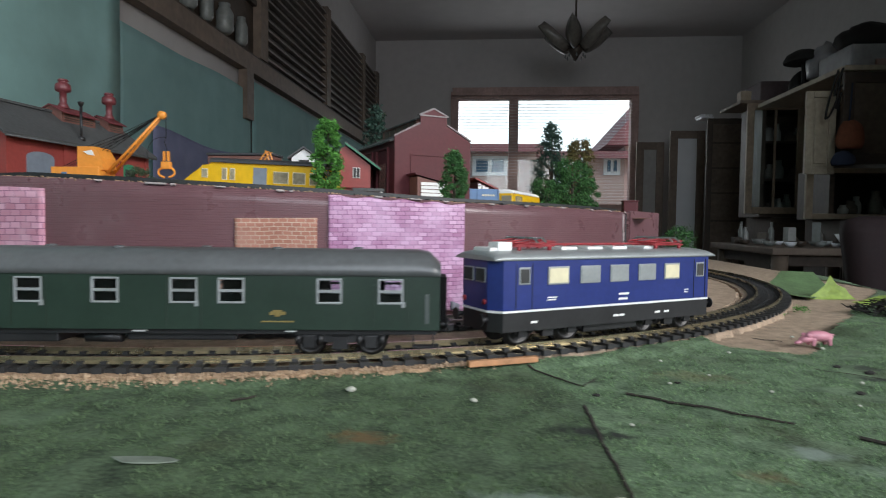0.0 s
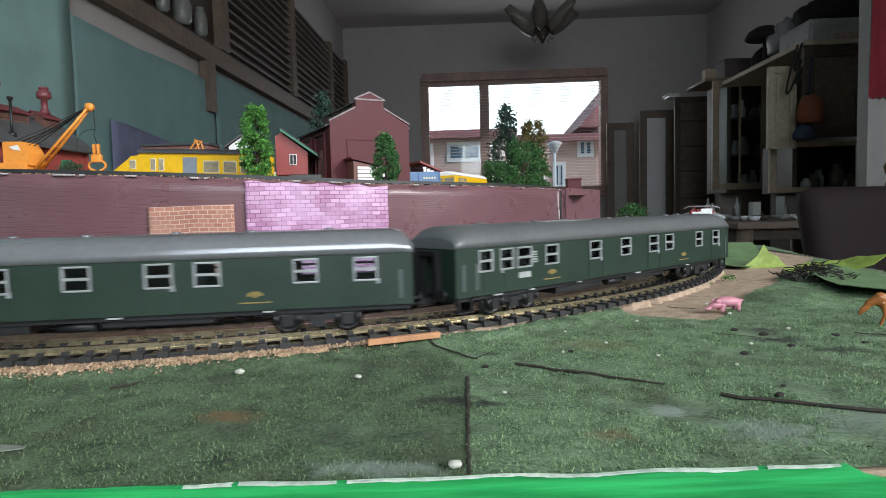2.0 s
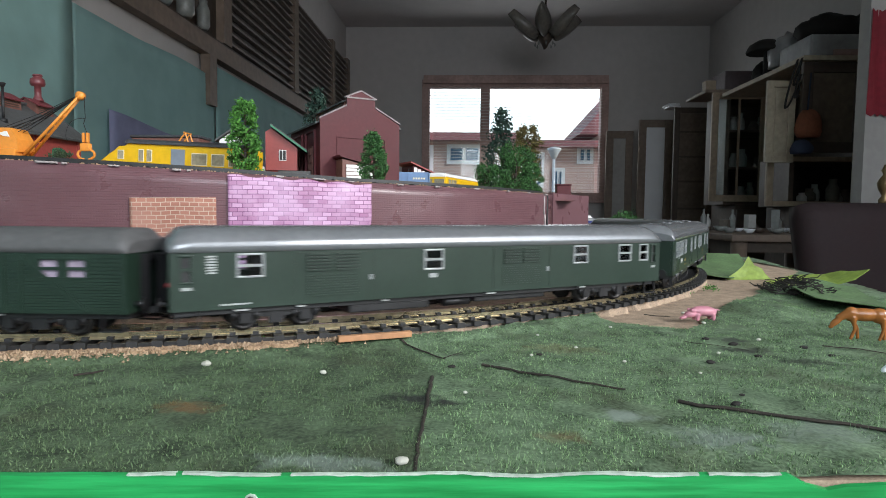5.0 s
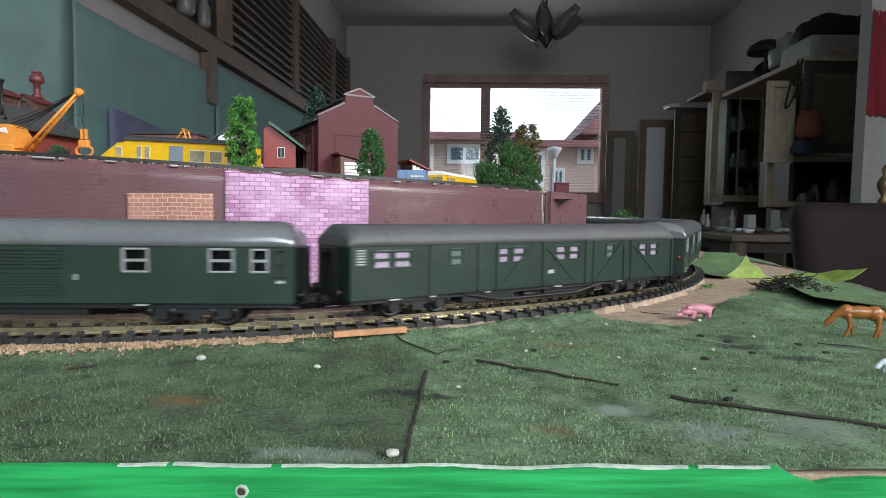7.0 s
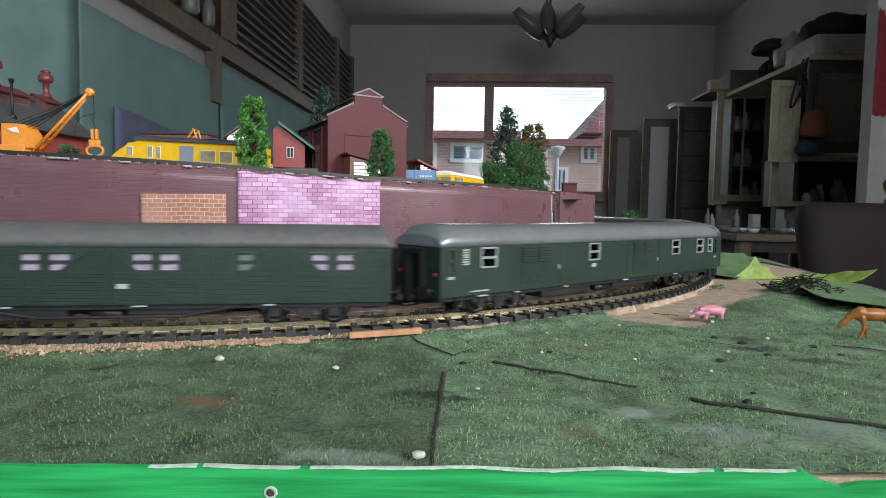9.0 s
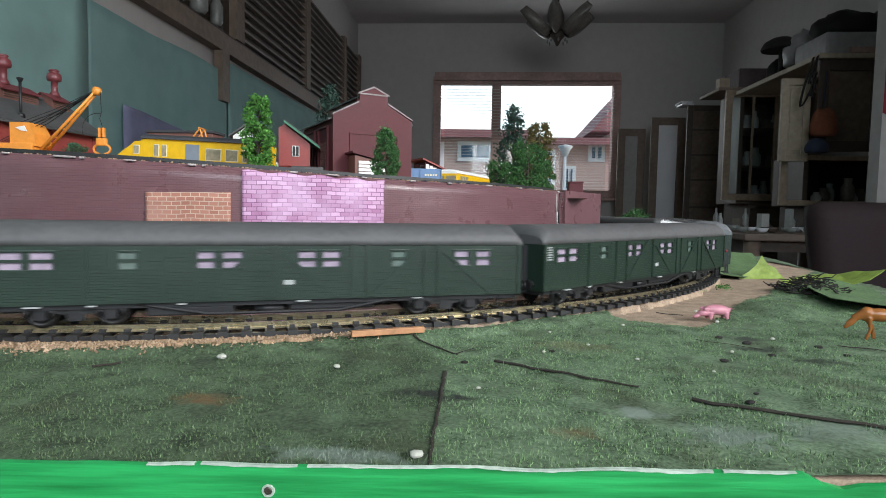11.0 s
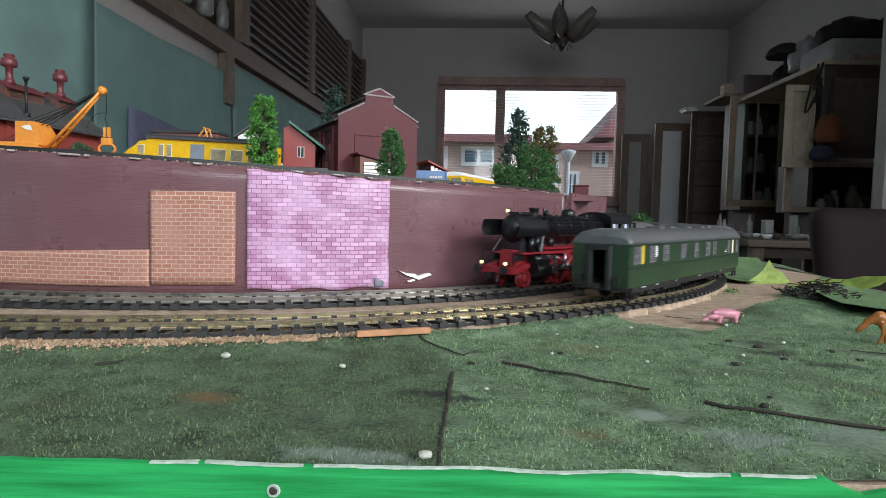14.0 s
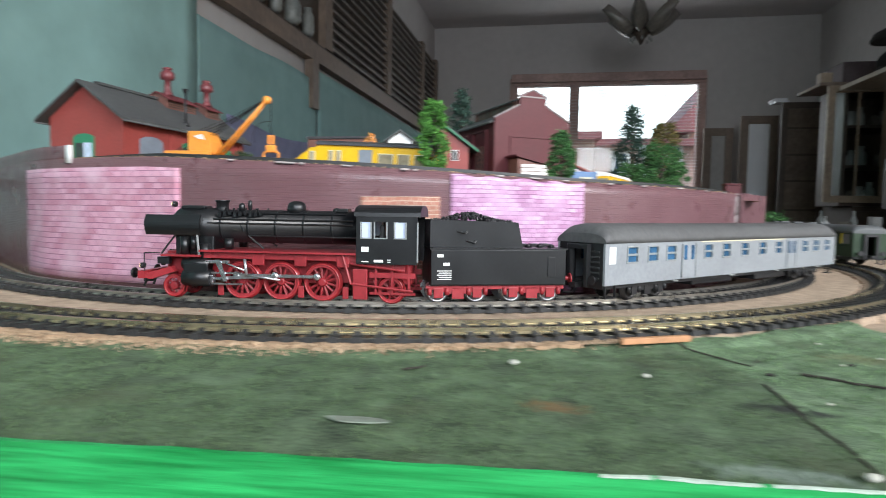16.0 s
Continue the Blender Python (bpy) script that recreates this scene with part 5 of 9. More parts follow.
        box(bm, -0.071, -0.049, *sorted((s * 0.0100, s * 0.0110)), 0.0040, 0.0052)
        for x in (0.0255, -0.0150, -0.0370):
            box(bm, x - 0.0015, x + 0.0015, *sorted((s * 0.0090, s * 0.0100)), 0.0012, 0.0070, bevel=0.0004)
    box(bm, 0.0635, 0.0668, -0.0128, 0.0128, 0.0088, 0.0125)
    part("frame", bm, RED, t, "red locomotive frame")
    for s in (-1, 1):
        bm = bmesh.new()
        rod(bm, (0.0668, s * 0.0098, 0.0112), (0.0700, s * 0.0098, 0.0112), 0.0011, seg=8)
        rod(bm, (0.0700, s * 0.0098, 0.0112), (0.0708, s * 0.0098, 0.0112), 0.0026, seg=14)
        part("buffer", bm, LOCO_BLACK, t)
        lamp = part("lamp", lathe(bmesh.new(), [(0.0014, 0.0655), (0.0015, 0.0672), (0.0012, 0.0674)], (0, s * 0.0090, 0.0148), "X", 12), LOCO_BLACK, t)
        part("lens", lathe(bmesh.new(), [(0.0011, 0.0674), (0.0010, 0.0677), (0.0003, 0.0678)], (0, s * 0.0090, 0.0148), "X", 12), LAMP_GLOW, lamp, "glowing warm headlamp lens")
        # cylinder block
        bm = bmesh.new()
        rod(bm, (0.0290, s * 0.0115, 0.0098), (0.0430, s * 0.0115, 0.0098), 0.0040, seg=18)
        rod(bm, (0.0300, s * 0.0108, 0.0165), (0.0440, s * 0.0108, 0.0165), 0.0026, seg=14)
        box(bm, 0.0300, 0.0425, *sorted((s * 0.0085, s * 0.0140)), 0.0098, 0.0170, bevel=0.0006)
        part("cylinder", bm, LOCO_BLACK, t)
    top = part("lamp", lathe(bmesh.new(), [(0.0014, 0.0535), (0.0015, 0.0552), (0.0012, 0.0554)], (0, 0, 0.0455), "X", 12), LOCO_BLACK, t)
    part("lens", lathe(bmesh.new(), [(0.0011, 0.0554), (0.0010, 0.0557), (0.0003, 0.0558)], (0, 0, 0.0455), "X", 12), LAMP_GLOW, top)
    bm = bmesh.new()
    for s in (-1, 1):
        rod(bm, (0.0640, s * 0.0115, 0.0125), (0.0640, s * 0.0115, 0.0215), 0.0003, seg=6)
        rod(bm, (0.0640, s * 0.0115, 0.0215), (0.0560, s * 0.0115, 0.0215), 0.0003, seg=6)
        rod(bm, (0.0670, s * 0.004, 0.0090), (0.0690, s * 0.004, 0.0040), 0.0006, seg=6)
    box(bm, 0.0668, 0.0710, -0.0012, 0.0012, 0.0060, 0.0095)
    part("handrail", bm, LOCO_BLACK, t, "front handrails, hoses and hook")
    # cab
    cab = bmesh.new()
    for s in (-1, 1):
        y0, y1 = sorted((s * 0.0135, s * 0.0127))
        box(cab, -0.0720, -0.0430, y0, y1, 0.0187, 0.0310)
        box(cab, -0.0720, -0.0430, y0, y1, 0.0385, 0.0410)
        for a, b in ((-0.0720, -0.0670), (-0.0610, -0.0580), (-0.0515, -0.0505), (-0.0450, -0.0430)):
            box(cab, a, b, y0, y1, 0.0310, 0.0385)
    box(cab, -0.0438, -0.0430, -0.0126, 0.0126, 0.0187, 0.0310)
    box(cab, -0.0438, -0.0430, -0.0126, 0.0126, 0.0385, 0.0420)
    c = part("cab", cab, LOCO_BLACK, t)
    bm = bmesh.new()
    n = 12
    pts = [(0.0140 * math.cos(math.pi * i / n), 0.0410 + 0.0055 * math.sin(math.pi * i / n) ** 0.8) for i in range(n + 1)]
    prism(bm, pts, -0.0735, -0.0420, "X")
    part("cab_roof", bm, LOCO_BLACK, c)
    for s in (-1, 1):
        for a, b in ((-0.0505, -0.0450), (-0.0580, -0.0515), (-0.0670, -0.0610)):
            y = s * 0.0136
            bm = bmesh.new()
            box(bm, a, a + 0.0006, *sorted((y, y + s * 0.0003)), 0.0310, 0.0385)
            box(bm, b - 0.0006, b, *sorted((y, y + s * 0.0003)), 0.0310, 0.0385)
            box(bm, a, b, *sorted((y, y + s * 0.0003)), 0.0306, 0.0311)
            f = part("cab_window", bm, FRAME_SILVER, c)
            if a != -0.0580:
                part("pane", bx(a + 0.0006, b - 0.0006, *sorted((s * 0.0131, s * 0.0128)), 0.0311, 0.0384), PALE_PANE, f)
        bm = bmesh.new()
        box(bm, -0.0490, -0.0455, *sorted((s * 0.0135, s * 0.0137)), 0.0245, 0.0268)
        box(bm, -0.0490, -0.0455, *sorted((s * 0.0135, s * 0.0137)), 0.0196, 0.0201)
        box(bm, -0.0560, -0.0515, *sorted((s * 0.0135, s * 0.0137)), 0.0196, 0.0208)
        box(bm, -0.0595, -0.0580, *sorted((s * 0.0135, s * 0.0137)), 0.0196, 0.0200)
        box(bm, -0.0595, -0.0580, *sorted((s * 0.0135, s * 0.0137)), 0.0206, 0.0210)
        part("number_plate", bm, WHITE, c, "white plate and number as plain bars")
        bm = bmesh.new()
        rod(bm, (-0.0722, s * 0.0140, 0.0200), (-0.0722, s * 0.0140, 0.0385), 0.0004, seg=6)
        part("grab_rail", bm, FRAME_SILVER, c)
    part("cab_figure", lathe(bmesh.new(), [(0.0018, 0.022), (0.0022, 0.030), (0.0010, 0.0335), (0.0013, 0.0350), (0.0010, 0.0368), (0.0003, 0.0372)], (-0.0545, 0.0085, 0), "Z", 10), INSIDE, t, "tiny plain figure in the cab")
    # wheels
    for s in (-1, 1):
        for x in DRIVERS:
            m = pose(x, s * 0.0078, R_DRIVE, 0, 0, 0 if s > 0 else 180)
            wbm = spoked(R_DRIVE - 0.0002)
            w = part("driving_wheel", wbm, RED, t, "red spoked driving wheel", m=m)
            part("tyre", tyre(R_DRIVE - 0.0004), RED_TYRE, w)
            WHEELS.append((w, x, s, R_DRIVE))
        for x, r in ((0.0496, 0.0054), (-0.0590, 0.0062)):
            w = part("carrying_wheel", spoked(r, 9, False), RED, t, "small red spoked wheel", m=pose(x, s * 0.0078, r, 0, 0, 0 if s > 0 else 180))
            part("tyre", tyre(r - 0.0003), RED_TYRE, w)
            WHEELS.append((w, x, s, r))
        # rods
        bm = bmesh.new()
        y = 0.0
        for xa, xb in zip(DRIVERS, DRIVERS[1:]):
            box(bm, xb, xa, -0.0004, 0.0004, -0.0007, 0.0007)
        for x in DRIVERS:
            lathe(bm, [(0.0017, -0.0006), (0.0017, 0.0007), (0.0008, 0.0010)], (x, 0, 0), "Y", 14)
        r1 = part("coupling_rod", bm, STEEL, t, "bright steel coupling rod", m=pose(0, s * 0.0112, R_DRIVE))
        RODS.append((r1, s, "couple"))
        bm = bmesh.new()
        L = DRIVERS[0] + 0.013 - DRIVERS[1]
        prism(bm, [(0, -0.0009), (0, 0.0009), (L, 0.0006), (L, -0.0006)], -0.0004, 0.0004, "Y")
        lathe(bm, [(0.0020, -0.0006), (0.0020, 0.0008), (0.0010, 0.0012)], (0, 0, 0), "Y", 16)
        r2 = part("main_rod", bm, STEEL, t, "bright steel connecting rod", m=pose(DRIVERS[1], s * 0.0122, R_DRIVE))
        RODS.append((r2, s, "main"))
        bm = bmesh.new()
        box(bm, -0.002, 0.002, -0.0014, 0.0014, -0.0019, 0.0019, bevel=0.0004)
        rod(bm, (0, 0, 0), (0.015, 0, 0), 0.0005, seg=8)
        r3 = part("crosshead", bm, STEEL, t, "bright crosshead and piston rod", m=pose(0.022, s * 0.0122, R_DRIVE + 0.0006))
        RODS.append((r3, s, "cross"))
        bm = bmesh.new()
        for z in (0.0125, 0.0072):
            box(bm, 0.0135, 0.0300, *sorted((s * 0.0116, s * 0.0126)), z - 0.0004, z + 0.0004)
        prism(bm, [(0.0240, 0.0190), (0.0268, 0.0190), (0.0225, 0.0085), (0.0205, 0.0085)], *sorted((s * 0.0128, s * 0.0134)), "Y")
        box(bm, 0.0200, 0.0320, *sorted((s * 0.0112, s * 0.0130)), 0.0170, 0.0186, bevel=0.0003)
        rod(bm, (0.0215, s * 0.0130, 0.0175), (0.0120, s * 0.0130, 0.0140), 0.0005, seg=8)
        rod(bm, (0.0120, s * 0.0126, 0.0195), (0.0110, s * 0.0126, 0.0110), 0.0008, seg=8)
        rod(bm, (0.0110, s * 0.0130, 0.0120), (-0.0060, s * 0.0132, 0.0098), 0.0005, seg=8)
        part("valve_gear", bm, STEEL, t, "bright valve gear levers")
    return t


LAMP_GLOW = glow_mat("lamp_glow", (1.0, 0.72, 0.32), 2.5)
PALE_PANE = mat("pale_blind_pane", (0.55, 0.62, 0.78), 0.2, grain=300, vary=0.1, bump=0)
COAL = mat("coal", (0.012, 0.012, 0.013), 0.35, grain=900, vary=0.5, bump=0.4)


def tender():
    t = thing("tender", "black tender heaped with coal on red bogies", "tender", group="steam train")
    bm = bmesh.new()
    box(bm, -0.0345, 0.0330, -0.0140, 0.0140, 0.0085, 0.0262, bevel=0.0007)
    part("tank", bm, LOCO_BLACK, t)
    bm = bmesh.new()
    box(bm, -0.0350, 0.0335, -0.0144, 0.0144, 0.0259, 0.0266)
    part("rim", bm, LOCO_BLACK, t)
    bm = bmesh.new()
    vs = []
    for s in (-1, 1):
        prism(bm, [(0.0330, 0.0267), (-0.0130, 0.0267), (-0.0105, 0.0390), (0.0330, 0.0400)], *sorted((s * 0.0112, s * 0.0104)), "Y")
    prism(bm, [(-0.0130, 0.0267), (-0.0122, 0.0267), (-0.0097, 0.0390), (-0.0105, 0.0390)], -0.0104, 0.0104, "Y")
    box(bm, 0.0322, 0.0330, -0.0104, 0.0104, 0.0267, 0.0400)
    part("coal_bunker", bm, LOCO_BLACK, t)
    rng = random.Random(5)
    bm = bmesh.new()
    for i in range(420):
        x, y = rng.uniform(-0.0095, 0.0315), rng.uniform(-0.0098, 0.0098)
        h = 0.0385 + 0.0045 * math.exp(-((x - 0.012) / 0.012) ** 2) * (1 - (y / 0.012) ** 2) + rng.uniform(-0.0006, 0.0006)
        r = rng.uniform(0.0006, 0.0012)
        m = pose(x, y, h, rng.uniform(0, 360), rng.uniform(0, 360), rng.uniform(0, 360)) @ Matrix.Diagonal((1, rng.uniform(0.6, 1), rng.uniform(0.6, 1), 1))
        bmesh.ops.create_icosphere(bm, subdivisions=1, radius=r, matrix=m)
    box(bm, -0.0100, 0.0318, -0.0102, 0.0102, 0.0330, 0.0382)
    tagged(part("coal", bm, COAL, t, "heaped black coal lumps"), kind="stuff")
    bm = bmesh.new()
    box(bm, -0.034, 0.032, -0.0125, 0.0125, 0.0066, 0.0086)
    for y in (-0.0098, 0.0098):
        rod(bm, (-0.0345, y, 0.0115), (-0.0378, y, 0.0115), 0.0011, seg=8)
        rod(bm, (-0.0378, y, 0.0115), (-0.0385, y, 0.0115), 0.0026, seg=12)
    part("underframe", bm, RED, t)
    for x in (0.0195, -0.0175):
        b = part("bogie", bogie_frame(0.0095, 0.0052, 0.0126), RED, t, "red tender bogie", m=pose(x, 0, 0))
        for ax in (-0.0095, 0.0095):
            for s in (-1, 1):
                w = part("wheel", wheel_mesh(0.0052), STEEL, b, m=pose(ax, s * 0.0076, 0.0052, 0, 0, 0 if s > 0 else 180))
    for s in (-1, 1):
        bm = bmesh.new()
        for x in (0.020, 0.0155):
            rod(bm, (x, s * 0.0112, 0.0345 - (0.02 - x)), (x - 0.004, s * 0.0118, 0.0335 - (0.02 - x)), 0.0005, seg=6)
            rod(bm, (x - 0.004, s * 0.0118, 0.0335 - (0.02 - x)), (x - 0.005, s * 0.0112, 0.0345 - (0.02 - x)), 0.0005, seg=6)
        box(bm, -0.0290, -0.0250, *sorted((s * 0.0140, s * 0.0144)), 0.0125, 0.0225, bevel=0.0002)
        part("step", bm, LOCO_BLACK, t)
        bm = bmesh.new()
        box(bm, 0.0270, 0.0300, *sorted((s * 0.0140, s * 0.0142)), 0.0222, 0.0236)
        box(bm, 0.0240, 0.0270, *sorted((s * 0.0140, s * 0.0142)), 0.0182, 0.0196)
        bars(bm, 0.0265, s * 0.0141, s, 0.0155, 0.007, 5, 0.0004)
        part("data_panel", bm, WHITE, t, "unreadable white print bars")
    bm = bmesh.new()
    for x in (-0.018, -0.024, -0.030):
        lathe(bm, [(0.0018, 0.0266), (0.0016, 0.0278), (0.0005, 0.0282)], (x, 0.004, 0), "Z", 10)
        box(bm, x - 0.002, x + 0.002, -0.008, -0.003, 0.0266, 0.0280, bevel=0.0003)
    part("filler_lid", bm, LOCO_BLACK, t)
    return t


# ---- the way the trains run ----
def way(r, deg):
    """A place on a track: round the curve, straight on past its ends, then round again."""
    if deg > 60:
        p = on_arc(r, 60, RAILTOP)
        return p + Vector((-0.8660, 0.5, 0)) * radians(deg - 60) * r
    run = radians(-125 - deg) * r
    if run <= 0:
        return on_arc(r, deg, RAILTOP)
    d = Vector((-0.8192, 0.5736, 0))
    if run <= 0.35:
        return on_arc(r, -125, RAILTOP) + d * run
    return on_arc(r, -125 - math.degrees((run - 0.35) / r), RAILTOP) + d * 0.35


def car_pose(r, deg, half_base, ahead):
    """The pose of a vehicle whose two bogies stand on the track. ahead: +1 where it runs to greater angles."""
    d = math.degrees(half_base / r)
    a, b = way(r, deg + d * ahead), way(r, deg - d * ahead)
    m = (a + b) / 2
    return pose(m.x, m.y, m.z, 0, 0, math.degrees(math.atan2(a.y - b.y, a.x - b.x)))


OUTER = []
mail_a = mail_coach(ROOF_SATIN)
mail_b = mail_coach(ROOF_GREY)
bag_a = baggage_coach()
bag_b = copy_thing(bag_a, Matrix())
van_a = van_coach()
van_b = copy_thing(van_a, Matrix())
van_c = copy_thing(van_a, Matrix())
OUTER = [(blue_loco(), -56.5, 0.036), (mail_a, -82.8, 0.085), (mail_b, -115.5, 0.085), (bag_a, -148.2, 0.085), (van_a, -178.1, 0.070), (bag_b, -208.9, 0.085), (van_b, -239.6, 0.070), (van_c, -266.9, 0.070), (last_coach(), -295.0, 0.068)]
INNER = [(steam_loco(), -85.95, 0.030), (tender(), -69.7, 0.018), (silver_coach(), -43.1, 0.095)]
SPEED = 18.0
STEAM_T = (0.0, 11.0, 12.5, 14.1, 14.5, 14.9, 15.3, 15.6, 16.0)
STEAM_A = (-135.0, -112.0, -73.6, -43.2, -35.4, -26.8, -17.6, -10.0, 0.0)


RUN_T = (0.0, 0.5, 1.0, 1.5, 2.0, 2.5, 3.0, 4.0, 6.5, 7.0, 7.5, 8.0, 8.5, 9.0, 11.3, 11.5, 12.0, 12.5, 13.0, 13.5, 14.0, 16.0)
RUN_A = (-0.1, -0.35, 0.0, -0.1, 0.4, 0.2, 0.4, 0.0, 0.1, -0.4, -0.8, -0.1, 0.0, 0.6, -0.9, -0.7, 1.3, 2.3, 4.2, 5.4, 7.4, 14.0)


def outer_shift(t):
    """Degrees run by the long train, which gathers speed towards the end."""
    return SPEED * t + float(np.interp(t, RUN_T, RUN_A))


def steam_shift(t):
    """Degrees by which the steam train is still short of its last place."""
    return -float(np.interp(t, STEAM_T, STEAM_A))


# ---- the upper level ----
def yard_z(x):
    return 0.0650 + 0.0125 * max(0.0, min(1.0, -x / 0.25))


def yard():
    bm = bmesh.new()
    rings = []
    for i in range(181):
        a = -150 + i * 2.0
        if a <= -28:
            reach = wall_r(a) - 0.003
        elif a < 90:
            reach = min(0.5, 0.325 / max(0.2, math.cos(radians(a))))
        else:
            reach = 0.62 + 0.1 * math.cos(radians(2 * a))
        row = []
        for f in (0.0, 0.25, 0.5, 0.75, 0.93, 1.0):
            p = on_arc(reach * max(f, 0.01), a)
            row.append(bm.verts.new((p.x, p.y, yard_z(p.x) - 0.0015 + 0.0006 * noise.noise((p.x * 60, p.y * 60, 0)))))
        rings.append(row)
    for r0, r1 in zip(rings, rings[1:]):
        for k in range(5):
            bm.faces.new((r0[k], r1[k], r1[k + 1], r0[k + 1]))
    return structure("upper_yard", bm, CORK, "cork-strewn upper level of the layout", "ground")


yard()


def upper_track():
    t = thing("upper_track", "dark model track along the edge of the upper level", "railway track", group="model railway tracks")
    for side in (-1, 1):
        bm = bmesh.new()
        prev = None
        for i in range(111):
            a = -138 + i
            rr = 0.3255 + side * 0.00825
            z = wall_top(a)
            cur = [bm.verts.new(on_arc(rr + du, a, z + dz)) for du, dz in ((-0.0008, 0.0), (-0.0004, 0.0030), (0.0004, 0.0030), (0.0008, 0.0))]
            if prev:
                for k in range(3):
                    bm.faces.new((prev[k], cur[k], cur[k + 1], prev[k + 1]))
            prev = cur
        part("rail", bm, SLEEPER, t)
    me = None
    n = 74
    for i in range(n):
        a = -138 + i * 1.46
        p = on_arc(0.3255, a, wall_top(a) - 0.0012)
        m = pose(p.x, p.y, p.z, 0, 0, a)
        if me is None:
            me = part("sleeper", bx(-0.0148, 0.0148, -0.0019, 0.0019, 0, 0.0023), SLEEPER, t, m=m).data
        else:
            same("sleeper", me, t, m)
    return t


upper_track()


def ballast():
    rng = random.Random(3)
    bm = bmesh.new()
    for i in range(900):
        a = rng.uniform(-132, -30)
        p = on_arc(wall_r(a) - rng.uniform(0.0005, 0.006), a, wall_top(a) - 0.0006 + rng.uniform(0, 0.0008))
        r = rng.uniform(0.0004, 0.0011)
        bmesh.ops.create_icosphere(bm, subdivisions=1, radius=r, matrix=pose(p.x, p.y, p.z, rng.uniform(0, 360), rng.uniform(0, 360), 0) @ Matrix.Diagonal((1, 0.7, 0.6, 1)))
    tagged(part("ballast", bm, CORK), "loose tan cork ballast along the wall's top edge", "ballast", kind="stuff")


ballast()

BRICK_RED = brick_mat("shed_red_brick", (0.27, 0.045, 0.04), (0.30, 0.06, 0.05), (0.22, 0.06, 0.055), 0.003, 0.0012, 0.0002, (0.29, 0.055, 0.05), 0.6)
SHED_PLUM = mat("shed_plum_plastic", (0.088, 0.021, 0.025), 0.5, grain=350, vary=0.12, bump=0.08, spec=0.25)
SHED_RED = mat("shed_red_plastic", (0.27, 0.050, 0.042), 0.5, grain=350, vary=0.12, bump=0.08)
VENT_RED = mat("vent_red", (0.15, 0.035, 0.040), 0.4, grain=300, vary=0.15, bump=0.04)
MON_BROWN = mat("monitor_brown", (0.16, 0.07, 0.055), 0.6, grain=300, vary=0.2, bump=0.1)
WORN_GREY = mat("worn_grey_cap", (0.22, 0.19, 0.19), 0.6, grain=400, vary=0.5, bump=0.1)
SLATE = mat("slate_roof", (0.065, 0.068, 0.068), 0.6, grain=300, vary=0.25, bump=0.15)
GREEN_FRAME = mat("green_window_frame", (0.03, 0.20, 0.10), 0.5, grain=300, vary=0.1)
GREY_DOOR = mat("grey_blue_door", (0.17, 0.20, 0.24), 0.5, grain=200, vary=0.15)
ORANGE = mat("crane_orange", (0.80, 0.30, 0.045), 0.4, grain=300, vary=0.1, bump=0.03)
YELLOW = mat("railcar_yellow", (0.66, 0.40, 0.006), 0.4, grain=250, vary=0.12, bump=0.05)
CAR_ROOF = mat("railcar_roof", (0.045, 0.047, 0.052), 0.5, grain=300, vary=0.2, bump=0.05)
CONT_BLUE = mat("container_blue", (0.11, 0.20, 0.36), 0.5, grain=250, vary=0.15, bump=0.05)
TRUNK = mat("tree_bark", (0.055, 0.045, 0.032), 0.9, grain=700, vary=0.4, bump=0.4)
TWIG = mat("dry_twig", (0.030, 0.024, 0.018), 0.9, grain=800, vary=0.4, bump=0.4)
ORANGE_WOOD = mat("bare_wood_strip", (0.42, 0.21, 0.10), 0.7, grain=300, vary=0.25, bump=0.2)


def leaf_mat(name, dark, light):
    m = mat(name, dark, 0.7, grain=500, vary=0.2, bump=0.05)
    nt = m.node_tree
    geo = nt.nodes.new("ShaderNodeNewGeometry")
    mx = nt.nodes.new("ShaderNodeMix")
    mx.data_type = "RGBA"
    mx.inputs["A"].default_value, mx.inputs["B"].default_value = (*dark, 1), (*light, 1)
    nt.links.new(geo.outputs["Random Per Island"], mx.inputs["Factor"])
    nt.links.new(mx.outputs["Result"], nt.nodes["Principled BSDF"].inputs["Base Color"])
    return m


LEAF_BRIGHT = leaf_mat("bright_foliage", (0.018, 0.085, 0.010), (0.11, 0.33, 0.05))
LEAF_MID = leaf_mat("mid_foliage", (0.012, 0.050, 0.014), (0.06, 0.19, 0.045))
LEAF_DARK = leaf_mat("dark_foliage", (0.012, 0.035, 0.028), (0.03, 0.075, 0.05))
LEAF_OCHRE = leaf_mat("ochre_foliage", (0.06, 0.06, 0.015), (0.16, 0.12, 0.03))
# fibres of the older mat, likewise darkened for the weaker light there
BLADE_OLD_SHADED = leaf_mat("old_shaded_grass_fibre", (0.016, 0.042, 0.014), (0.150, 0.230, 0.104))
spots(BLADE_OLD_SHADED, STAINS)
BLADE = leaf_mat("grass_fibre", (0.018, 0.050, 0.016), (0.27, 0.43, 0.20))
spots(BLADE, STAINS)
LEAF_STRAW = leaf_mat("faded_shrub", (0.03, 0.06, 0.03), (0.09, 0.14, 0.07))


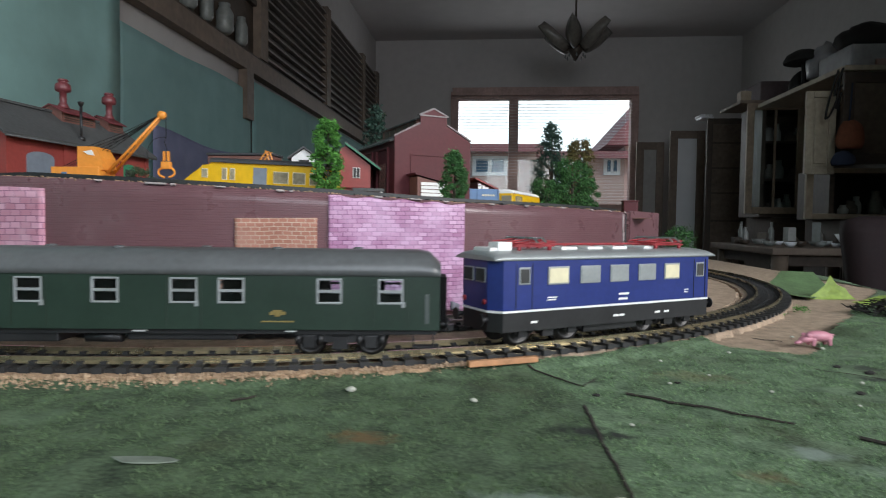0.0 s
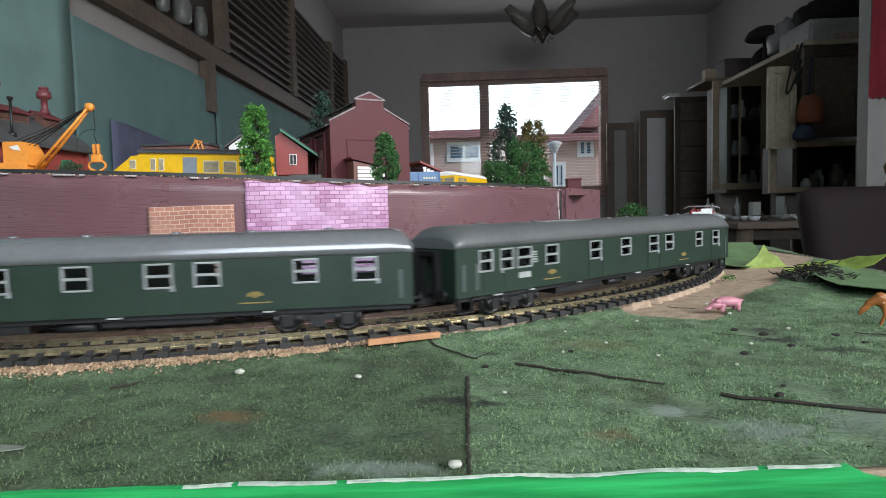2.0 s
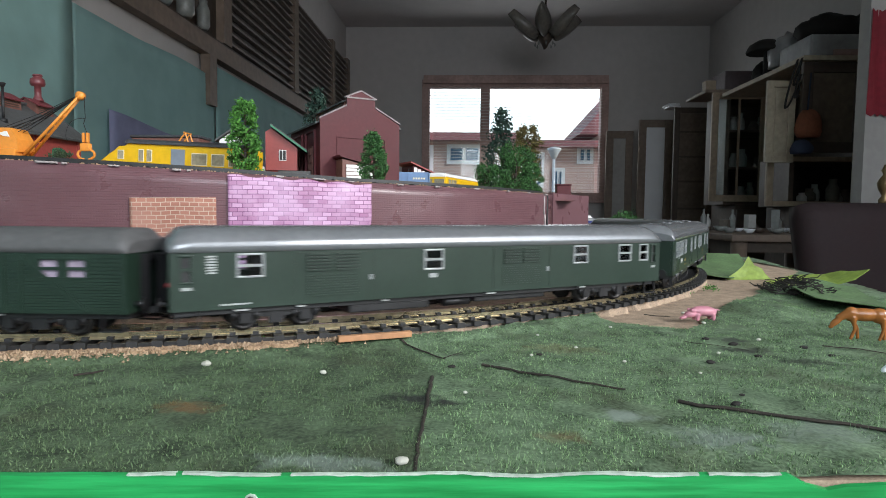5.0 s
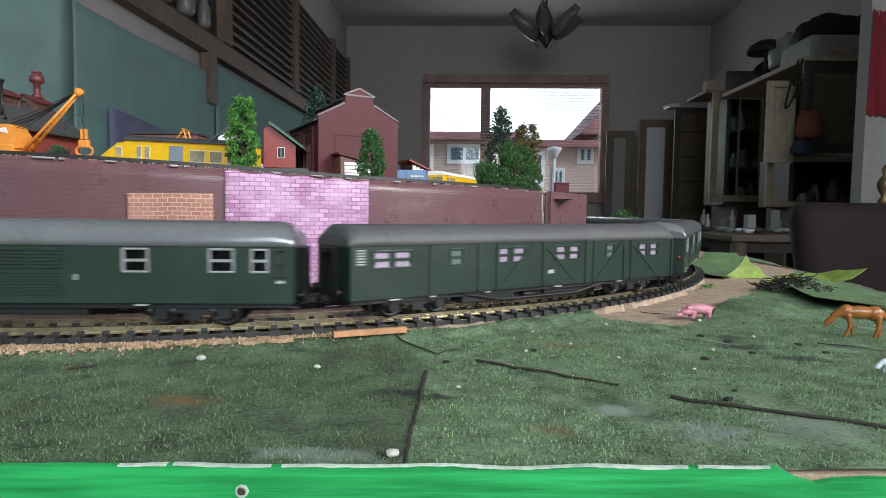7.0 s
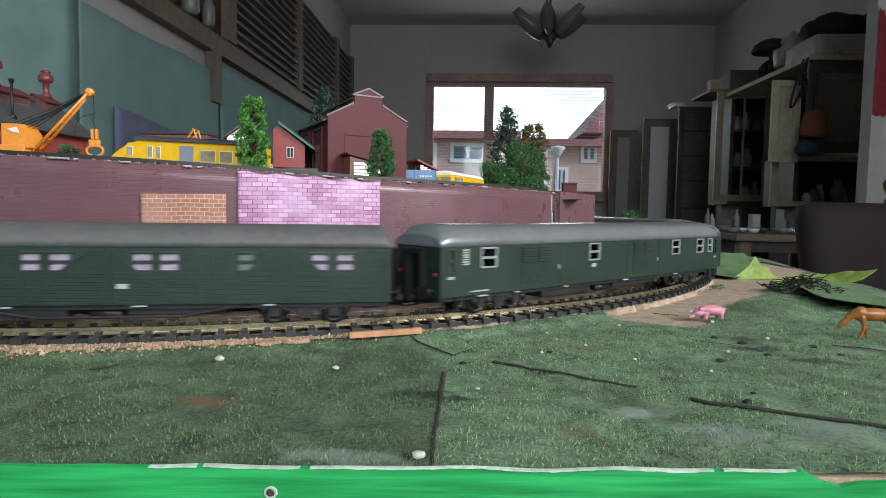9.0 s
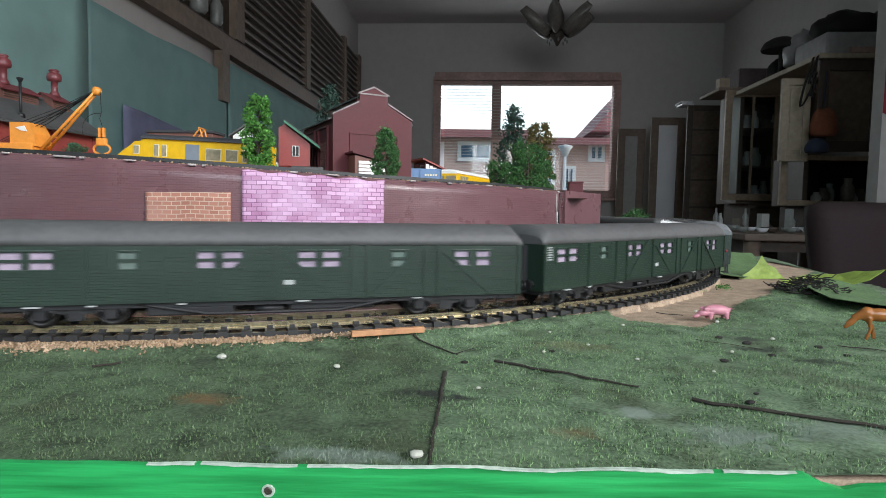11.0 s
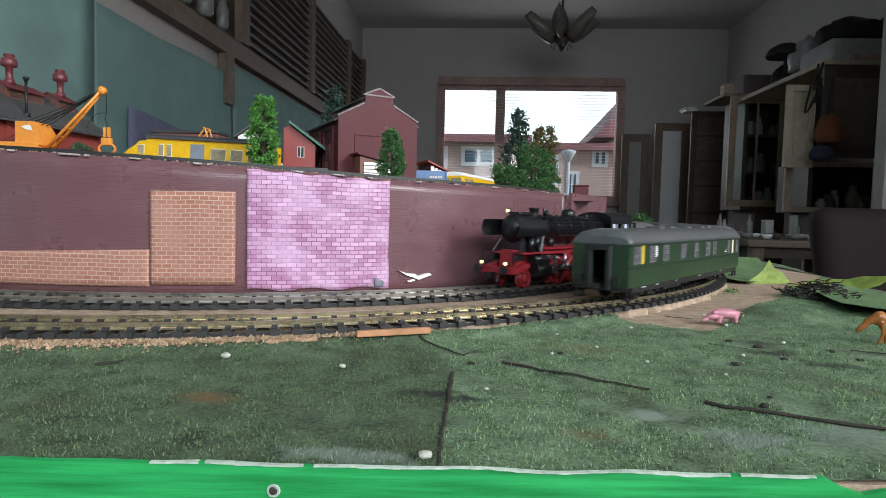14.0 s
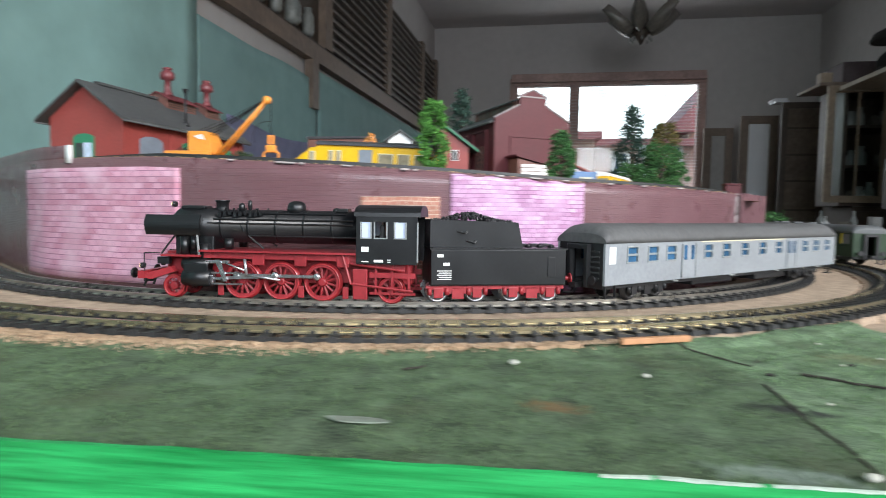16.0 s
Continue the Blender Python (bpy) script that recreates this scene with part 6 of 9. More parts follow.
def quads(name, centres, size, rng, material, parent=None, label="", flat=0.0):
    """Many small leaves, each a folded quad turned its own way."""
    n = len(centres)
    c = np.array(centres)
    a = rng.normal(size=(n, 3))
    a /= np.linalg.norm(a, axis=1)[:, None]
    b = np.cross(a, rng.normal(size=(n, 3)))
    b /= np.linalg.norm(b, axis=1)[:, None]
    s = size * rng.uniform(0.6, 1.3, (n, 1))
    k = np.cross(a, b) * s * 0.35
    v = np.stack([c - a * s, c - b * s * 0.6 + k, c + a * s, c + b * s * 0.6 + k], 1).reshape(-1, 3)
    me = bpy.data.meshes.new(name)
    f = np.arange(4 * n).reshape(-1, 4)
    me.from_pydata(v.tolist(), [], np.concatenate([f[:, [0, 1, 2]], f[:, [0, 2, 3]]]).tolist())
    me.materials.append(material)
    ob = new(name, me)
    if parent is not None:
        ob.parent = parent
    if label:
        ob["label"] = label
    return ob


def tree(label, x, y, z, h, rad, material, seed, shape="cone", n=2600, leaf=0.0011, clumps=70):
    """A model tree: trunk, limbs and a ragged crown of leaf clumps."""
    rng = np.random.default_rng(seed)
    t = thing("tree", label, "tree", pose(x, y, z), group="model trees")
    bm = bmesh.new()
    bend = rng.normal(0, 0.03 * h, 2)
    pts = [Vector((bend[0] * f * (1 - f), bend[1] * f * (1 - f), h * f * 0.95)) for f in np.linspace(0, 1, 8)]
    for i, (p, q) in enumerate(zip(pts, pts[1:])):
        rod(bm, p, q, 0.045 * rad * (7.5 - i) / 3 + 0.0002, 0.045 * rad * (6.5 - i) / 3 + 0.0002, 8)
    cs = []
    for i in range(clumps):
        f = 0.12 + 0.88 * (i + rng.uniform(0, 1)) / clumps
        if shape == "cone":
            w = rad * (1 - f) ** 0.6 * (1.05 if f > 0.2 else 0.7)
        elif shape == "column":
            w = rad * (1 - abs(2 * f - 0.8) ** 3 * 0.30)
        else:
            w = rad * math.sqrt(max(0.05, 1 - (2 * f - 1.1) ** 2))
        ang = i * 2.399 + rng.uniform(-0.5, 0.5)
        rr = w * rng.uniform(0.55, 1.05)
        c = Vector((rr * math.cos(ang), rr * math.sin(ang), h * f))
        cs.append((c, w))
        root = Vector((0, 0, max(0.08 * h, h * f - rr * 0.8)))
        if i % 2 == 0:
            rod(bm, root, c * 0.92 + root * 0.08, 0.0006 * h / 0.05, 0.0002, 5)
    part("trunk", bm, TRUNK, t)
    per = n // clumps
    leaves = []
    for c, w in cs:
        g = rng.normal(0, 0.15 * rad + 0.0004, (per, 3)) * (1, 1, 0.7)
        g = g[np.linalg.norm(g, axis=1) < 0.42 * rad + 0.0008]
        leaves += (g + np.array(c)).tolist()
    quads("crown", leaves, leaf, rng, material, t)
    return t


tree("bright green columnar model tree on the wall's edge", -0.1005, 0.398, 0.0695, 0.0615, 0.0098, LEAF_BRIGHT, 1, "column", 6200, 0.0011, 52)
tree("small mid-green model conifer beside the shed", -0.008, 0.405, 0.0655, 0.0430, 0.0085, LEAF_MID, 2, "column", 4800, 0.0010, 42)
tree("tall dark model fir before the window", 0.112, 0.985, 0.0645, 0.158, 0.034, LEAF_DARK, 3, "cone", 3000, 0.0026, 54)
tree("ochre model tree among the firs", 0.146, 0.90, 0.0645, 0.120, 0.021, LEAF_OCHRE, 4, "column", 3600, 0.0022, 56)
tree("bushy green model tree near the end of the wall", 0.121, 0.76, 0.0645, 0.074, 0.027, LEAF_MID, 5, "round", 4400, 0.0017, 34)
tree("low green model tree near the end of the wall", 0.085, 0.745, 0.0645, 0.048, 0.019, LEAF_MID, 6, "round", 2600, 0.0016, 26)
tree("low green model tree by the end board", 0.142, 0.78, 0.0645, 0.056, 0.014, LEAF_MID, 7, "round", 2600, 0.0016, 26)
tree("dark model fir behind the plum shed", -0.125, 0.70, 0.0700, 0.128, 0.022, LEAF_DARK, 8, "cone", 1800, 0.0024, 36)
tree("small bright shrub beyond the end of the wall", 0.285, 0.86, -0.001, 0.055, 0.022, LEAF_MID, 9, "round", 1600, 0.0020, 40)


def bush(x, y, z, w, h, seed, label):
    rng = np.random.default_rng(seed)
    t = thing("bush", label, "bush", pose(x, y, z), group="model bushes")
    bm = bmesh.new()
    pts = []
    for i in range(26):
        a, f = i * 2.4, rng.uniform(0.2, 1)
        tip = Vector((w * f * math.cos(a), 0.5 * w * f * math.sin(a), h * rng.uniform(0.5, 1) * (1.15 - 0.6 * f)))
        rod(bm, (0.2 * tip.x, 0.2 * tip.y, 0), tip, 0.0004, 0.0002, 5)
        pts += (np.array(tip) + rng.normal(0, 0.0016, (60, 3))).tolist()
    part("stem", bm, TRUNK, t)
    quads("foliage", pts, 0.0009, rng, LEAF_STRAW, t)


bush(-0.300, 0.487, 0.0775, 0.017, 0.030, 11, "grey-green model bush in front of the brick shed")


def arched(bm, x, z0, z1, hw, y0, y1, n=8, rise=0.35):
    """A flat panel with a curved head in the xz plane."""
    pts = [(x - hw, z0), (x + hw, z0)]
    for i in range(n + 1):
        a = math.pi * i / n
        pts.append((x + hw * math.cos(a), z1 - hw * rise + hw * rise * math.sin(a)))
    return prism(bm, pts, y0, y1, "Y")


def brick_shed():
    """Long red engine shed; front gable towards -y, long side towards +x."""
    m = pose(-0.4315, 0.447, 0.0775, 0, 0, -4)
    t = thing("engine_shed", "red brick engine shed with slate roof and two red ventilators", "model building", m, group="model buildings")
    w, L, e, a = 0.0395, 0.185, 0.0545, 0.0830
    bm = bmesh.new()
    prism(bm, [(-w, 0), (w, 0), (w, e), (0, a), (-w, e)], 0, L, "Y")
    part("wall", bm, SHED_RED, t)
    for y in (0.001, 0.064, 0.125, L - 0.001):
        part("pilaster", bx(w, w + 0.0014, y - 0.0015, y + 0.0035, 0, e - 0.002), SHED_RED, t)
    for s in (-1, 1):
        bm = bmesh.new()
        ex = w + 0.008
        ez = e - (a - e) * 0.008 / w
        prism(bm, [(0, a + 0.0012), (s * ex, ez + 0.0012), (s * ex, ez + 0.0034), (0, a + 0.0036)], -0.009, L + 0.008, "Y")
        roof = part("roof", bm, SLATE, t, "grey slate roof")
        part("gutter", rod(bmesh.new(), (s * (ex + 0.0006), -0.008, ez + 0.0006), (s * (ex + 0.0006), L + 0.007, ez + 0.0006), 0.0009, seg=8), SLATE, roof)
    part("ridge", bx(-0.0025, 0.0025, 0.012, L, a + 0.0030, a + 0.0056, bevel=0.0005), SLATE, t, "dark ridge strip")
    for y0, y1 in ((0.092, 0.138), (0.158, 0.182)):
        bm = bmesh.new()
        prism(bm, [(-0.013, a - 0.008), (0.013, a - 0.008), (0.013, a + 0.004), (0, a + 0.0105), (-0.013, a + 0.004)], y0, y1, "Y")
        mon = part("monitor", bm, MON_BROWN, t, "brown ridge monitor with vents")
        for k in range(3):
            part("slat", bx(0.013, 0.0136, y0 + 0.003, y1 - 0.003, a - 0.004 + 0.0022 * k, a - 0.0032 + 0.0022 * k), WOOD_DARK, mon)
        for s in (-1, 1):
            bm = bmesh.new()
            prism(bm, [(0, a + 0.0108), (s * 0.0165, a + 0.0025), (s * 0.0165, a + 0.0036), (0, a + 0.012)], y0 - 0.002, y1 + 0.002, "Y")
            part("monitor_roof", bm, VENT_RED, mon)
    for y, zb in ((0.1090, a + 0.010), (0.1760, a + 0.010)):
        bm = bmesh.new()
        lathe(bm, [(0.0062, 0), (0.0045, 0.004), (0.0034, 0.006), (0.0034, 0.0165), (0.0068, 0.0175), (0.0076, 0.0200), (0.0070, 0.0245), (0.0050, 0.0262), (0.0044, 0.0266), (0.0044, 0.0278), (0.0055, 0.0284), (0.0040, 0.0300), (0.0006, 0.0306)], (0, y, zb), "Z", 18)
        part("ventilator", bm, VENT_RED, t, "turned red roof ventilator")
    bm = bmesh.new()
    rod(bm, (w - 0.0015, 0.088, e - 0.002), (w - 0.0015, 0.088, e + 0.036), 0.0013, 0.0013, 10)
    lathe(bm, [(0.0013, 0.036), (0.0030, 0.0395), (0.0030, 0.0402), (0.0010, 0.0410)], (w - 0.0015, 0.088, e), "Z", 12)
    lathe(bm, [(0.0040, 0.002), (0.0034, 0.006), (0.0015, 0.007)], (w - 0.0015, 0.088, e), "Z", 12)
    part("stove_pipe", bm, BLACK, t, "thin black stove pipe")
    # openings
    bm = bmesh.new()
    arched(bm, -0.002, 0.0, 0.0395, 0.0115, -0.0006, 0.0004)
    wd = part("window", bm, GREEN_FRAME, t, "green framed arched window")
    for k in range(4):
        x = -0.0105 + k * 0.0046
        part("pane", bx(x, x + 0.0034, -0.0012, -0.0005, 0.002, 0.031), PALE_PANE if k > 1 else INSIDE, wd)
    for y, hw, mm, lab in ((0.0360, 0.0150, GREY_DOOR, "door"), (0.0890, 0.0085, GREEN_FRAME, "window"), (0.1550, 0.0085, GREEN_FRAME, "window")):
        bm = bmesh.new()
        arched(bm, 0, 0.0, 0.0400, hw, -0.0006, 0.0006)
        d = part(lab, bm, mm, t, "" if lab == "window" else "grey arched door", m=pose(w + 0.0006, y, 0, 0, 0, 90))
        if lab == "window":
            for k in range(3):
                part("pane", bx(-0.0072 + k * 0.0050, -0.0030 + k * 0.0050, -0.0012, -0.0005, 0.004, 0.034), INSIDE, d)
    return t


brick_shed()


def plum_shed():
    """Plum gabled shed; front towards -y of its own frame."""
    m = pose(-0.0317, 0.4820, 0.0665, 0, 0, 31)
    t = thing("gabled_shed", "plum gabled locomotive shed with a chipped stepped gable", "model building", m, group="model buildings")
    w, L, e, a = 0.0357, 0.100, 0.0640, 0.0795
    bm = bmesh.new()
    prism(bm, [(-w, 0), (w, 0), (w, e - 0.002), (0.0125, a - 0.0050), (0.0125, a + 0.0030), (0, a + 0.0085), (-0.0125, a + 0.0030), (-0.0125, a - 0.0050), (-w, e)], 0, 0.0022, "Y")
    part("gable", bm, SHED_PLUM, t, "plum front gable")
    bm = bmesh.new()
    prism(bm, [(-w + 0.001, 0), (w - 0.001, 0), (w - 0.001, e - 0.003), (0, a - 0.004), (-w + 0.001, e - 0.003)], 0.0024, L, "Y")
    part("wall", bm, SHED_PLUM, t)
    bm = bmesh.new()
    box(bm, -0.0130, 0.0130, -0.0006, -0.0001, a + 0.0020, a + 0.0032, m=pose(0, 0, 0))
    part("coping", bm, WORN_GREY, t, "chipped whitish coping")
    bm = bmesh.new()
    for s in (-1, 1):
        prism(bm, [(0, a + 0.0082), (s * 0.0140, a + 0.0022), (s * 0.0140, a + 0.0034), (0, a + 0.0096)], -0.0006, 0.0030, "Y")
        prism(bm, [(s * 0.0130, a - 0.0048), (s * (w + 0.0006), e - 0.0014), (s * (w + 0.0006), e - 0.0002), (s * 0.0130, a - 0.0034)], -0.0004, 0.0030, "Y")
    part("gable_cap", bm, WORN_GREY, t, "worn grey gable capping")
    for s in (-1, 1):
        bm = bmesh.new()
        prism(bm, [(0, a - 0.0035), (s * (w + 0.003), e - 0.0055), (s * (w + 0.003), e - 0.0040), (0, a - 0.0018)], 0.0032, L + 0.003, "Y")
        part("roof", bm, SLATE, t)
    bm = bmesh.new()
    prism(bm, [(-0.011, a - 0.010), (0.011, a - 0.010), (0.011, a + 0.0005), (0, a + 0.0050), (-0.011, a + 0.0005)], 0.0120, L - 0.004, "Y")
    mon = part("monitor", bm, MON_BROWN, t, "brown glazed ridge monitor")
    for s in (-1, 1):
        bm = bmesh.new()
        prism(bm, [(0, a + 0.0052), (s * 0.0135, a - 0.0002), (s * 0.0135, a + 0.0010), (0, a + 0.0066)], 0.0105, L - 0.002, "Y")
        part("monitor_roof", bm, SLATE, mon)
    for k in range(5):
        part("louvre", bx(-0.0118, -0.0111, 0.016 + k * 0.015, 0.028 + k * 0.015, a - 0.007, a - 0.0010), WOOD_DARK, mon)
    # side openings
    for y in (0.030, 0.070):
        bm = bmesh.new()
        for k, (d0, d1) in enumerate(((0.0145, 0.0140),)):
            box(bm, -w - 0.0009, -w + 0.0012, y - d0, y - d0 + 0.0012, 0.004, e - 0.010)
            box(bm, -w - 0.0009, -w + 0.0012, y + d0 - 0.0012, y + d0, 0.004, e - 0.010)
            box(bm, -w - 0.0009, -w + 0.0012, y - d0, y + d0, e - 0.010, e - 0.0088)
        part("wall_panel", bm, SHED_PLUM, t)
        wd = part("window", bx(-w + 0.0004, -w + 0.0012, y - 0.0070, y + 0.0070, 0.008, 0.042), INSIDE, t, "dark barred window")
        for k in range(5):
            part("glazing_bar", bx(-w - 0.0001, -w + 0.0005, y - 0.0070 + k * 0.0034, y - 0.0064 + k * 0.0034, 0.008, 0.042), MON_BROWN, wd)
        for k in range(6):
            part("glazing_bar", bx(-w - 0.0002, -w + 0.0004, y - 0.0070, y + 0.0070, 0.008 + k * 0.0066, 0.0086 + k * 0.0066), MON_BROWN, wd)
    # bricked up gate outline
    bm = bmesh.new()
    box(bm, -0.0215, 0.0225, -0.0007, 0.0, 0.0480, 0.0490)
    box(bm, 0.0215, 0.0225, -0.0007, 0.0, 0.0, 0.0480)
    box(bm, -0.0215, -0.0205, -0.0007, 0.0, 0.0, 0.0480)
    part("gate_outline", bm, SHED_PLUM, t)
    # lean-to
    bm = bmesh.new()
    prism(bm, [(-0.0225, 0), (0.0045, 0), (0.0045, 0.0235), (-0.0225, 0.0290)], -0.0175, -0.0010, "Y")
    an = part("annex", bm, MON_BROWN, t, "brown lean-to hut")
    bm = bmesh.new()
    prism(bm, [(-0.0250, 0.0305), (0.0070, 0.0238), (0.0070, 0.0252), (-0.0250, 0.0320)], -0.0195, 0.0, "Y")
    part("annex_roof", bm, SHED_PLUM, an)
    for k in range(8):
        part("clapboard", bx(-0.0195, 0.0040, -0.0186, -0.0176, 0.0010 + k * 0.0030, 0.0034 + k * 0.0030), WHITE, an, "white clapboard")
    return t


plum_shed()


def small_house():
    m = pose(-0.096, 0.474, 0.0690, 0, 0, 14)
    t = thing("brick_house", "small red brick house with green-edged slate roof", "model building", m, group="model buildings")
    bm = bmesh.new()
    prism(bm, [(-0.0150, 0.018), (0.0110, 0.018), (0.0110, 0.037), (-0.0100, 0.053), (-0.0150, 0.050)], 0, 0.040, "Y")
    box(bm, -0.0150, 0.0110, 0.004, 0.04, 0, 0.018)
    part("wall", bm, SHED_RED, t)
    bm = bmesh.new()
    prism(bm, [(-0.0105, 0.0545), (0.0190, 0.0335), (0.0190, 0.0355), (-0.0105, 0.0568)], -0.004, 0.044, "Y")
    r = part("roof", bm, SLATE, t)
    bm = bmesh.new()
    prism(bm, [(-0.0105, 0.0540), (0.0192, 0.0328), (0.0192, 0.0342), (-0.0105, 0.0556)], -0.0050, -0.0040, "Y")
    part("bargeboard", bm, GREEN_FRAME, r)
    wd = part("window", bx(-0.0040, 0.0020, -0.0006, 0.0002, 0.026, 0.035), WHITE, t)
    for k in range(2):
        part("pane", bx(-0.0034 + k * 0.0028, -0.0012 + k * 0.0028, -0.001, -0.0005, 0.0265, 0.0345), INSIDE, wd)
    part("porch_roof", bx(-0.004, 0.022, -0.012, 0.004, 0.0145, 0.0170), SLATE, t)
    for x in (-0.003, 0.020):
        part("porch_post", bx(x - 0.0008, x + 0.0008, -0.0112, -0.0096, 0, 0.0145), WHITE, t)
    part("lean_wall", bx(-0.0172, -0.0154, -0.010, 0.006, 0, 0.020), WHITE, t, "pale end wall")
    return t


small_house()


def chalet():
    m = pose(-0.153, 0.505, 0.0715, 0, 0, 10)
    t = thing("gabled_cottage", "small white gabled cottage with grey roof behind the railcar", "model building", m, group="model buildings")
    part("wall", prism(bmesh.new(), [(-0.011, 0), (0.011, 0), (0.011, 0.044), (0, 0.052), (-0.011, 0.044)], 0, 0.04, "Y"), WHITE, t)
    for s in (-1, 1):
        part("roof", prism(bmesh.new(), [(0, 0.0528), (s * 0.0145, 0.0425), (s * 0.0145, 0.0440), (0, 0.0545)], -0.003, 0.043, "Y"), SLATE, t)
    part("window", bx(-0.0045, 0.0045, -0.0008, 0.0, 0.036, 0.042), INSIDE, t)
    return t


chalet()


def far_shed():
    m = pose(0.022, 0.600, 0.0645, 0, 0, 30)
    t = thing("low_shed", "low red shed with a planked gable behind the container", "model building", m, group="model buildings")
    part("wall", prism(bmesh.new(), [(-0.022, 0), (0.022, 0), (0.022, 0.020), (-0.022, 0.036)], 0, 0.03, "Y"), SHED_PLUM, t)
    part("roof", prism(bmesh.new(), [(-0.026, 0.0385), (0.026, 0.0185), (0.026, 0.0200), (-0.026, 0.0402)], -0.003, 0.033, "Y"), SHED_RED, t)
    for k in range(5):
        part("plank", bx(-0.0215 + k * 0.0042, -0.0180 + k * 0.0042, -0.0008, 0.0, 0.020, 0.034 - k * 0.0017), WHITE, t)
    return t


far_shed()


def nosed_railcar(name, label, m, L, w, hgt, windows=True):
    """Yellow railcar with a sloping nose at -x."""
    t = thing(name, label, "railcar", m, group="yellow railcars")
    h = hgt
    side = [(0, 0.006), (0.0025, 0.010), (0.010, 0.0165), (0.0185, h * 0.72), (0.024, h * 0.86), (L, h * 0.86), (L, 0.004), (0, 0.004)]
    bm = bmesh.new()
    prism(bm, side, -w, w, "Y")
    bmesh.ops.bevel(bm, geom=[e for e in bm.edges if abs(e.verts[0].co.y - e.verts[1].co.y) < 1e-6], offset=0.0016, segments=2, affect="EDGES")
    part("body", bm, YELLOW, t)
    bm = bmesh.new()
    n = 10
    pts = [((w + 0.0004) * math.cos(math.pi * i / n), h * 0.862 + (h * 0.15) * math.sin(math.pi * i / n) ** 0.8) for i in range(n + 1)]
    prism(bm, pts, 0.0225, L, "X")
    part("roof", bm, CAR_ROOF, t, "dark grey roof")
    for s in (-1, 1):
        y = s * w
        part("windscreen", bx(0.0165, 0.0200, *sorted((s * 0.001, s * (w - 0.002))), h * 0.60, h * 0.80), INSIDE, t)
        if not windows:
            continue
        spots = [(0.0195, 0.0020, 0.46, 0.66), (0.0350, 0.0016, 0.42, 0.70), (0.0412, 0.0016, 0.42, 0.70), (0.0790, 0.0055, 0.38, 0.66), (0.0930, 0.0045, 0.38, 0.66), (0.1060, 0.0045, 0.38, 0.66)]
        for x, hw, a, b in spots:
            if x + hw > L:
                continue
            f = part("window", bx(x - hw - 0.0005, x + hw + 0.0005, *sorted((y, y + s * 0.0004)), h * a - 0.0006, h * b + 0.0006, bevel=0.0002), CREAM, t)
            part("pane", bx(x - hw, x + hw, *sorted((y + s * 0.0004, y + s * 0.0006)), h * a, h * b), WINDOW_GREY, f)
        d = part("door", bx(0.0575, 0.0680, *sorted((y, y + s * 0.0003)), 0.0065, h * 0.76), GREY_DOOR, t, "grey sliding door")
    part("underframe", bx(0.006, L - 0.003, -w + 0.002, w - 0.002, -0.0005, 0.0042), BLACK, t)
    part("headlamp", lathe(bmesh.new(), [(0.0012, 0), (0.0010, -0.0005), (0.0004, -0.0006)], (0.0018, -w * 0.5, 0.0105), "X", 8), WHITE, t)
    return t


WINDOW_GREY = mat("milky_window", (0.28, 0.25, 0.17), 0.25, grain=400, vary=0.3, bump=0.02)
rc = nosed_railcar("yellow_railcar", "yellow railcar with a dark roof and sloping nose", pose(-0.2200, 0.424, 0.0785, 0, 2.2, 1), 0.118, 0.0140, 0.0285)
bm = bmesh.new()
for y in (-0.004, 0.004):
    rod(bm, (0.058, y, 0.0280), (0.0632, y, 0.0352), 0.0006, seg=6)
    rod(bm, (0.0632, y, 0.0352), (0.0655, y, 0.0285), 0.0006, seg=6)
rod(bm, (0.0632, -0.006, 0.0354), (0.0632, 0.006, 0.0354), 0.0006, seg=6)
part("pantograph", bm, ORANGE, rc, "orange pantograph")


def boxy_railcar():
    t = thing("yellow_railbus", "small yellow railbus with white roof and dark skirt line", "railcar", pose(0.0265, 0.545, 0.0645, 0, 0, 72), group="yellow railcars")
    bm = bmesh.new()
    box(bm, 0, 0.105, -0.0125, 0.0125, 0.004, 0.0225, bevel=0.0025)
    part("body", bm, YELLOW, t)
    part("roof", roof_shell(bmesh.new(), 0.051, 0.0120, 0.0222, 0.0265, 0.006), WHITE, t, "whitish roof", m=pose(0.0525, 0, 0))
    part("waist_stripe", bx(0.001, 0.104, -0.0128, 0.0128, 0.0080, 0.0092), BLACK, t)
    for y in (-0.006, 0.006):
        part("windscreen", bx(-0.0004, 0.0006, y - 0.0048, y + 0.0048, 0.0140, 0.0200), WINDOW_GREY, t)
    for s in (-1, 1):
        for k in range(3):
            part("window", bx(0.008 + k * 0.008, 0.014 + k * 0.008, *sorted((s * 0.0124, s * 0.0128)), 0.0140, 0.0200), WINDOW_GREY, t)
        part("emblem", prism(bmesh.new(), [(0.066, 0.0165), (0.070, 0.0165), (0.068, 0.0140)], *sorted((s * 0.0124, s * 0.0128)), "Y"), BLACK, t)
    part("grille", bx(-0.0004, 0.0006, -0.004, 0.004, 0.0105, 0.0125), BLACK, t)
    return t


boxy_railcar()


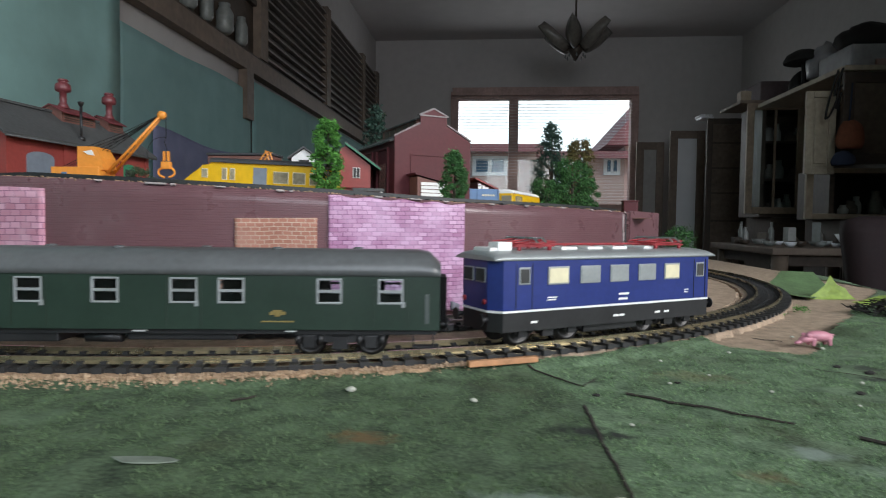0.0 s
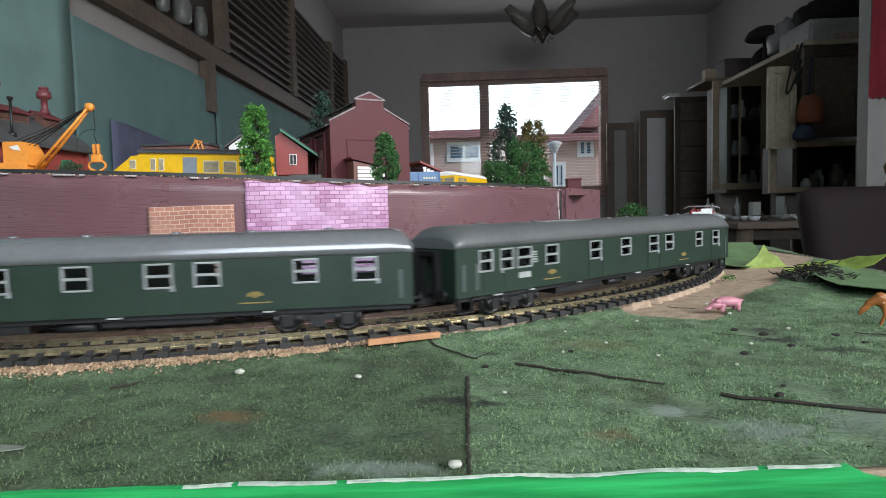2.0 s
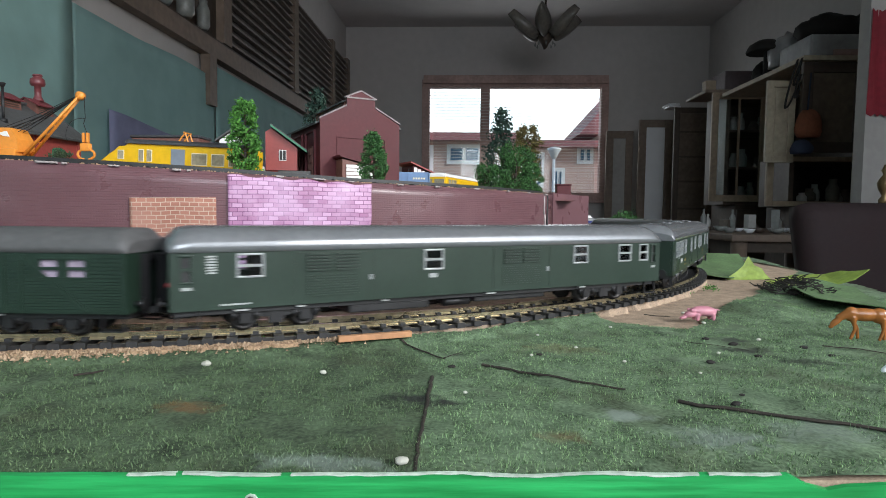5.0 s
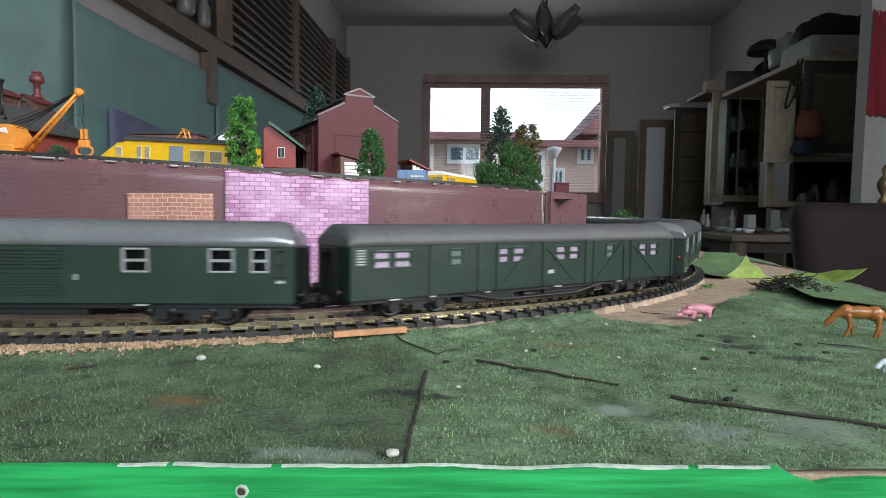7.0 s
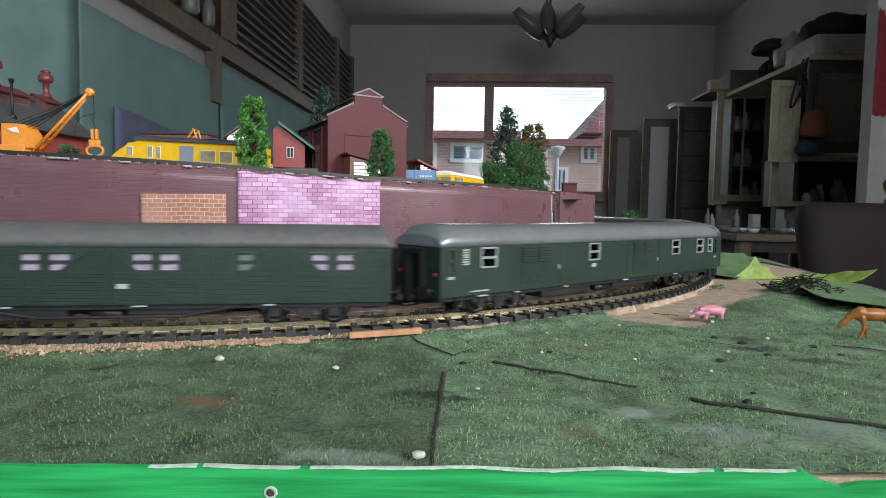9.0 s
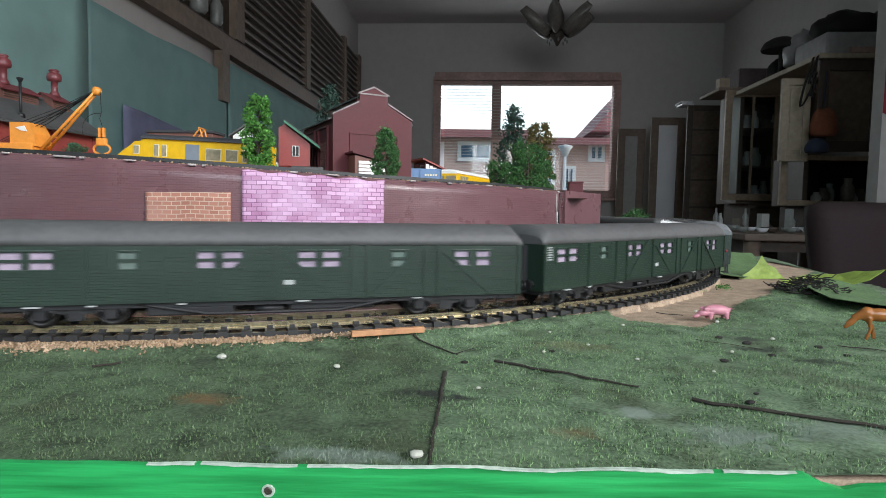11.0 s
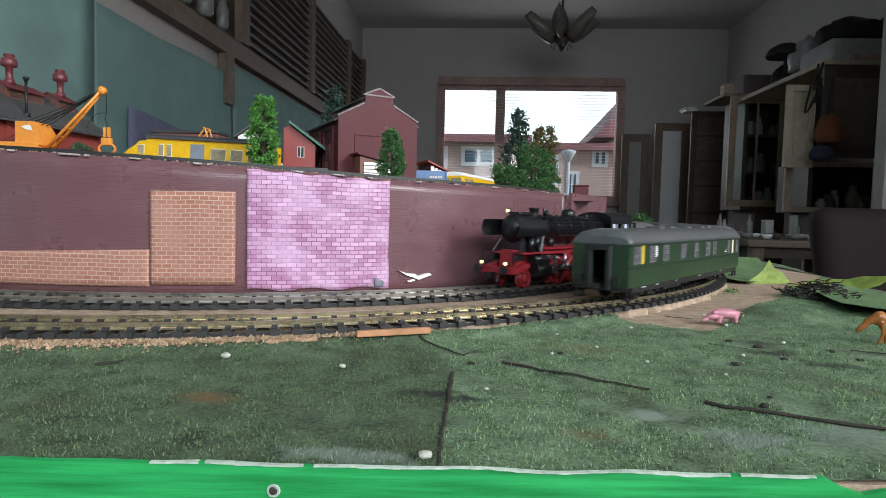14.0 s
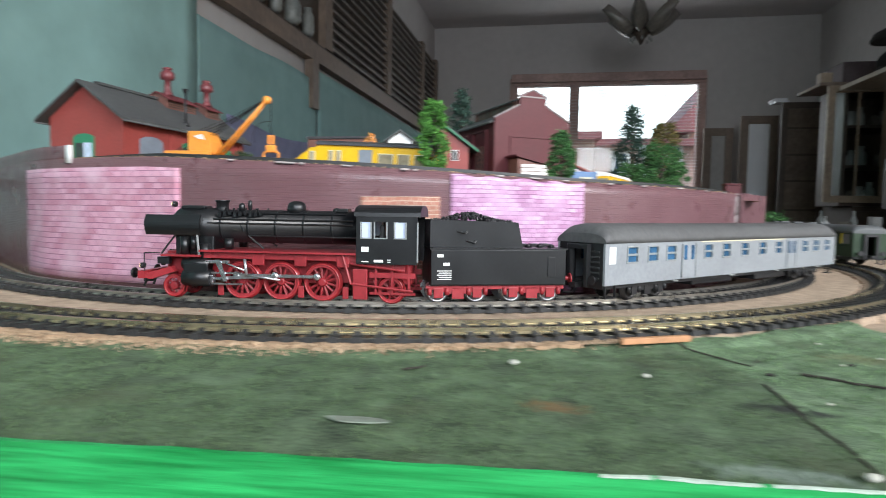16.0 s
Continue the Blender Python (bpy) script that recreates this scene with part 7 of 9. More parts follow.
def container():
    t = thing("container_wagon", "pale blue box container with ribs and a plain-bar label", "container", pose(-0.0035, 0.512, 0.0645, 0, 0, 12))
    bm = bmesh.new()
    box(bm, 0, 0.0285, 0, 0.040, 0.001, 0.0245, bevel=0.0010)
    part("body", bm, CONT_BLUE, t)
    for x in (0.0002, 0.0090, 0.0280):
        part("rib", bx(x, x + 0.0008, -0.0007, 0.0002, 0.002, 0.0240), CONT_BLUE, t)
    bm = bmesh.new()
    for k in range(5):
        box(bm, 0.0135 + k * 0.0024, 0.0150 + k * 0.0024, -0.0004, 0.0001, 0.0180, 0.0196)
    part("label", bm, CREAM, t, "cream lettering as plain bars")
    bm = bmesh.new()
    rod(bm, (0.010, 0.004, 0.0245), (0.010, 0.004, 0.0275), 0.0003, seg=6)
    rod(bm, (0.014, 0.004, 0.0245), (0.014, 0.004, 0.0275), 0.0003, seg=6)
    rod(bm, (0.010, 0.004, 0.0275), (0.014, 0.004, 0.0275), 0.0003, seg=6)
    part("rail", bm, BLACK, t)
    return t


container()


def crane():
    t = thing("crane_wagon", "orange crane with lattice cables and an orange grab", "crane", pose(-0.317, 0.453, 0.0785))
    part("base", bx(-0.0330, 0.0100, -0.0110, 0.0110, 0.0100, 0.0225, bevel=0.0012), ORANGE, t)
    part("truck", bx(-0.0330, 0.0180, -0.0095, 0.0095, 0.0, 0.0098), BLACK, t)
    bm = bmesh.new()
    prism(bm, [(-0.0100, 0.0200), (0.0120, 0.0200), (0.0112, 0.0300), (0.0060, 0.0392), (-0.0100, 0.0395)], -0.0095, 0.0095, "Y")
    cab = part("cab", bm, ORANGE, t)
    bm = bmesh.new()
    prism(bm, [(-0.0045, 0.0350), (0.0030, 0.0365), (0.0052, 0.0318), (0.0000, 0.0325)], -0.0102, -0.0094, "Y")
    # the window's bright reflection is put in as white paint
    part("window", bm, WHITE, cab, "cab window coloured white for its reflection")
    part("plate", bx(-0.0230, -0.0185, -0.0116, -0.0109, 0.0135, 0.0180), CONT_BLUE, t, "small blue plate")
    part("cab_window", bx(-0.0160, -0.0105, 0.0, 0.008, 0.0228, 0.0340), GREEN_FRAME, t)
    tip, foot = Vector((0.0590, 0, 0.0665)), Vector((0.0130, 0, 0.0180))
    bm = bmesh.new()
    for s in (-1, 1):
        rod(bm, foot + Vector((0, s * 0.0040, 0)), tip + Vector((0, s * 0.0014, 0)), 0.0014, 0.0011, 8)
    for k in range(7):
        f = (k + 0.5) / 7
        c = foot.lerp(tip, f)
        rod(bm, c + Vector((0, -0.004 * (1 - f * 0.6), 0)), c + Vector((0, 0.004 * (1 - f * 0.6), 0)), 0.0006, seg=6)
    boom = part("boom", bm, ORANGE, t, "orange boom")
    bm = bmesh.new()
    lathe(bm, [(0.0010, -0.003), (0.0034, -0.002), (0.0034, 0.002), (0.0010, 0.003)], tip, "Y", 14)
    part("pulley", bm, ORANGE, boom)
    bm = bmesh.new()
    for k, (fx, fz) in enumerate(((-0.006, 0.0395), (0.0, 0.0395), (-0.028, 0.0225), (-0.024, 0.0225))):
        for s in (-1, 1):
            a, b = Vector((fx, s * 0.004, fz)), tip + Vector((-0.003 - 0.003 * (k % 2), s * 0.001, -0.0005 - 0.002 * (k % 2)))
            mid = a.lerp(b, 0.5) + Vector((0, 0, -0.0015 * (1 + k % 2)))
            rod(bm, a, mid, 0.0003, seg=5)
            rod(bm, mid, b, 0.0003, seg=5)
    hang = [tip + Vector((0.003, 0, 0)), tip + Vector((0.0035, 0, -0.018)), tip + Vector((0.0020, 0, -0.0225)), tip + Vector((0.0045, 0, -0.030))]
    for a, b in zip(hang, hang[1:]):
        rod(bm, a, b, 0.0003, seg=5)
    loop = [Vector((tip.x + 0.003 - 0.010 * math.sin(u) - 0.004 * u, 0.001, tip.z - 0.0180 - 0.006 * u + 0.003 * math.sin(2 * u))) for u in np.linspace(0, 2.6, 12)]
    for a, b in zip(loop, loop[1:]):
        rod(bm, a, b, 0.00025, seg=5)
    part("cable", bm, BLACK, t, "black slack crane cables")
    g = tip + Vector((0.0035, 0, -0.0300))
    bm = bmesh.new()
    for s in (-1, 1):
        box(bm, g.x + s * 0.0018 - 0.0009, g.x + s * 0.0018 + 0.0009, -0.0012, 0.0012, g.z - 0.008, g.z, bevel=0.0003)
    box(bm, g.x - 0.0042, g.x + 0.0042, -0.0022, 0.0022, g.z - 0.0150, g.z - 0.0085, bevel=0.0012)
    for s in (-1, 1):
        claw = [Vector((g.x + s * (0.001 + 0.0062 * math.sin(u)), 0, g.z - 0.0135 - 0.0075 * (1 - math.cos(u)) / 2 * 1.1)) for u in np.linspace(0.3, 3.0, 9)]
        for a, b in zip(claw, claw[1:]):
            rod(bm, a, b, 0.0010, seg=8)
    part("grab", bm, ORANGE, t, "orange two-claw grab")
    return t


crane()
# dark wagon and blue barrel behind the railcar's nose
dk = thing("dark_wagon", "dark brown covered wagon standing behind the yellow railcar", "wagon", pose(-0.236, 0.500, 0.0770))
part("body", bx(0, 0.060, -0.012, 0.012, 0.004, 0.0385, bevel=0.001), MON_BROWN, dk)
part("roof", bx(-0.001, 0.061, -0.013, 0.013, 0.0386, 0.0410, bevel=0.0008), CAR_ROOF, dk)
part("underframe", bx(0.004, 0.056, -0.009, 0.009, 0.0, 0.0039), BLACK, dk)
br = thing("barrel", "small blue barrel lying beside the track", "barrel", pose(-0.243, 0.455, 0.0810))
part("body", lathe(bmesh.new(), [(0.0040, -0.006), (0.0046, -0.003), (0.0042, 0), (0.0046, 0.003), (0.0040, 0.006)], (0, 0, 0.0036), "X", 14), mat("barrel_blue", (0.02, 0.07, 0.28), 0.4, grain=300), br)
rb = thing("red_crate", "small dark red crate on the end of the wall", "crate", pose(0.148, 0.575, 0.0650))
part("body", bx(0, 0.014, 0, 0.012, 0, 0.0155, bevel=0.0008), SHED_PLUM, rb)
part("lid", bx(-0.0006, 0.0146, -0.0006, 0.0126, 0.0156, 0.0172, bevel=0.0005), SHED_PLUM, rb)


# ---- small things on the grass ----
def stick(name, pts, r, material, label, category="twig", flat=0.6):
    bm = bmesh.new()
    along = (pts[-1] - pts[0]).normalized()
    side = along.cross(Vector((0, 0, 1))).normalized()
    prev = None
    for i, p in enumerate(pts):
        rr = r * (1 - 0.35 * i / len(pts)) * (0.85 + 0.3 * abs(noise.noise(p * 400)))
        cur = [bm.verts.new(p + side * rr * math.cos(a) + Vector((0, 0, rr * flat * math.sin(a)))) for a in [k * math.pi / 3.5 for k in range(7)]]
        if prev:
            for k in range(7):
                bm.faces.new((prev[k], prev[(k + 1) % 7], cur[(k + 1) % 7], cur[k]))
        else:
            bm.faces.new(cur)
        prev = cur
    bm.faces.new(prev[::-1])
    return tagged(part(name, bm, material), label, category)


def wander(a, b, n, amp, seed, z=0.0006):
    rng = random.Random(seed)
    return [Vector((a[0] + (b[0] - a[0]) * i / n + rng.uniform(-amp, amp), a[1] + (b[1] - a[1]) * i / n + rng.uniform(-amp, amp), z + grass_z(a[0] + (b[0] - a[0]) * i / n, a[1] + (b[1] - a[1]) * i / n))) for i in range(n + 1)]


stick("twig", wander((0.068, 0.176), (0.110, 0.149), 14, 0.0005, 1), 0.0008, TWIG, "dark dry twig lying across the grass mat")
stick("twig", wander((0.122, 0.139), (0.205, 0.100), 16, 0.0004, 2), 0.0009, TWIG, "long dark dry twig lying on the grass")
stick("twig", wander((0.036, 0.206), (0.054, 0.182), 8, 0.0004, 3), 0.0006, TWIG, "short dark twig beside the wooden strip")
stick("twig", wander((0.054, 0.182), (0.060, 0.193), 5, 0.0004, 4, 0.001), 0.0003, TWIG, "hair-thin dry stalk on the grass")
stick("twig", wander((0.152, 0.222), (0.172, 0.205), 8, 0.0006, 6), 0.00025, TWIG, "hair-thin dry stalk on the grass")
stick("twig", wander((0.205, 0.215), (0.240, 0.200), 9, 0.0006, 7), 0.0004, TWIG, "thin dry stalk lying near the toy horse")
stick("twig", wander((0.155, 0.287), (0.166, 0.279), 6, 0.0005, 8), 0.0004, TWIG, "short dry stalk on the bare sand")
stick("twig", wander((-0.060, 0.148), (-0.054, 0.154), 5, 0.0003, 9, 0.001), 0.0007, TWIG, "short curled dark twig on the grass")
stick("mat_seam", wander((0.051, 0.160), (0.052, 0.088), 30, 0.00025, 5, 0.0001), 0.0007, TWIG, "dark open seam between two grass mats", "seam")

t = thing("wood_strip", "bare orange wooden strip lying beside the track", "wood strip", pose(0.0124, 0.1955, 0.0028, 0, 0, 25.8))
bm = bmesh.new()
box(bm, 0, 0.0300, -0.0013, 0.0013, 0, 0.0024, bevel=0.0004)
part("strip", bm, ORANGE_WOOD, t)
FILM = mat("cloudy_film", (0.19, 0.22, 0.18), 0.4, grain=400, vary=0.3, bump=0.1)
tm = thing("tape_scrap", "thin whitish scrap of film on the grass", "scrap", pose(-0.0600, 0.1010, 0.0009, 0, 2, 4))
part("scrap", prism(bmesh.new(), [(0.0075 * math.cos(u) * (1 + 0.15 * math.sin(3 * u)), 0.0020 * math.sin(u) * (1 + 0.2 * math.sin(2 * u))) for u in np.linspace(0, 6.1, 16)], 0, 0.0003, "Z"), FILM, tm)

PEBBLE = mat("white_pebble", (0.42, 0.42, 0.36), 0.8, grain=900, vary=0.15, bump=0.2)
for i, (x, y, r) in enumerate(((0.016, 0.158, 0.0010), (0.049, 0.0925, 0.0013), (-0.026, 0.166, 0.0014), (0.118, 0.182, 0.0006), (0.176, 0.262, 0.0009), (0.185, 0.226, 0.0008), (0.105, 0.205, 0.0006), (0.092, 0.225, 0.0006), (0.140, 0.170, 0.0005), (0.086, 0.190, 0.0006), (0.158, 0.200, 0.0007), (0.176, 0.291, 0.0009), (0.128, 0.247, 0.0007), (0.062, 0.142, 0.0006))):
    bm = bmesh.new()
    bmesh.ops.create_icosphere(bm, subdivisions=2, radius=r, matrix=Matrix.Diagonal((1.2, 0.9, 0.7, 1)))
    for v in bm.verts:
        v.co *= 1 + 0.25 * noise.noise(v.co * 900 + Vector((i, 0, 0)))
    tagged(part("pebble", bm, PEBBLE, m=pose(x, y, 0.0006 + grass_z(x, y) + r * 0.35)), "small white crumb lying on the layout", "pebble", "white crumbs")
CRUMB_DARK = mat("dark_crumb", (0.018, 0.016, 0.014), 0.9, grain=900, vary=0.3, bump=0.4)
for i, (x, y, r) in enumerate(((0.089, 0.191, 0.0009), (0.171, 0.218, 0.0015), (0.163, 0.226, 0.0012), (0.150, 0.187, 0.0013), (0.196, 0.212, 0.0012), (0.138, 0.138, 0.0012), (0.057, 0.173, 0.0011), (0.143, 0.146, 0.0007), (0.171, 0.196, 0.0011), (0.200, 0.200, 0.0010))):
    bm = bmesh.new()
    bmesh.ops.create_icosphere(bm, subdivisions=2, radius=r, matrix=Matrix.Diagonal((1.3, 0.8, 0.5, 1)))
    for v in bm.verts:
        v.co *= 1 + 0.5 * noise.noise(v.co * 700 + Vector((i, 3, 0)))
    tagged(part("crumb", bm, CRUMB_DARK, m=pose(x, y, 0.0005 + grass_z(x, y))), "dark crumb lying on the grass mat", "crumb", "dark crumbs")


def figure(name, label, category, blobs, limbs, material, m, voxel):
    """A small cast animal fused out of rounded masses and legs."""
    bm = bmesh.new()
    for (x, y, z), (a, b, c), tilt in blobs:
        bmesh.ops.create_icosphere(bm, subdivisions=3, radius=1, matrix=pose(x, y, z, 0, tilt, 0) @ Matrix.Diagonal((a, b, c, 1)))
    for a, b, r0, r1 in limbs:
        rod(bm, a, b, r0, r1, 10)
    ob = part(name, bm, material, m=m)
    mod = ob.modifiers.new("fuse", "REMESH")
    mod.mode, mod.voxel_size, mod.use_smooth_shade = "VOXEL", voxel, True
    sm = ob.modifiers.new("soften", "SMOOTH")
    sm.iterations, sm.factor = 3, 0.5
    return tagged(ob, label, category, "toy animals")


HORSE = mat("glossy_brown_plastic", (0.30, 0.11, 0.028), 0.22, grain=300, vary=0.3, bump=0.02)
PINK = mat("pink_plastic", (0.52, 0.22, 0.27), 0.4, grain=300, vary=0.15, bump=0.03)
LAMB = mat("white_plastic_toy", (0.66, 0.70, 0.74), 0.5, grain=500, vary=0.2, bump=0.3)
U = 0.001
figure("horse", "glossy brown toy horse grazing with lowered head", "toy horse", [
    ((12 * U, 0, 11.2 * U), (6.5 * U, 2.5 * U, 2.9 * U), 0), ((17.5 * U, 0, 11.0 * U), (3.6 * U, 2.6 * U, 3.4 * U), 0), ((7 * U, 0, 11.2 * U), (3.0 * U, 2.2 * U, 3.3 * U), 0),
    ((1.2 * U, -0.3 * U, 7.6 * U), (2.9 * U, 1.2 * U, 1.4 * U), -42), ((-0.5 * U, -0.3 * U, 5.6 * U), (1.3 * U, 0.9 * U, 0.9 * U), -40)],
    [((7 * U, 0, 12 * U), (1.6 * U, -0.2 * U, 9 * U), 2.4 * U, 1.3 * U), ((2.4 * U, 0.7 * U, 9.2 * U), (2.0 * U, 1.0 * U, 11 * U), 0.5 * U, 0.2 * U),
     ((7.4 * U, -1.3 * U, 10 * U), (8.2 * U, -1.4 * U, 5 * U), 1.2 * U, 0.7 * U), ((8.2 * U, -1.4 * U, 5 * U), (6.6 * U, -1.4 * U, 0.4 * U), 0.7 * U, 0.7 * U),
     ((7.0 * U, 1.3 * U, 10 * U), (10.0 * U, 1.4 * U, 5 * U), 1.2 * U, 0.7 * U), ((10.0 * U, 1.4 * U, 5 * U), (10.4 * U, 1.4 * U, 0.4 * U), 0.7 * U, 0.7 * U),
     ((18.6 * U, -1.3 * U, 10 * U), (18.8 * U, -1.4 * U, 5 * U), 1.5 * U, 0.7 * U), ((18.8 * U, -1.4 * U, 5 * U), (17.4 * U, -1.4 * U, 0.4 * U), 0.7 * U, 0.7 * U),
     ((18.8 * U, 1.3 * U, 10 * U), (20.4 * U, 1.4 * U, 5 * U), 1.5 * U, 0.7 * U), ((20.4 * U, 1.4 * U, 5 * U), (20.2 * U, 1.4 * U, 0.4 * U), 0.7 * U, 0.7 * U),
     ((20.6 * U, 0, 12.5 * U), (22.6 * U, 0, 7 * U), 0.8 * U, 0.5 * U)], HORSE, pose(0.2200, 0.2345, 0.0, 0, 0, -12), 0.0004)
figure("pig", "pink plastic toy pig rooting in the sand", "toy pig", [
    ((12 * U, 0, 6.6 * U), (6.4 * U, 3.2 * U, 3.6 * U), 8), ((5.6 * U, 0, 4.8 * U), (3.2 * U, 2.3 * U, 2.4 * U), -25), ((2.2 * U, 0, 2.6 * U), (2.0 * U, 1.3 * U, 1.2 * U), -25),
    ((6.0 * U, -1.9 * U, 7.4 * U), (1.3 * U, 0.5 * U, 1.5 * U), -30), ((6.0 * U, 1.9 * U, 7.4 * U), (1.3 * U, 0.5 * U, 1.5 * U), -30)],
    [((8.5 * U, -1.6 * U, 5 * U), (8 * U, -1.7 * U, 0.4 * U), 1.2 * U, 0.8 * U), ((8.5 * U, 1.6 * U, 5 * U), (8 * U, 1.7 * U, 0.4 * U), 1.2 * U, 0.8 * U),
     ((15.5 * U, -1.6 * U, 5 * U), (16 * U, -1.7 * U, 0.4 * U), 1.4 * U, 0.8 * U), ((15.5 * U, 1.6 * U, 5 * U), (16 * U, 1.7 * U, 0.4 * U), 1.4 * U, 0.8 * U), ((18 * U, 0, 8 * U), (20 * U, 0, 6.5 * U), 0.4 * U, 0.3 * U)],
    PINK, pose(0.1668, 0.270, 0.0002, 0, 0, 12) @ Matrix.Diagonal((1.12, 1, 0.74, 1)), 0.0004)
figure("lamb", "white plastic toy lamb on the grass", "toy lamb", [
    ((6 * U, 0, 4.0 * U), (3.2 * U, 1.5 * U, 1.7 * U), 0), ((1.8 * U, 0, 2.6 * U), (1.5 * U, 0.9 * U, 0.9 * U), -38)],
    [((4 * U, s * 0.8 * U, 3 * U), (4 * U, s * 0.8 * U, 0.2 * U), 0.5 * U, 0.4 * U) for s in (-1, 1)] + [((8 * U, s * 0.8 * U, 3 * U), (8.2 * U, s * 0.8 * U, 0.2 * U), 0.5 * U, 0.4 * U) for s in (-1, 1)] + [((3.6 * U, 0, 4.4 * U), (2 * U, 0, 3 * U), 0.9 * U, 0.8 * U)],
    LAMB, pose(0.1985, 0.1715, 0.0003, 0, 0, -5), 0.0003)


def paper_leaf(label, m, pts, material, curl):
    bm = bmesh.new()
    prism(bm, pts, 0, 0.0004, "Z")
    bmesh.ops.triangulate(bm, faces=bm.faces)
    bmesh.ops.subdivide_edges(bm, edges=bm.edges, cuts=2, use_grid_fill=True)
    for v in bm.verts:
        v.co.z += curl * (v.co.x ** 2 + 0.6 * v.co.y ** 2) / 0.02 + 0.001 * noise.noise(v.co * 120)
    ob = part("leaf", bm, material, m=m)
    return tagged(ob, label, "leaf", "fallen leaves")


LEAF_LIME = mat("lime_leaf", (0.24, 0.33, 0.06), 0.6, grain=260, vary=0.25, bump=0.15)
LEAF_FELT = mat("green_felt", (0.085, 0.15, 0.06), 0.9, grain=500, vary=0.3, bump=0.5)
paper_leaf("pointed lime-green leaf standing up from the table's edge", pose(0.297, 0.482, 0.0035, 62, 0, -12), [(-0.020, -0.006), (0.016, -0.004), (0.012, 0.001), (0.010, 0.0055), (0.004, 0.008), (0.0, 0.0165), (-0.005, 0.007), (-0.011, 0.001)], LEAF_LIME, 0.05)
paper_leaf("yellow-green leaf curling over the table's edge", pose(0.318, 0.435, 0.0030, 20, -8, -30), [(-0.028, -0.004), (0.0, -0.014), (0.030, -0.012), (0.040, -0.002), (0.022, 0.009), (-0.010, 0.012)], LEAF_LIME, 0.10)
paper_leaf("green felt scrap lying at the table's edge", pose(0.285, 0.520, 0.0030, 6, -6, 60), [(-0.050, -0.018), (0.030, -0.022), (0.060, -0.010), (0.050, 0.016), (-0.010, 0.022), (-0.052, 0.012)], LEAF_FELT, 0.04)
paper_leaf("green felt scrap beside the dry shrub", pose(0.292, 0.345, 0.0020, 4, 0, 75), [(-0.055, -0.016), (0.050, -0.020), (0.066, 0.002), (0.030, 0.022), (-0.040, 0.018)], LEAF_FELT, 0.03)


def dry_shrub():
    rng = random.Random(21)
    t = thing("dry_shrub", "tangled black dry moss at the table's edge", "dry moss", pose(0.287, 0.392, 0.001))
    bm = bmesh.new()
    for i in range(170):
        a = rng.uniform(0, 6.28)
        f = rng.uniform(0, 1) ** 0.6
        p = Vector((0.020 * f * math.cos(a), 0.028 * f * math.sin(a), rng.uniform(0.000, 0.0095) * (1.1 - 0.8 * f)))
        for k in range(3):
            q = p + Vector((rng.uniform(-1, 1), rng.uniform(-1, 1), rng.uniform(-0.5, 0.5))) * 0.0055
            q.z = max(0.0003, q.z)
            rod(bm, p, q, 0.0004, 0.0003, 5, False)
            p = q
    tagged(part("stem", bm, CRUMB_DARK, t), kind="stuff")


dry_shrub()


def tufts():
    rng = np.random.default_rng(31)
    for x, y in ((0.121, 0.279), (0.093, 0.256), (0.232, 0.398), (-0.005, 0.203), (0.205, 0.372), (-0.018, 0.197)):
        p = np.array((x, y, 0.002)) + rng.normal(0, 1, (70, 3)) * (0.0028, 0.0018, 0.0009)
        tagged(quads("moss_tuft", p.tolist(), 0.0009, rng, LEAF_BRIGHT), "small bright green moss tuft beside the track", "moss", "moss tufts")


tufts()


def crumbs():
    """Cork granules and sand spilt along both sides of the bed's outer edge."""
    rng = np.random.default_rng(77)
    n = 5200
    a = rng.uniform(-124, -64, n)
    r = 0.4590 + 0.0045 * np.clip((-66 - a) / 20, 0, 1) + rng.normal(0, 0.0022, n)
    k = rng.uniform(0.0002, 0.0007, n) * (1 + 0.8 * (rng.uniform(0, 1, n) > 0.93))
    verts, faces = [], []
    for i in range(n):
        p = on_arc(r[i], a[i])
        z = BED if r[i] < 0.462 else max(grass_z(p.x, p.y), 0.0) + 0.0006
        b = len(verts)
        t = rng.uniform(0, 6.28)
        for j in range(3):
            verts.append((p.x + k[i] * math.cos(t + 2.09 * j), p.y + k[i] * math.sin(t + 2.09 * j), z - 0.0002))
        verts.append((p.x, p.y, z + k[i] * rng.uniform(0.6, 1.3)))
        faces += [(b, b + 1, b + 3), (b + 1, b + 2, b + 3), (b + 2, b, b + 3)]
    me = bpy.data.meshes.new("cork_crumbs")
    me.from_pydata(verts, [], faces)
    me.materials.append(CRUMB)
    tagged(new("cork_crumbs", me), "loose tan cork granules spilt beside the outer track", "cork granules", kind="stuff")


CRUMB = leaf_mat("cork_granule", (0.16, 0.10, 0.055), (0.46, 0.33, 0.21))
crumbs()


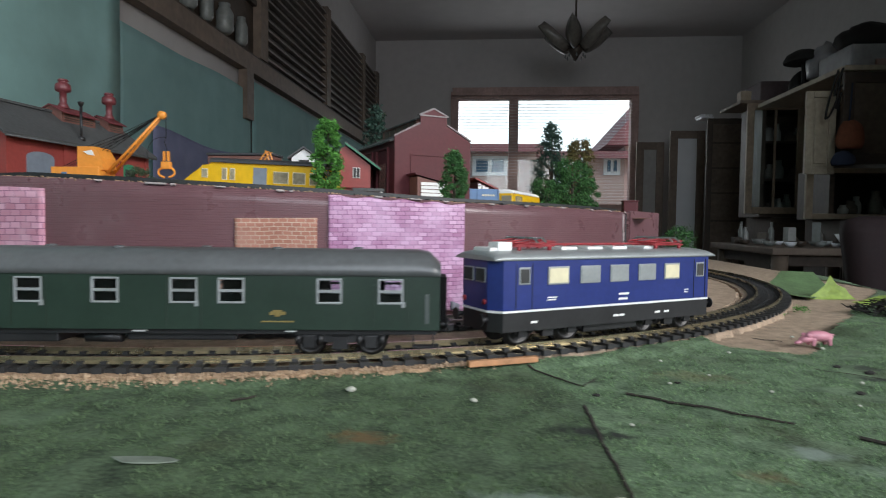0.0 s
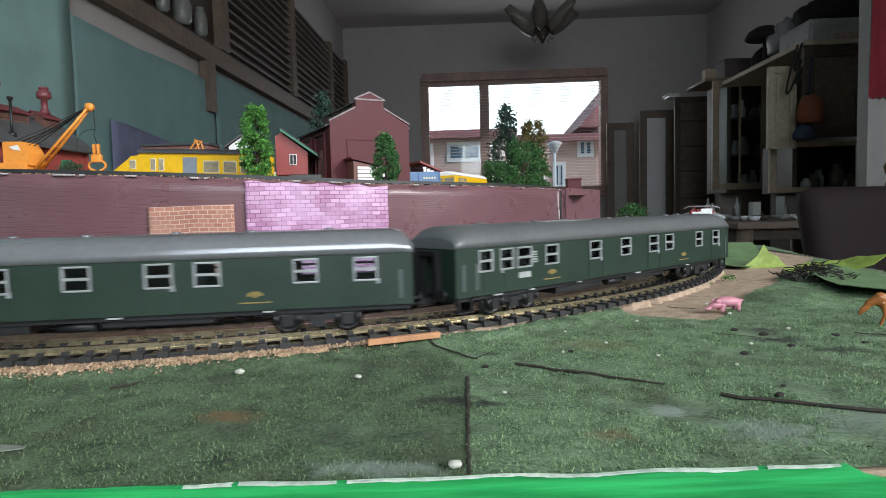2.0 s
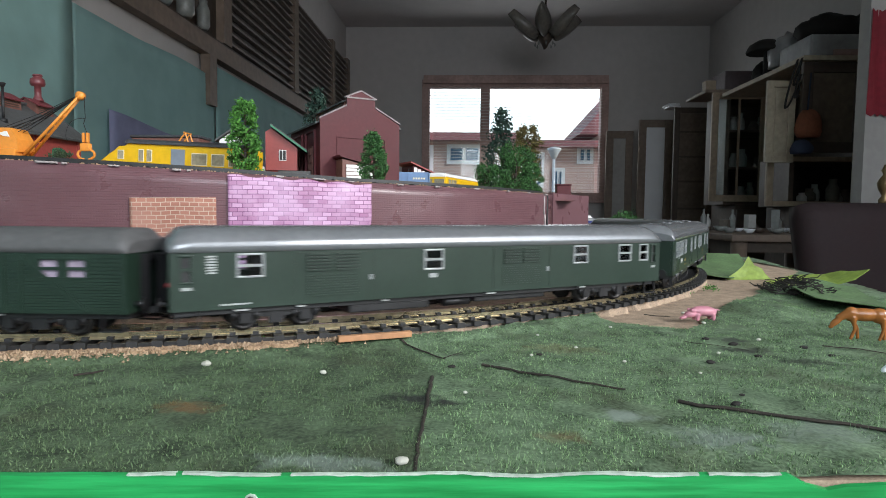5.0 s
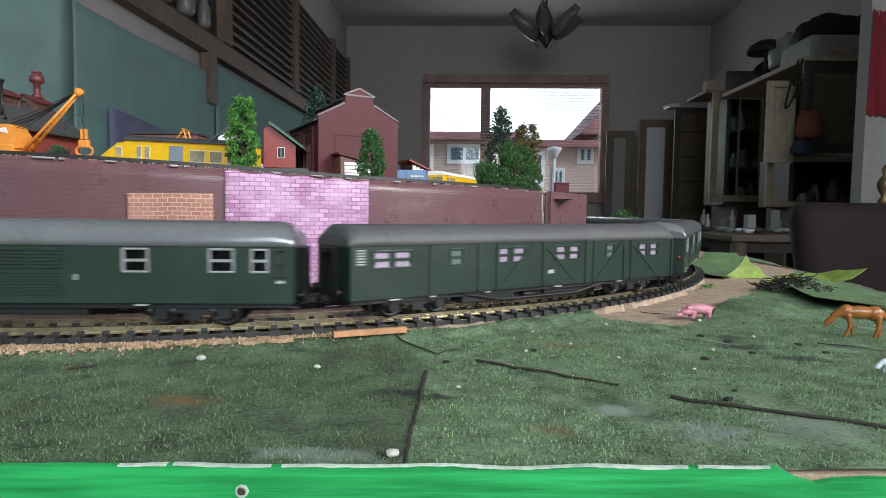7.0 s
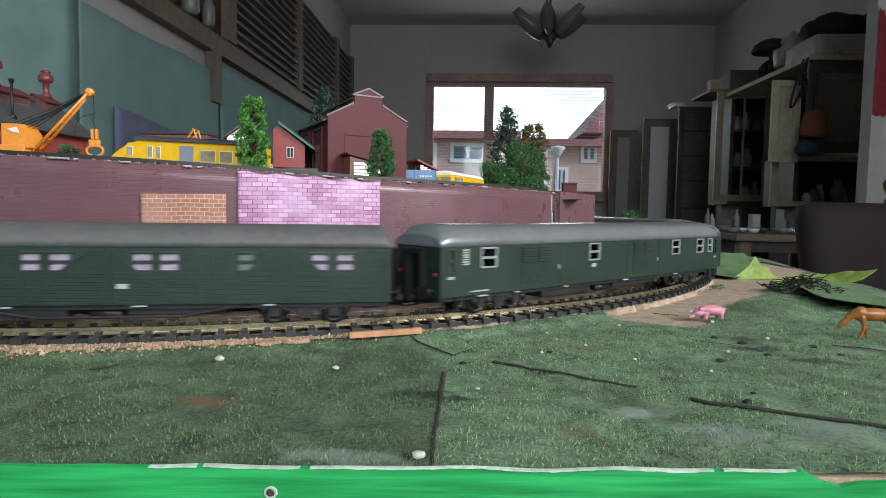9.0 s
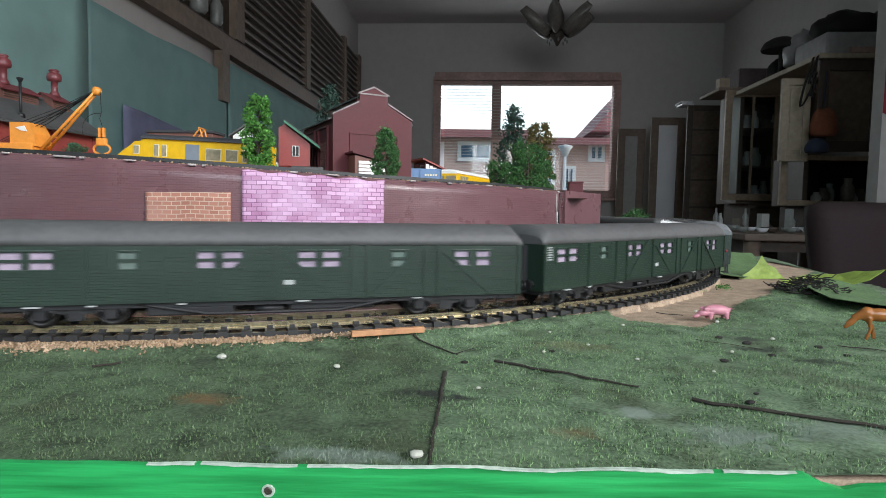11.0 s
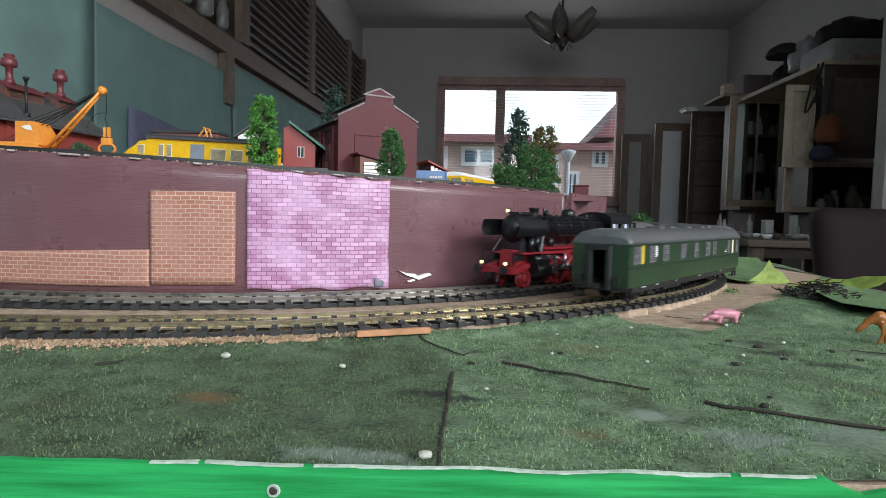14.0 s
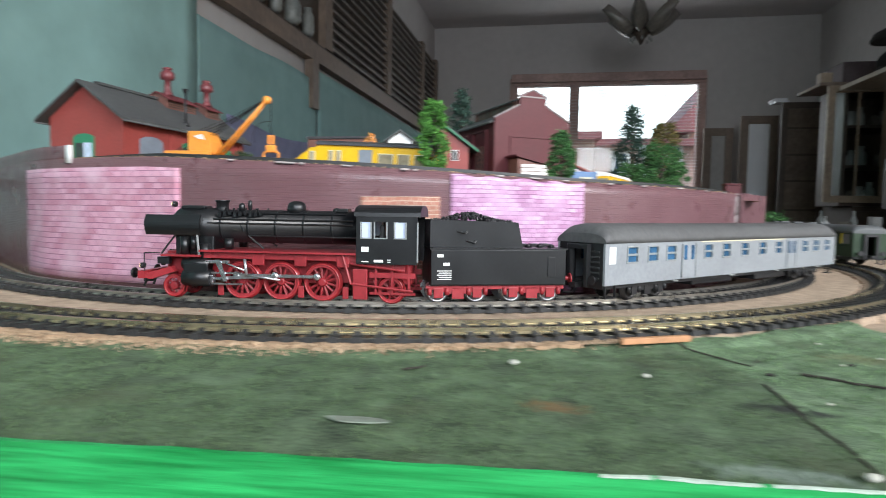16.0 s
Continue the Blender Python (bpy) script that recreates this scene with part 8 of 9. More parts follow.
def fibres(left):
    """Short scatter fibres standing on a grass mat."""
    rng = np.random.default_rng(8 + left)
    n = 420000
    x = rng.uniform(-0.34, 0.33, n)
    y = 0.07 + rng.uniform(0, 1, n) ** 1.25 * 0.42
    keep = [i for i in range(n) if (x[i] < seam_x(y[i])) == left and y[i] > fascia_y(x[i]) + 0.0006 and in_table(x[i], y[i]) and math.hypot(x[i] - CX, y[i] - CY) > 0.452 and not in_sand(x[i], y[i]) and noise.noise((x[i] * 50, y[i] * 50, 3)) + 0.5 * noise.noise((x[i] * 150, y[i] * 150, 6)) > -0.28]
    x, y = x[keep], y[keep]
    z = np.array([grass_z(a, b) for a, b in zip(x, y)])
    n = len(x)
    c = np.stack([x, y, z - 0.0001], 1)
    ang = rng.uniform(0, 2 * np.pi, n)
    d = np.stack([np.cos(ang), np.sin(ang), np.zeros(n)], 1) * rng.uniform(0.00008, 0.00018, (n, 1))
    lean = rng.normal(0, 0.00045, (n, 3))
    tuft = np.array([noise.noise((a * 420, b * 420, 9)) for a, b in zip(x, y)])
    lean[:, 2] = rng.uniform(0.0004, 0.0011, n) * (1 + 0.9 * tuft)
    v = np.stack([c - d, c + d, c + lean], 1).reshape(-1, 3)
    me = bpy.data.meshes.new("grass_fibres")
    me.vertices.add(3 * n)
    me.vertices.foreach_set("co", v.ravel())
    me.loops.add(3 * n)
    me.loops.foreach_set("vertex_index", np.arange(3 * n, dtype=np.int32))
    me.polygons.add(n)
    me.polygons.foreach_set("loop_start", np.arange(0, 3 * n, 3, dtype=np.int32))
    me.update()
    me.validate()
    me.materials.append(BLADE_OLD_SHADED if left else BLADE)
    tagged(new("grass_fibres", me), "short olive flocked fibres of the older mat, darkened for weaker light" if left else "short flocked green fibres of the grass mat", "grass", kind="stuff")


fibres(True)
fibres(False)

# ---- the west side of the room: paper, shelf ----
def rail_z(y):
    return 0.797 - 0.003 * (y - 2.1)


def wall_paper(name, y0, y1, top, bottom, x, material, label, wave, ny=50, nz=24):
    bm = bmesh.new()
    grid = []
    for i in range(ny + 1):
        y = y0 + (y1 - y0) * i / ny
        col = []
        for j in range(nz + 1):
            z = bottom + (top(y) - bottom) * j / nz
            dx = wave * (noise.noise((y * 2.2, z * 1.1, 3)) + 0.5 * noise.noise((y * 6, z * 2.5, 8))) + wave * 0.6 * math.sin(y * 9 + 2 * z)
            col.append(bm.verts.new((x + dx, y, z)))
        grid.append(col)
    for a, b in zip(grid, grid[1:]):
        for j in range(nz):
            bm.faces.new((a[j], b[j], b[j + 1], a[j + 1])).smooth = True
    ob = part(name, bm, material, fix=False)
    so = ob.modifiers.new("thick", "SOLIDIFY")
    so.thickness = 0.0015
    return tagged(ob, label, "backdrop paper", "backdrop sheets")


# the same turquoise paper, with the weaker light down the wall in its colour
PAPER_SHADED = mat("shaded_turquoise_paper", (0.225, 0.375, 0.365), 0.85, grain=9, vary=0.12, bump=0.05)
PAPER_VIOLET = mat("violet_hill_print", (0.20, 0.21, 0.33), 0.85, grain=14, vary=0.2, bump=0.05)
wall_paper("backdrop_sheet", -1.6, 1.86, lambda y: 1.75, -0.5, -1.205, PAPER, "creased pale turquoise backdrop paper on the wall", 0.020)
wall_paper("backdrop_sheet", 1.865, 2.92, lambda y: 0.705 + 0.006 * math.sin(y * 8), -0.5, -1.215, PAPER_SHADED, "turquoise backdrop paper with a sagging top edge", 0.006)
wall_paper("backdrop_sheet", 2.93, 6.1, lambda y: rail_z(y) - 0.03, -0.5, -1.213, PAPER_SHADED, "turquoise backdrop paper below the shelf, shade in its colour", 0.006)
wall_paper("hill_print", 2.02, 4.6, lambda y: 0.385 - 0.02 * (y - 2.0) + 0.012 * math.sin(y * 7), 0.05, -1.196, PAPER_VIOLET, "violet printed hills pinned on the backdrop", 0.003)


def wall_shelf():
    t = thing("wall_cabinet", "dark wooden wall cabinet with louvred doors along the side wall", "cabinet")
    x1 = -1.195

    def slope(name, y0, y1, z0, z1, xa, xb, material, label=""):
        bm = bmesh.new()
        vs = [bm.verts.new((x, y, rail_z(y) + z)) for y in (y0, y1) for x, z in ((xa, z0), (xb, z0), (xb, z1), (xa, z1))]
        for f in ((0, 1, 2, 3), (7, 6, 5, 4), (0, 4, 5, 1), (1, 5, 6, 2), (2, 6, 7, 3), (3, 7, 4, 0)):
            bm.faces.new([vs[i] for i in f])
        return part(name, bm, material, t, label)
    slope("bottom_rail", 1.2, 6.15, 0.0, 0.085, -1.245, x1, WOOD_RAIL)
    slope("lip", 1.2, 6.15, 0.086, 0.10, -1.245, x1 - 0.012, WOOD_DARK)
    slope("back", 1.2, 6.15, 0.10, 0.80, -1.249, -1.240, WOOD_DARK)
    for y in (2.02, 3.06, 4.28, 5.45, 6.10):
        slope("post", y - 0.05, y + 0.05, 0.101, 0.80, -1.239, x1 - 0.002, WOOD_RAIL)
    for y0, y1 in ((3.12, 4.22), (4.34, 5.39), (5.51, 6.04)):
        for k in range(13):
            z = 0.12 + k * 0.052
            slope("louvre", y0, y1, z, z + 0.012, -1.232, x1 - 0.008, LOUVRE_GREY)
    slope("shelf", 2.08, 3.0, 0.36, 0.385, -1.238, x1 - 0.02, WOOD_DARK)
    slope("bracket", 2.82, 2.90, -0.24, -0.002, -1.235, -1.19, WOOD_RAIL, "wooden bracket strip under the rail")
    return t


LOUVRE_GREY = mat("dusty_louvre_wood", (0.20, 0.175, 0.155), 0.6, grain=30, vary=0.25, bump=0.1)
WOOD_RAIL = mat("brown_shelf_wood", (0.175, 0.130, 0.100), 0.6, grain=30, vary=0.25, bump=0.1)
wall_shelf()
GREYWARE = mat("grey_crockery", (0.20, 0.21, 0.20), 0.35, grain=60, vary=0.2, bump=0.03)
for i, (y, z, r) in enumerate(((2.30, 0.0, 0.035), (2.45, 0.0, 0.028), (2.62, 0.0, 0.04), (2.80, 0.0, 0.03), (2.40, 0.285, 0.035), (2.70, 0.285, 0.04))):
    tagged(part("jar", lathe(bmesh.new(), [(r * 0.6, 0), (r, 0.02), (r, 0.09), (r * 0.6, 0.12), (r * 0.65, 0.135)], (0, 0, 0), "Z", 16), GREYWARE, m=pose(-1.21, y, rail_z(y) + 0.101 + z)), "grey glazed jar standing in the wall cabinet", "jar", "jars")


# ---- chandelier ----
def chandelier():
    t = thing("chandelier", "dark chandelier with leaf-shaped glass shades", "ceiling lamp", pose(0.615, 4.73, 0))
    bm = bmesh.new()
    rod(bm, (0, 0, 1.62), (0, 0, 1.939), 0.008, seg=10)
    lathe(bm, [(0.05, 1.915), (0.05, 1.925), (0.03, 1.939)], (0, 0, 0), "Z", 16)
    lathe(bm, [(0.004, 1.315), (0.016, 1.33), (0.03, 1.36), (0.055, 1.39), (0.05, 1.42), (0.02, 1.46), (0.03, 1.53), (0.034, 1.56), (0.018, 1.62), (0.01, 1.64)], (0, 0, 0), "Z", 20)
    part("stem", bm, WOOD_DARK, t)
    for k in range(6):
        a = k * math.pi / 3 + 0.3
        bm = bmesh.new()
        grid = []
        for i in range(9):
            f = i / 8
            wdt = 0.062 * math.sin(math.pi * min(1, f * 0.92 + 0.08)) ** 0.7
            rr = 0.09 + 0.22 * f
            zz = 1.385 + 0.17 * f ** 1.5
            grid.append([bm.verts.new((rr - 0.05 * (abs(u) ** 2), u * wdt, zz + 0.045 * u * u)) for u in (-1, -0.5, 0, 0.5, 1)])
        for r0, r1 in zip(grid, grid[1:]):
            for j in range(4):
                bm.faces.new((r0[j], r0[j + 1], r1[j + 1], r1[j])).smooth = True
        s = part("shade", bm, SHADE, t, "smoky leaf-shaped glass shade", m=pose(0, 0, 0, 0, 0, math.degrees(a)))
        s.modifiers.new("thick", "SOLIDIFY").thickness = 0.006
        part("lamp_arm", rod(bmesh.new(), (0.03 * math.cos(a), 0.03 * math.sin(a), 1.40), (0.12 * math.cos(a), 0.12 * math.sin(a), 1.43), 0.007, seg=8), WOOD_DARK, t)
    for k in range(8):
        a = k * math.pi / 4
        part("drop", lathe(bmesh.new(), [(0.002, -0.022), (0.008, -0.010), (0.003, 0.010)], (0.075 * math.cos(a), 0.075 * math.sin(a), 1.355), "Z", 8), GREYWARE, t)
    return t


SHADE = mat("smoky_glass_shade", (0.17, 0.155, 0.135), 0.3, grain=40, vary=0.3, bump=0.05)
chandelier()

# ---- the east side of the room ----
def cabinet(name, label, x0, x1, y0, y1, z0, z1, material, doors=1, inner=None, shelves=0, handle=True):
    """A cupboard standing along the wall, its front towards -x or -y."""
    t = thing(name, label, "cabinet", group="cupboards along the wall")
    e = 0.025
    if inner is None:
        part("body", bx(x0, x1, y0 + 0.02, y1, z0, z1, bevel=0.006), material, t)
        for k in range(doors):
            a = x0 + (x1 - x0) * k / doors
            b = x0 + (x1 - x0) * (k + 1) / doors
            d = part("door", bx(a + 0.004, b - 0.004, y0, y0 + 0.019, z0 + 0.05, z1 - 0.03, bevel=0.004), material, t)
            part("door_panel", bx(a + 0.06, b - 0.06, y0 - 0.006, y0 + 0.0, z0 + 0.12, z1 - 0.10, bevel=0.003), material, d)
            if handle:
                part("handle", rod(bmesh.new(), (b - 0.03, y0 - 0.02, (z0 + z1) / 2), (b - 0.03, y0 - 0.001, (z0 + z1) / 2), 0.01, seg=10), WOOD_DARK, d)
    else:
        bm = bmesh.new()
        box(bm, x0, x0 + e, y0, y1, z0, z1)
        box(bm, x1 - e, x1, y0, y1, z0, z1)
        box(bm, x0 + e, x1 - e, y0, y1, z1 - e, z1)
        box(bm, x0 + e, x1 - e, y0, y1, z0, z0 + e)
        part("body", bm, material, t)
        part("back", bx(x0 + e, x1 - e, y1 - 0.012, y1, z0 + e, z1 - e), inner, t)
        for k in range(shelves):
            z = z0 + (z1 - z0) * (k + 1) / (shelves + 1)
            part("shelf", bx(x0 + e, x1 - e, y0 + 0.02, y1 - 0.013, z - 0.008, z + 0.008), inner, t)
    return t


PALE_GREY = mat("pale_grey_paint", (0.34, 0.325, 0.31), 0.6, grain=30, vary=0.1, bump=0.05)
WOOD_CREAM = mat("cream_wood", (0.42, 0.36, 0.27), 0.6, grain=40, vary=0.2, bump=0.06)
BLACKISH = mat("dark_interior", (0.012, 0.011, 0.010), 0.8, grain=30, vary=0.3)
WOOD_EDGE = mat("worn_pale_edged_wood", (0.27, 0.205, 0.145), 0.55, grain=40, vary=0.3, bump=0.1)
SHINY_WHITE = mat("white_gloss_panel", (0.74, 0.75, 0.78), 0.35, grain=10, vary=0.04, bump=0.01)
def open_door(label, x0, x1, y, z0, z1, frame_mat, fill, stile=0.05, cross=(), upright=(), thick=0.022, swing=0.0, handle=None, glass=False):
    """A cupboard door standing open, its face to the room: stiles, rails and a panel or a pane."""
    t = thing("cupboard_door", label, "cupboard door", pose(x0, y, 0, 0, 0, swing), group="open cupboard doors")
    w = x1 - x0
    part("stile", bx(0, stile, 0, thick, z0, z1, bevel=0.003), frame_mat, t)
    part("stile", bx(w - stile, w, 0, thick, z0, z1, bevel=0.003), frame_mat, t)
    for za, zb in ((z0, z0 + stile), (z1 - stile, z1)):
        part("rail", bx(stile + 0.0005, w - stile - 0.0005, 0.001, thick - 0.001, za, zb, bevel=0.002), frame_mat, t)
    for z in cross:
        part("muntin", bx(stile + 0.0005, w - stile - 0.0005, 0.003, thick - 0.003, z - 0.008, z + 0.008), frame_mat, t)
    for x in upright:
        part("muntin", bx(x - 0.006, x + 0.006, 0.004, thick - 0.004, z0 + stile + 0.0005, z1 - stile - 0.0005), frame_mat, t)
    p = part("pane" if glass else "panel", bx(stile + 0.001, w - stile - 0.001, 0.009, 0.012, z0 + stile + 0.001, z1 - stile - 0.001), fill, t)
    if glass:
        p.visible_shadow = False
    if handle is not None:
        part("handle", rod(bmesh.new(), (w - stile / 2, -0.025, handle), (w - stile / 2, 0.0, handle), 0.009, seg=10), BLACKISH, t)
    return t


def lump(centre, radii, seed, rough=0.25, seg=18):
    """A crumpled soft shape."""
    bm = bmesh.new()
    bmesh.ops.create_icosphere(bm, subdivisions=3, radius=1.0)
    for v in bm.verts:
        k = 1 + rough * noise.noise(v.co * 1.6 + Vector((seed, 0, 0))) + rough * 0.6 * noise.noise(v.co * 4.0 + Vector((0, seed, 0)))
        v.co = Vector((centre[0] + v.co.x * k * radii[0], centre[1] + v.co.y * k * radii[1], centre[2] + max(-0.55, v.co.z * k) * radii[2]))
    for f in bm.faces:
        f.smooth = True
    return bm


MAUVE = mat("dull_mauve_card", (0.10, 0.075, 0.08), 0.7, grain=40, vary=0.2, bump=0.1)
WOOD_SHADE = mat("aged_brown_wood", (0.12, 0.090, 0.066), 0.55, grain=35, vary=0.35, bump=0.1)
PLASTIC_BAG = mat("grey_plastic_sheet", (0.30, 0.30, 0.31), 0.35, grain=25, vary=0.25, bump=0.3)
open_door("brown wooden door with a dull grey panel standing open", 1.349, 1.606, 5.85, FLOOR_Z, 0.845, WOOD_RAIL, PALE_GREY, 0.07)
open_door("brown wooden door with a glossy white panel standing open", 1.570, 1.873, 5.53, FLOOR_Z, 0.904, WOOD_RAIL, SHINY_WHITE, 0.068)
open_door("dark brown glazed door with small panes standing open", 1.697, 2.014, 4.96, FLOOR_Z, 0.915, WOOD_DARK, WOOD_SHADE, 0.045, (0.10, 0.32, 0.52, 0.72), handle=0.14)
cabinet("tall_cupboard", "dark brown tall cupboards along the wall", 2.10, 2.42, 5.02, 6.18, FLOOR_Z, 0.90, WOOD_DARK, 1, handle=False)
tagged(part("paper_stack", bx(1.650, 1.745, 4.965, 5.10, 0.916, 0.930, bevel=0.003), SHINY_WHITE), "sheaf of white paper on top of the dark door", "paper", "loose paper")
for i in range(4):
    tagged(part("paper_roll", rod(bmesh.new(), (1.655 + i * 0.024, 4.97, 0.941), (1.655 + i * 0.024, 5.12, 0.943), 0.0105, seg=10), SHINY_WHITE), "white paper roll lying on the sheaf of paper", "paper", "loose paper")
open_door("pale-edged wooden glazed door standing open before the crockery", 1.615, 1.965, 3.98, 0.14, 0.842, WOOD_EDGE, GLASS, 0.042, (), (0.175,), glass=True)
gc = cabinet("glazed_cabinet", "wooden cabinet with open shelves and crockery", 1.72, 2.30, 4.02, 4.35, 0.12, 0.845, WOOD_DARK, inner=WOOD_DARK, shelves=2)
tagged(part("cabinet_board", bx(1.575, 2.30, 4.004, 4.36, 0.846, 0.866, bevel=0.003), WOOD_RAIL), "brown board lying on the glazed cabinet", "board", "boards on the cupboards")


def pot(x, y, z, r, h, material, label):
    """A cup, jar or bottle on a shelf."""
    bm = bmesh.new()
    lathe(bm, [(r * 0.7, 0), (r, h * 0.2), (r * 0.95, h * 0.6), (r * 0.55, h * 0.8), (r * 0.6, h), (r * 0.5, h), (r * 0.45, h * 0.8), (0.001, h * 0.75)], (0, 0, 0), "Z", 14)
    tagged(part("jar", bm, material, m=pose(x, y, z)), label, "jar", "crockery on the shelves")


CROCK = mat("pale_crockery", (0.45, 0.45, 0.43), 0.3, grain=60, vary=0.15)
DULL = mat("dull_stoneware", (0.13, 0.11, 0.09), 0.5, grain=60, vary=0.3)
for i, (x, z) in enumerate(((1.82, 0.1455), (1.89, 0.1455), (1.96, 0.1455), (2.03, 0.1455), (1.83, 0.370), (1.90, 0.370), (1.97, 0.370), (1.82, 0.611), (1.88, 0.611), (1.94, 0.611), (2.00, 0.611))):
    pot(x, 4.12 + 0.03 * (i % 3), z, 0.028 + 0.006 * (i % 2), 0.07 + 0.03 * (i % 3), CROCK if i % 3 else DULL, "pale crockery jar on the cabinet shelf" if i % 3 else "dull stoneware jar on the cabinet shelf")
for i, x in enumerate((1.84, 1.90, 1.95, 2.00, 2.05, 2.11, 2.17, 2.23)):
    pot(x, 3.30 + 0.04 * (i % 3), 0.1255, 0.026 + 0.008 * (i % 2), 0.05 + 0.025 * ((i * 5) % 4), DULL if i % 2 else CROCK, "dusty stoneware jar in the open shelf" if i % 2 else "pale dusty jar in the open shelf")
cabinet("base_cabinet", "dark base unit under the glazed cabinet", 1.80, 2.30, 4.0, 4.4, FLOOR_Z, 0.119, WOOD_DARK, 2)
# near-black back panel: the shade inside the shelf put into its colour
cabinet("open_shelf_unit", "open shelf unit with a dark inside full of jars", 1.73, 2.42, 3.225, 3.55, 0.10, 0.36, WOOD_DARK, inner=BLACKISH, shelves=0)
ff = thing("shelf_front", "pale wooden face frame of the open shelf unit", "shelf front")
part("stile", bx(1.605, 1.640, 3.200, 3.222, 0.10, 0.36, bevel=0.003), WOOD_PALE, ff)
part("stile", bx(2.045, 2.075, 3.200, 3.222, 0.10, 0.80, bevel=0.003), WOOD_PALE, ff)
part("rail", bx(1.641, 2.044, 3.201, 3.221, 0.335, 0.36, bevel=0.003), WOOD_PALE, ff)
part("rail", bx(1.641, 2.044, 3.201, 3.221, 0.10, 0.128, bevel=0.003), WOOD_PALE, ff)
cabinet("hanging_cupboard", "dark brown hanging cupboard under the pale top board", 2.08, 2.42, 3.02, 3.9, 0.365, 0.80, WOOD_DARK, 1, handle=False)
open_door("dark brown wooden door with iron hinges standing open", 1.662, 1.960, 3.0, 0.362, 0.796, WOOD_DARK, WOOD_SHADE, 0.05, handle=0.74)
pd = open_door("pale cream wooden cupboard door with a raised panel", 1.530, 1.668, 3.07, 0.318, 0.722, WOOD_CREAM, WOOD_CREAM, 0.032)
part("raised_panel", bx(0.042, 0.096, 0.003, 0.0085, 0.37, 0.67, bevel=0.002), WOOD_CREAM, pd)
for z in (0.40, 0.62):
    part("hinge", rod(bmesh.new(), (0.142, -0.004, z), (0.142, -0.004, z + 0.05), 0.005, seg=8), BLACKISH, pd)
tagged(part("top_board", bx(1.655, 2.42, 2.99, 3.94, 0.801, 0.826, bevel=0.004), WOOD_CREAM), "pale wooden board lying along the hanging cupboards", "board", "boards on the cupboards")
cabinet("lower_cupboard", "dark lower cupboard under the open shelf", 1.80, 2.42, 3.2, 3.6, FLOOR_Z, 0.099, WOOD_DARK, 2)
tagged(part("wooden_block", bx(1.580, 1.645, 4.01, 4.08, 0.867, 0.925, bevel=0.004), WOOD_PALE), "pale wooden block on top of the cabinet board", "box", "boxes on the cupboards")
tagged(part("dark_box", bx(1.72, 2.14, 4.06, 4.3, 0.867, 1.00, bevel=0.008), MAUVE), "dull mauve cardboard box on top of the cabinet board", "box", "boxes on the cupboards")
t = thing("mushroom_lamp", "black domed lamp on a thin stem with trailing flex", "lamp", pose(1.702, 3.48, 0))
part("shade", lathe(bmesh.new(), [(0.098, 0.962), (0.102, 0.972), (0.085, 1.005), (0.045, 1.028), (0.004, 1.035)], (0, 0, 0), "Z", 24), BLACKISH, t)
part("stem", rod(bmesh.new(), (0, 0, 0.828), (0, 0, 0.964), 0.010, seg=10), BLACKISH, t)
part("base", lathe(bmesh.new(), [(0.05, 0.827), (0.05, 0.836), (0.012, 0.846)], (0, 0, 0), "Z", 18), BLACKISH, t)
tagged(part("storage_box", bx(1.70, 2.12, 3.02, 3.32, 0.827, 0.935, bevel=0.012), PLASTIC_BAG), "grey plastic storage box on the top board", "box", "boxes on the cupboards")
tagged(part("batten", bx(1.80, 2.30, 2.995, 3.012, 0.827, 0.856, bevel=0.003), WOOD_MID), "reddish wooden batten along the top board's edge", "batten")
for i, (c, r, m, text) in enumerate((((1.80, 3.42, 0.93), (0.10, 0.10, 0.12), PLASTIC_BAG, "crumpled grey plastic bag on the top board"), ((1.86, 3.16, 0.985), (0.15, 0.11, 0.085), BLACKISH, "black cloth bundle on the storage box"), ((2.10, 3.20, 1.00), (0.13, 0.10, 0.10), BLACKISH, "black cloth bundle on the storage box"), ((1.75, 3.62, 0.872), (0.055, 0.06, 0.075), BLACKISH, "black cloth bundle on the top board"))):
    tagged(part("folded_cloth", lump(c, r, i * 3.7), m), text, "cloth", "cloths on the cupboards")
t = thing("cable_loop", "black cable hanging in loops from the top board", "cable")
for i, (x, z, dx) in enumerate(((1.645, 0.81, 0.035), (1.648, 0.80, 0.02), (1.64, 0.80, 0.05))):
    bm = bmesh.new()
    rings = []
    for k in range(17):
        f = k / 16
        p = Vector((x - dx * math.sin(math.pi * f) - 0.01 * i, 2.985 - 0.004 * i, z - (0.13 + 0.05 * i) * math.sin(math.pi * f * 0.8)))
        rings.append([bm.verts.new(p + Vector((0.006 * math.cos(a), 0.006 * math.sin(a), 0.004 * math.sin(a + 1)))) for a in (0, 1.05, 2.09, 3.14, 4.19, 5.24)])
    for r0, r1 in zip(rings, rings[1:]):
        for j in range(6):
            bm.faces.new((r0[j], r0[(j + 1) % 6], r1[(j + 1) % 6], r1[j])).smooth = True
    part("loop", bm, BLACKISH, t)
ORANGE_CLOTH = mat("orange_cloth", (0.19, 0.060, 0.028), 0.85, grain=60, vary=0.2, bump=0.2)
NAVY = mat("navy_cloth", (0.02, 0.03, 0.06), 0.85, grain=60, vary=0.2, bump=0.2)
t = thing("peaked_cap", "orange cloth cap with a navy peak hanging on the cupboard door", "cap")
part("crown", lump((1.672, 2.955, 0.475), (0.062, 0.036, 0.088), 5.1, 0.14), ORANGE_CLOTH, t)
